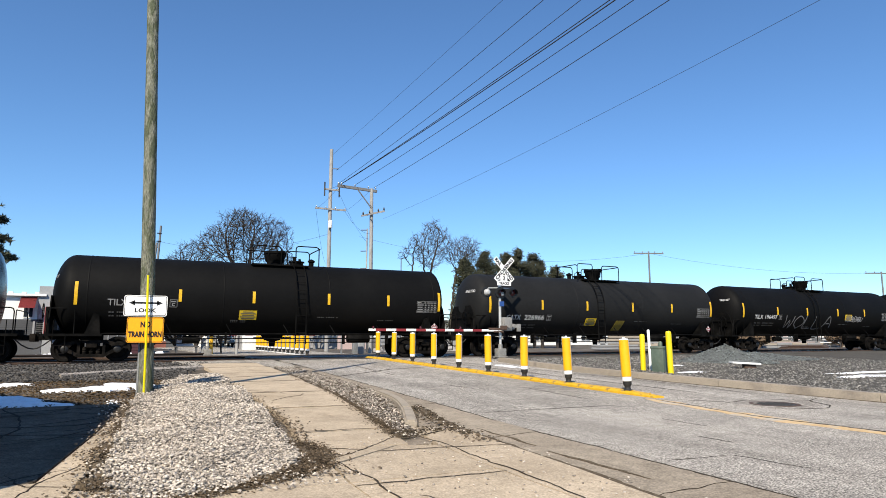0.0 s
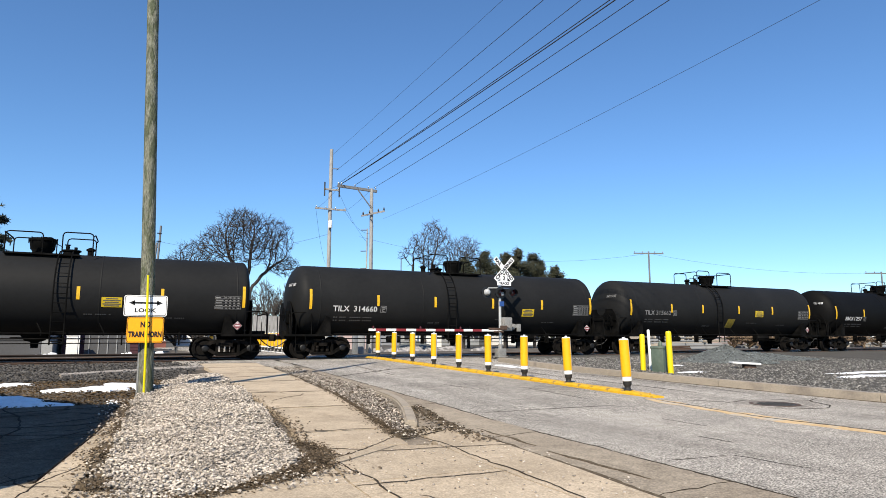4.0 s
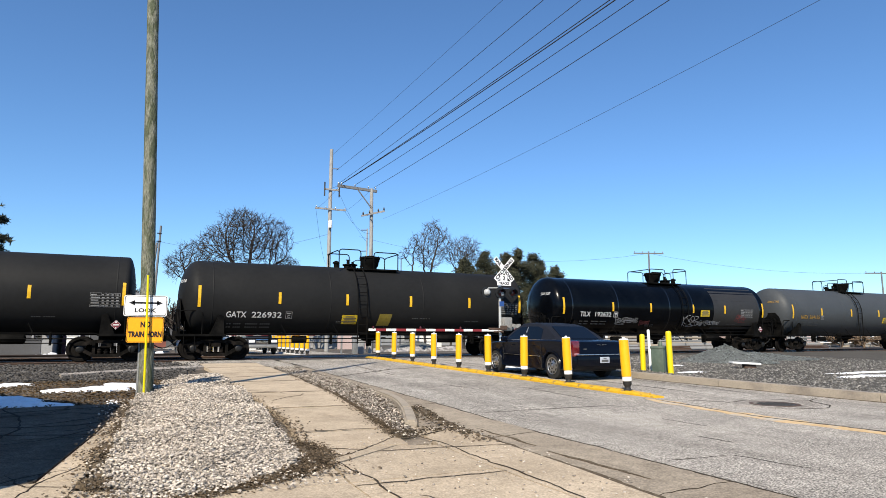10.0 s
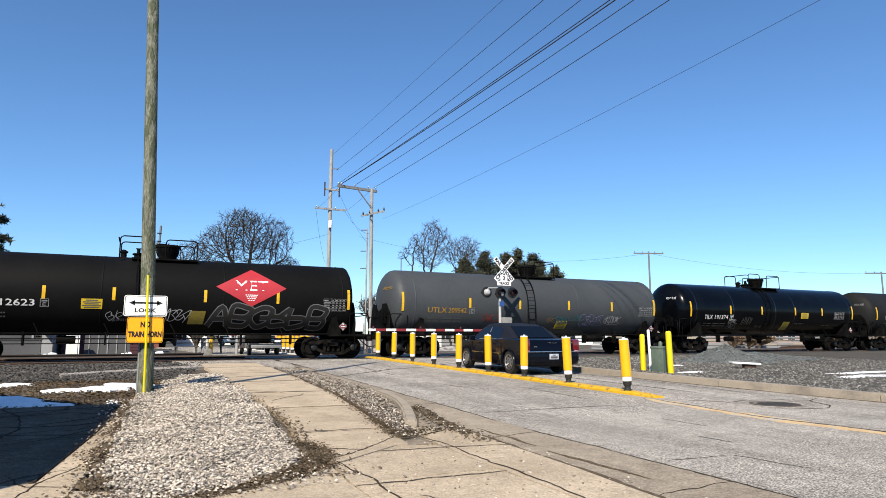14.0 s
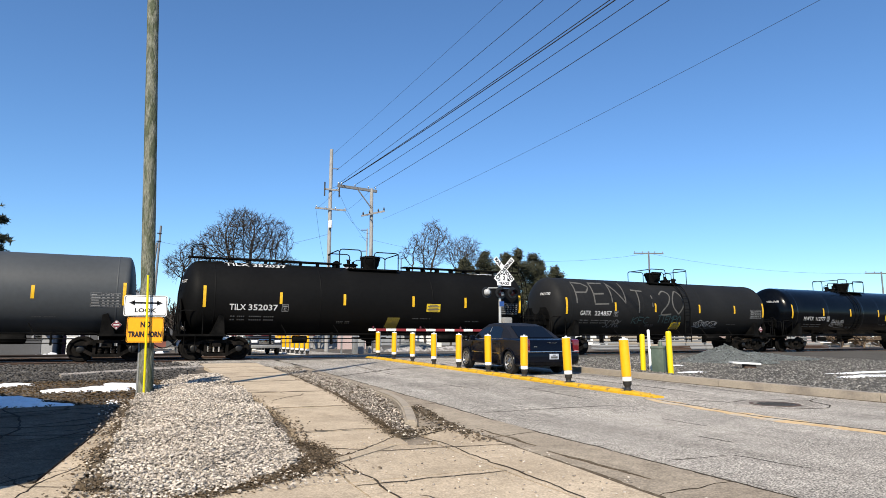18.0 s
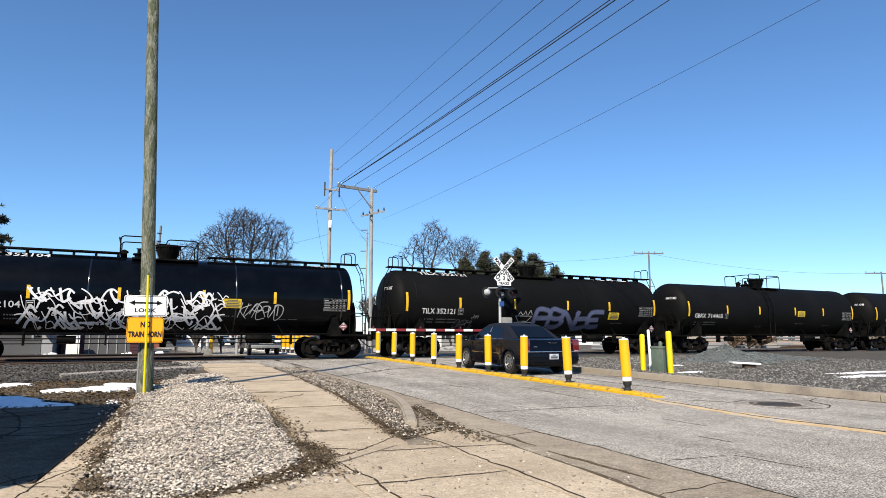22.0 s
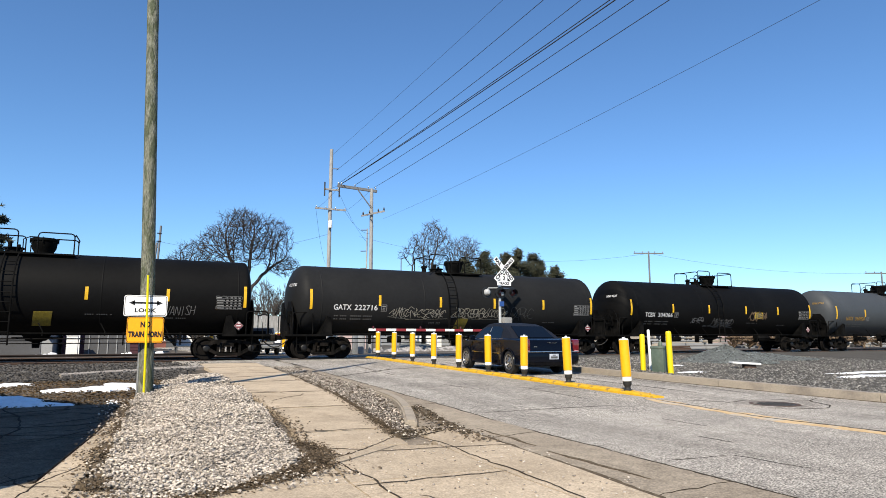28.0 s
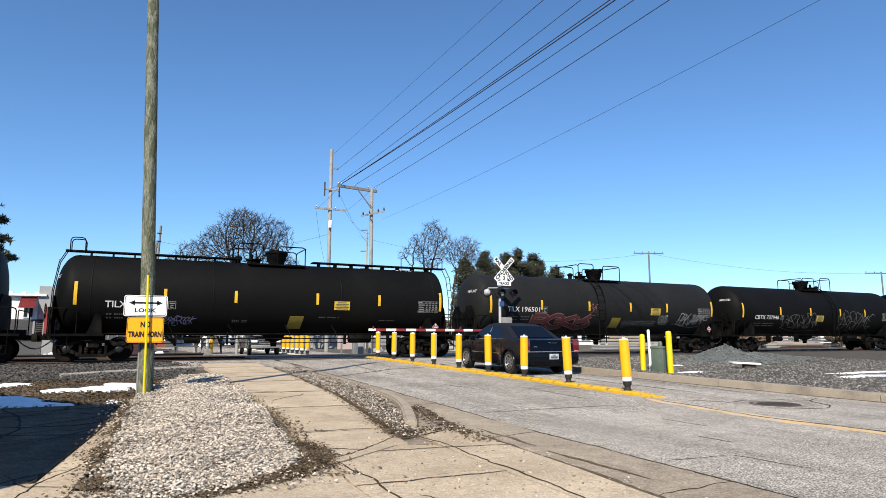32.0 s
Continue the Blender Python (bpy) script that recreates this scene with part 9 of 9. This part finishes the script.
        part("lamp_trim", box(bmesh.new(), (s * 0.84, -2.435, 0.69), (0.16, 0.03, 0.06), bevel=0.02), M["lamp_pale"], lamp)
        part("head_lamp", lathe(bmesh.new(), [(0.1, 0.0), (0.09, 0.03), (0, 0.05)], 16, "Y", (s * 0.68, 2.13, 0.72)), M["chrome"], t)
        for y in (1.475, -1.475):
            bm = tube(bmesh.new(), [(s * 0.935, y + p, z) for p, z in arch_points(0, 0.425, 0.31, 13, 0, 180)], 0.014, 6)
            part("arch_lip", bm, M["car_paint"], t)
    q = [(-0.62, -1.57, 1.06), (0.62, -1.57, 1.06), (0.55, -0.99, 1.395), (-0.55, -0.99, 1.395)]
    part("rear_window", quad(bmesh.new(), q, 0.016), M["car_glass"], t, "dark tinted rear glass", 0)
    part("windscreen", quad(bmesh.new(), [(0.68, 1.08, 1.0), (-0.68, 1.08, 1.0), (-0.6, 0.6, 1.33), (0.6, 0.6, 1.33)], 0.012), M["car_glass"], t, "", 0)
    part("rear_bumper", box(bmesh.new(), (0, -2.44, 0.52), (1.72, 0.16, 0.3), bevel=0.06), M["car_paint"], t)
    part("bumper_strip", box(bmesh.new(), (0, -2.5, 0.68), (1.76, 0.04, 0.022), bevel=0.006), M["chrome"], t)
    part("boot_gap", box(bmesh.new(), (0, -2.405, 0.74), (1.4, 0.02, 0.01)), M["crack"], t, "", 0)
    part("number_plate", box(bmesh.new(), (0, -2.535, 0.54), (0.31, 0.012, 0.155), bevel=0.004), M["plate_pale"], t, "pale blue-white plate")
    for i, w in enumerate((0.22, 0.1)):
        part("plate_bar", box(bmesh.new(), (0, -2.545, 0.54 - 0.02 + 0.065 * i), (w, 0.006, 0.055 if i == 0 else 0.02)), M["stencil_dim"], t, "", 0)
    bm = bmesh.new()
    for s in (-1, 1):
        v = [bm.verts.new((s * a, -2.425 - 0.0, 0.925 + b)) for a, b in ((0.02, -0.012), (0.17, 0.012), (0.16, 0.022), (0.02, 0.012))]
        bm.faces.new(v)
    bmesh.ops.solidify(bm, geom=bm.faces[:], thickness=0.01)
    part("badge", bm, M["chrome"], t, "plain winged chrome badge", 0)
    part("badge_bar", box(bmesh.new(), (-0.55, -2.415, 0.82), (0.11, 0.012, 0.025)), M["chrome"], t, "", 0)
    part("third_lamp", box(bmesh.new(), (0, -1.5, 1.08), (0.22, 0.05, 0.03)), M["tail_red"], t, "", 0)
    wheels = [car_wheel(t, x, y, zr, "alloy") for x in (-0.80, 0.80) for y in (1.475, -1.475)]
    return t, wheels


SEDAN, SEDAN_WHEELS = sedan()


def utility_vehicle(name, at, rz, paint, label, pickup):
    """A pickup or an estate with its nose towards -y."""
    t = thing(name, at, rz, label, "car")
    out = [(-2.6, 0.45), (-2.62, 0.8), (-2.5, 1.02), (-1.2, 1.08), (-0.9, 1.1), (2.5, 1.12), (2.6, 0.9), (2.6, 0.5), (2.2, 0.42)] + arch_points(1.6, 0.42, 0.4, 9, 0, 180) + [(-1.2, 0.4)] + arch_points(-1.65, 0.42, 0.4, 9, 0, 180)
    part("body", outline_body(bmesh.new(), out, [(-0.96, 0.97, 0.85), (-0.93, 0.99, 0.97), (-0.8, 1, 1), (0.8, 1, 1), (0.93, 0.99, 0.97), (0.96, 0.97, 0.85)]), M[paint], t)
    cab = [(-1.15, 1.08), (-0.55, 1.72), (0.9, 1.76), (1.15, 1.1)] if pickup else [(-1.15, 1.08), (-0.55, 1.7), (2.2, 1.72), (2.5, 1.12)]
    part("cabin", outline_body(bmesh.new(), cab, [(-0.86, 0.96, 0.92), (-0.8, 1, 1), (0.8, 1, 1), (0.86, 0.96, 0.92)]), M[paint], t)
    part("windscreen", quad(bmesh.new(), [(-0.72, -1.08, 1.15), (0.72, -1.08, 1.15), (0.66, -0.6, 1.64), (-0.66, -0.6, 1.64)], 0.03), M["car_glass"], t, "", 0)
    for s in (-1, 1):
        part("side_window", box(bmesh.new(), (s * 0.855, 0.15, 1.38), (0.03, 1.2, 0.4)), M["car_glass"], t, "", 0)
        part("head_lamp", box(bmesh.new(), (s * 0.7, -2.6, 0.85), (0.36, 0.06, 0.18), bevel=0.02), M["post_white"], t)
        for y in (-1.65, 1.6):
            car_wheel(t, s * 0.85, y, 0.38, "steel")
    part("grille", box(bmesh.new(), (0, -2.62, 0.85), (0.9, 0.05, 0.28), bevel=0.02), M["chrome"] if pickup else M["sign_black"], t)
    part("bumper", box(bmesh.new(), (0, -2.66, 0.55), (1.8, 0.14, 0.2), bevel=0.04), M["steel"], t)
    return t


PICKUP = utility_vehicle("pickup_truck", (8.7, 75, lift(75)), 0, "car_black", "dark pickup truck waiting beyond the crossing", True)
utility_vehicle("estate_car", (10.0, 92, lift(92)), 35, "car_white", "silver-white estate car parked far down the road", False)
def motions():
    """The train rolls by at a steady speed; the sedan drives up and stops at the gate; a pickup stops on the far side."""
    for car, k in TRAIN:
        walk(car, [(t, pose(CAR_START + CAR_PITCH * (t / CAR_TIME - k), TRACK_Y, RAIL_Z)) for t in (0, 8, 16, 24, 32)])
    # place of the rear axle along the road, by time
    drive = [(0, -11.2, 11.33, 0), (2, -4.9, 11.33, 0), (3.5, -0.35, 11.33, 0), (5.5, 5.7, 11.33, 0), (6.0, 7.16, 11.33, 0), (6.5, 8.45, 11.3, 0.5), (7.2, 9.95, 11.23, 1), (8, 11.5, 11.17, 1.5), (9, 13.1, 11.1, 1.5), (10, 14.4, 11.03, 1), (11, 15.4, 10.97, 0), (12, 16.1, 10.93, -1), (13, 16.37, 10.92, -2), (14, 16.42, 10.92, -2), (32, 16.42, 10.92, -2)]
    rows = []
    for t, y, x, yaw in drive:
        rise = math.degrees(math.atan2(lift(y + 2.95) - lift(y), 2.95))
        rows.append((t, pose(x - 1.475 * math.sin(radians(yaw)), y + 1.475, (lift(y) + lift(y + 2.95)) / 2, rise, 0, yaw)))
    walk(SEDAN, rows)
    times, travel = [p[0] for p in drive], [p[1] for p in drive]
    for w in SEDAN_WHEELS:
        x, y0 = w.location.x, w.location.y
        turn = 90 if x > 0 else -90
        turns = []
        n = 150
        for i in range(n + 1):
            t = 14.0 * i / n
            s = float(np.interp(t, times, travel))
            spin = -(s - travel[0]) / 0.345
            m = Matrix.Translation((x, y0, 0.345)) @ Matrix.Rotation(spin, 4, "X") @ Matrix.Rotation(radians(turn), 4, "Z")
            turns.append((t, m))
        turns.append((32.0, turns[-1][1]))
        walk(w, turns)
    walk(PICKUP, [(t, pose(x, y, lift(y))) for t, x, y in ((0, 8.75, 77), (3.5, 8.15, 64), (6.2, 7.7, 53), (9, 7.3, 46), (11, 7.2, 43.6), (12.5, 7.15, 43), (32, 7.15, 43))])


motions()
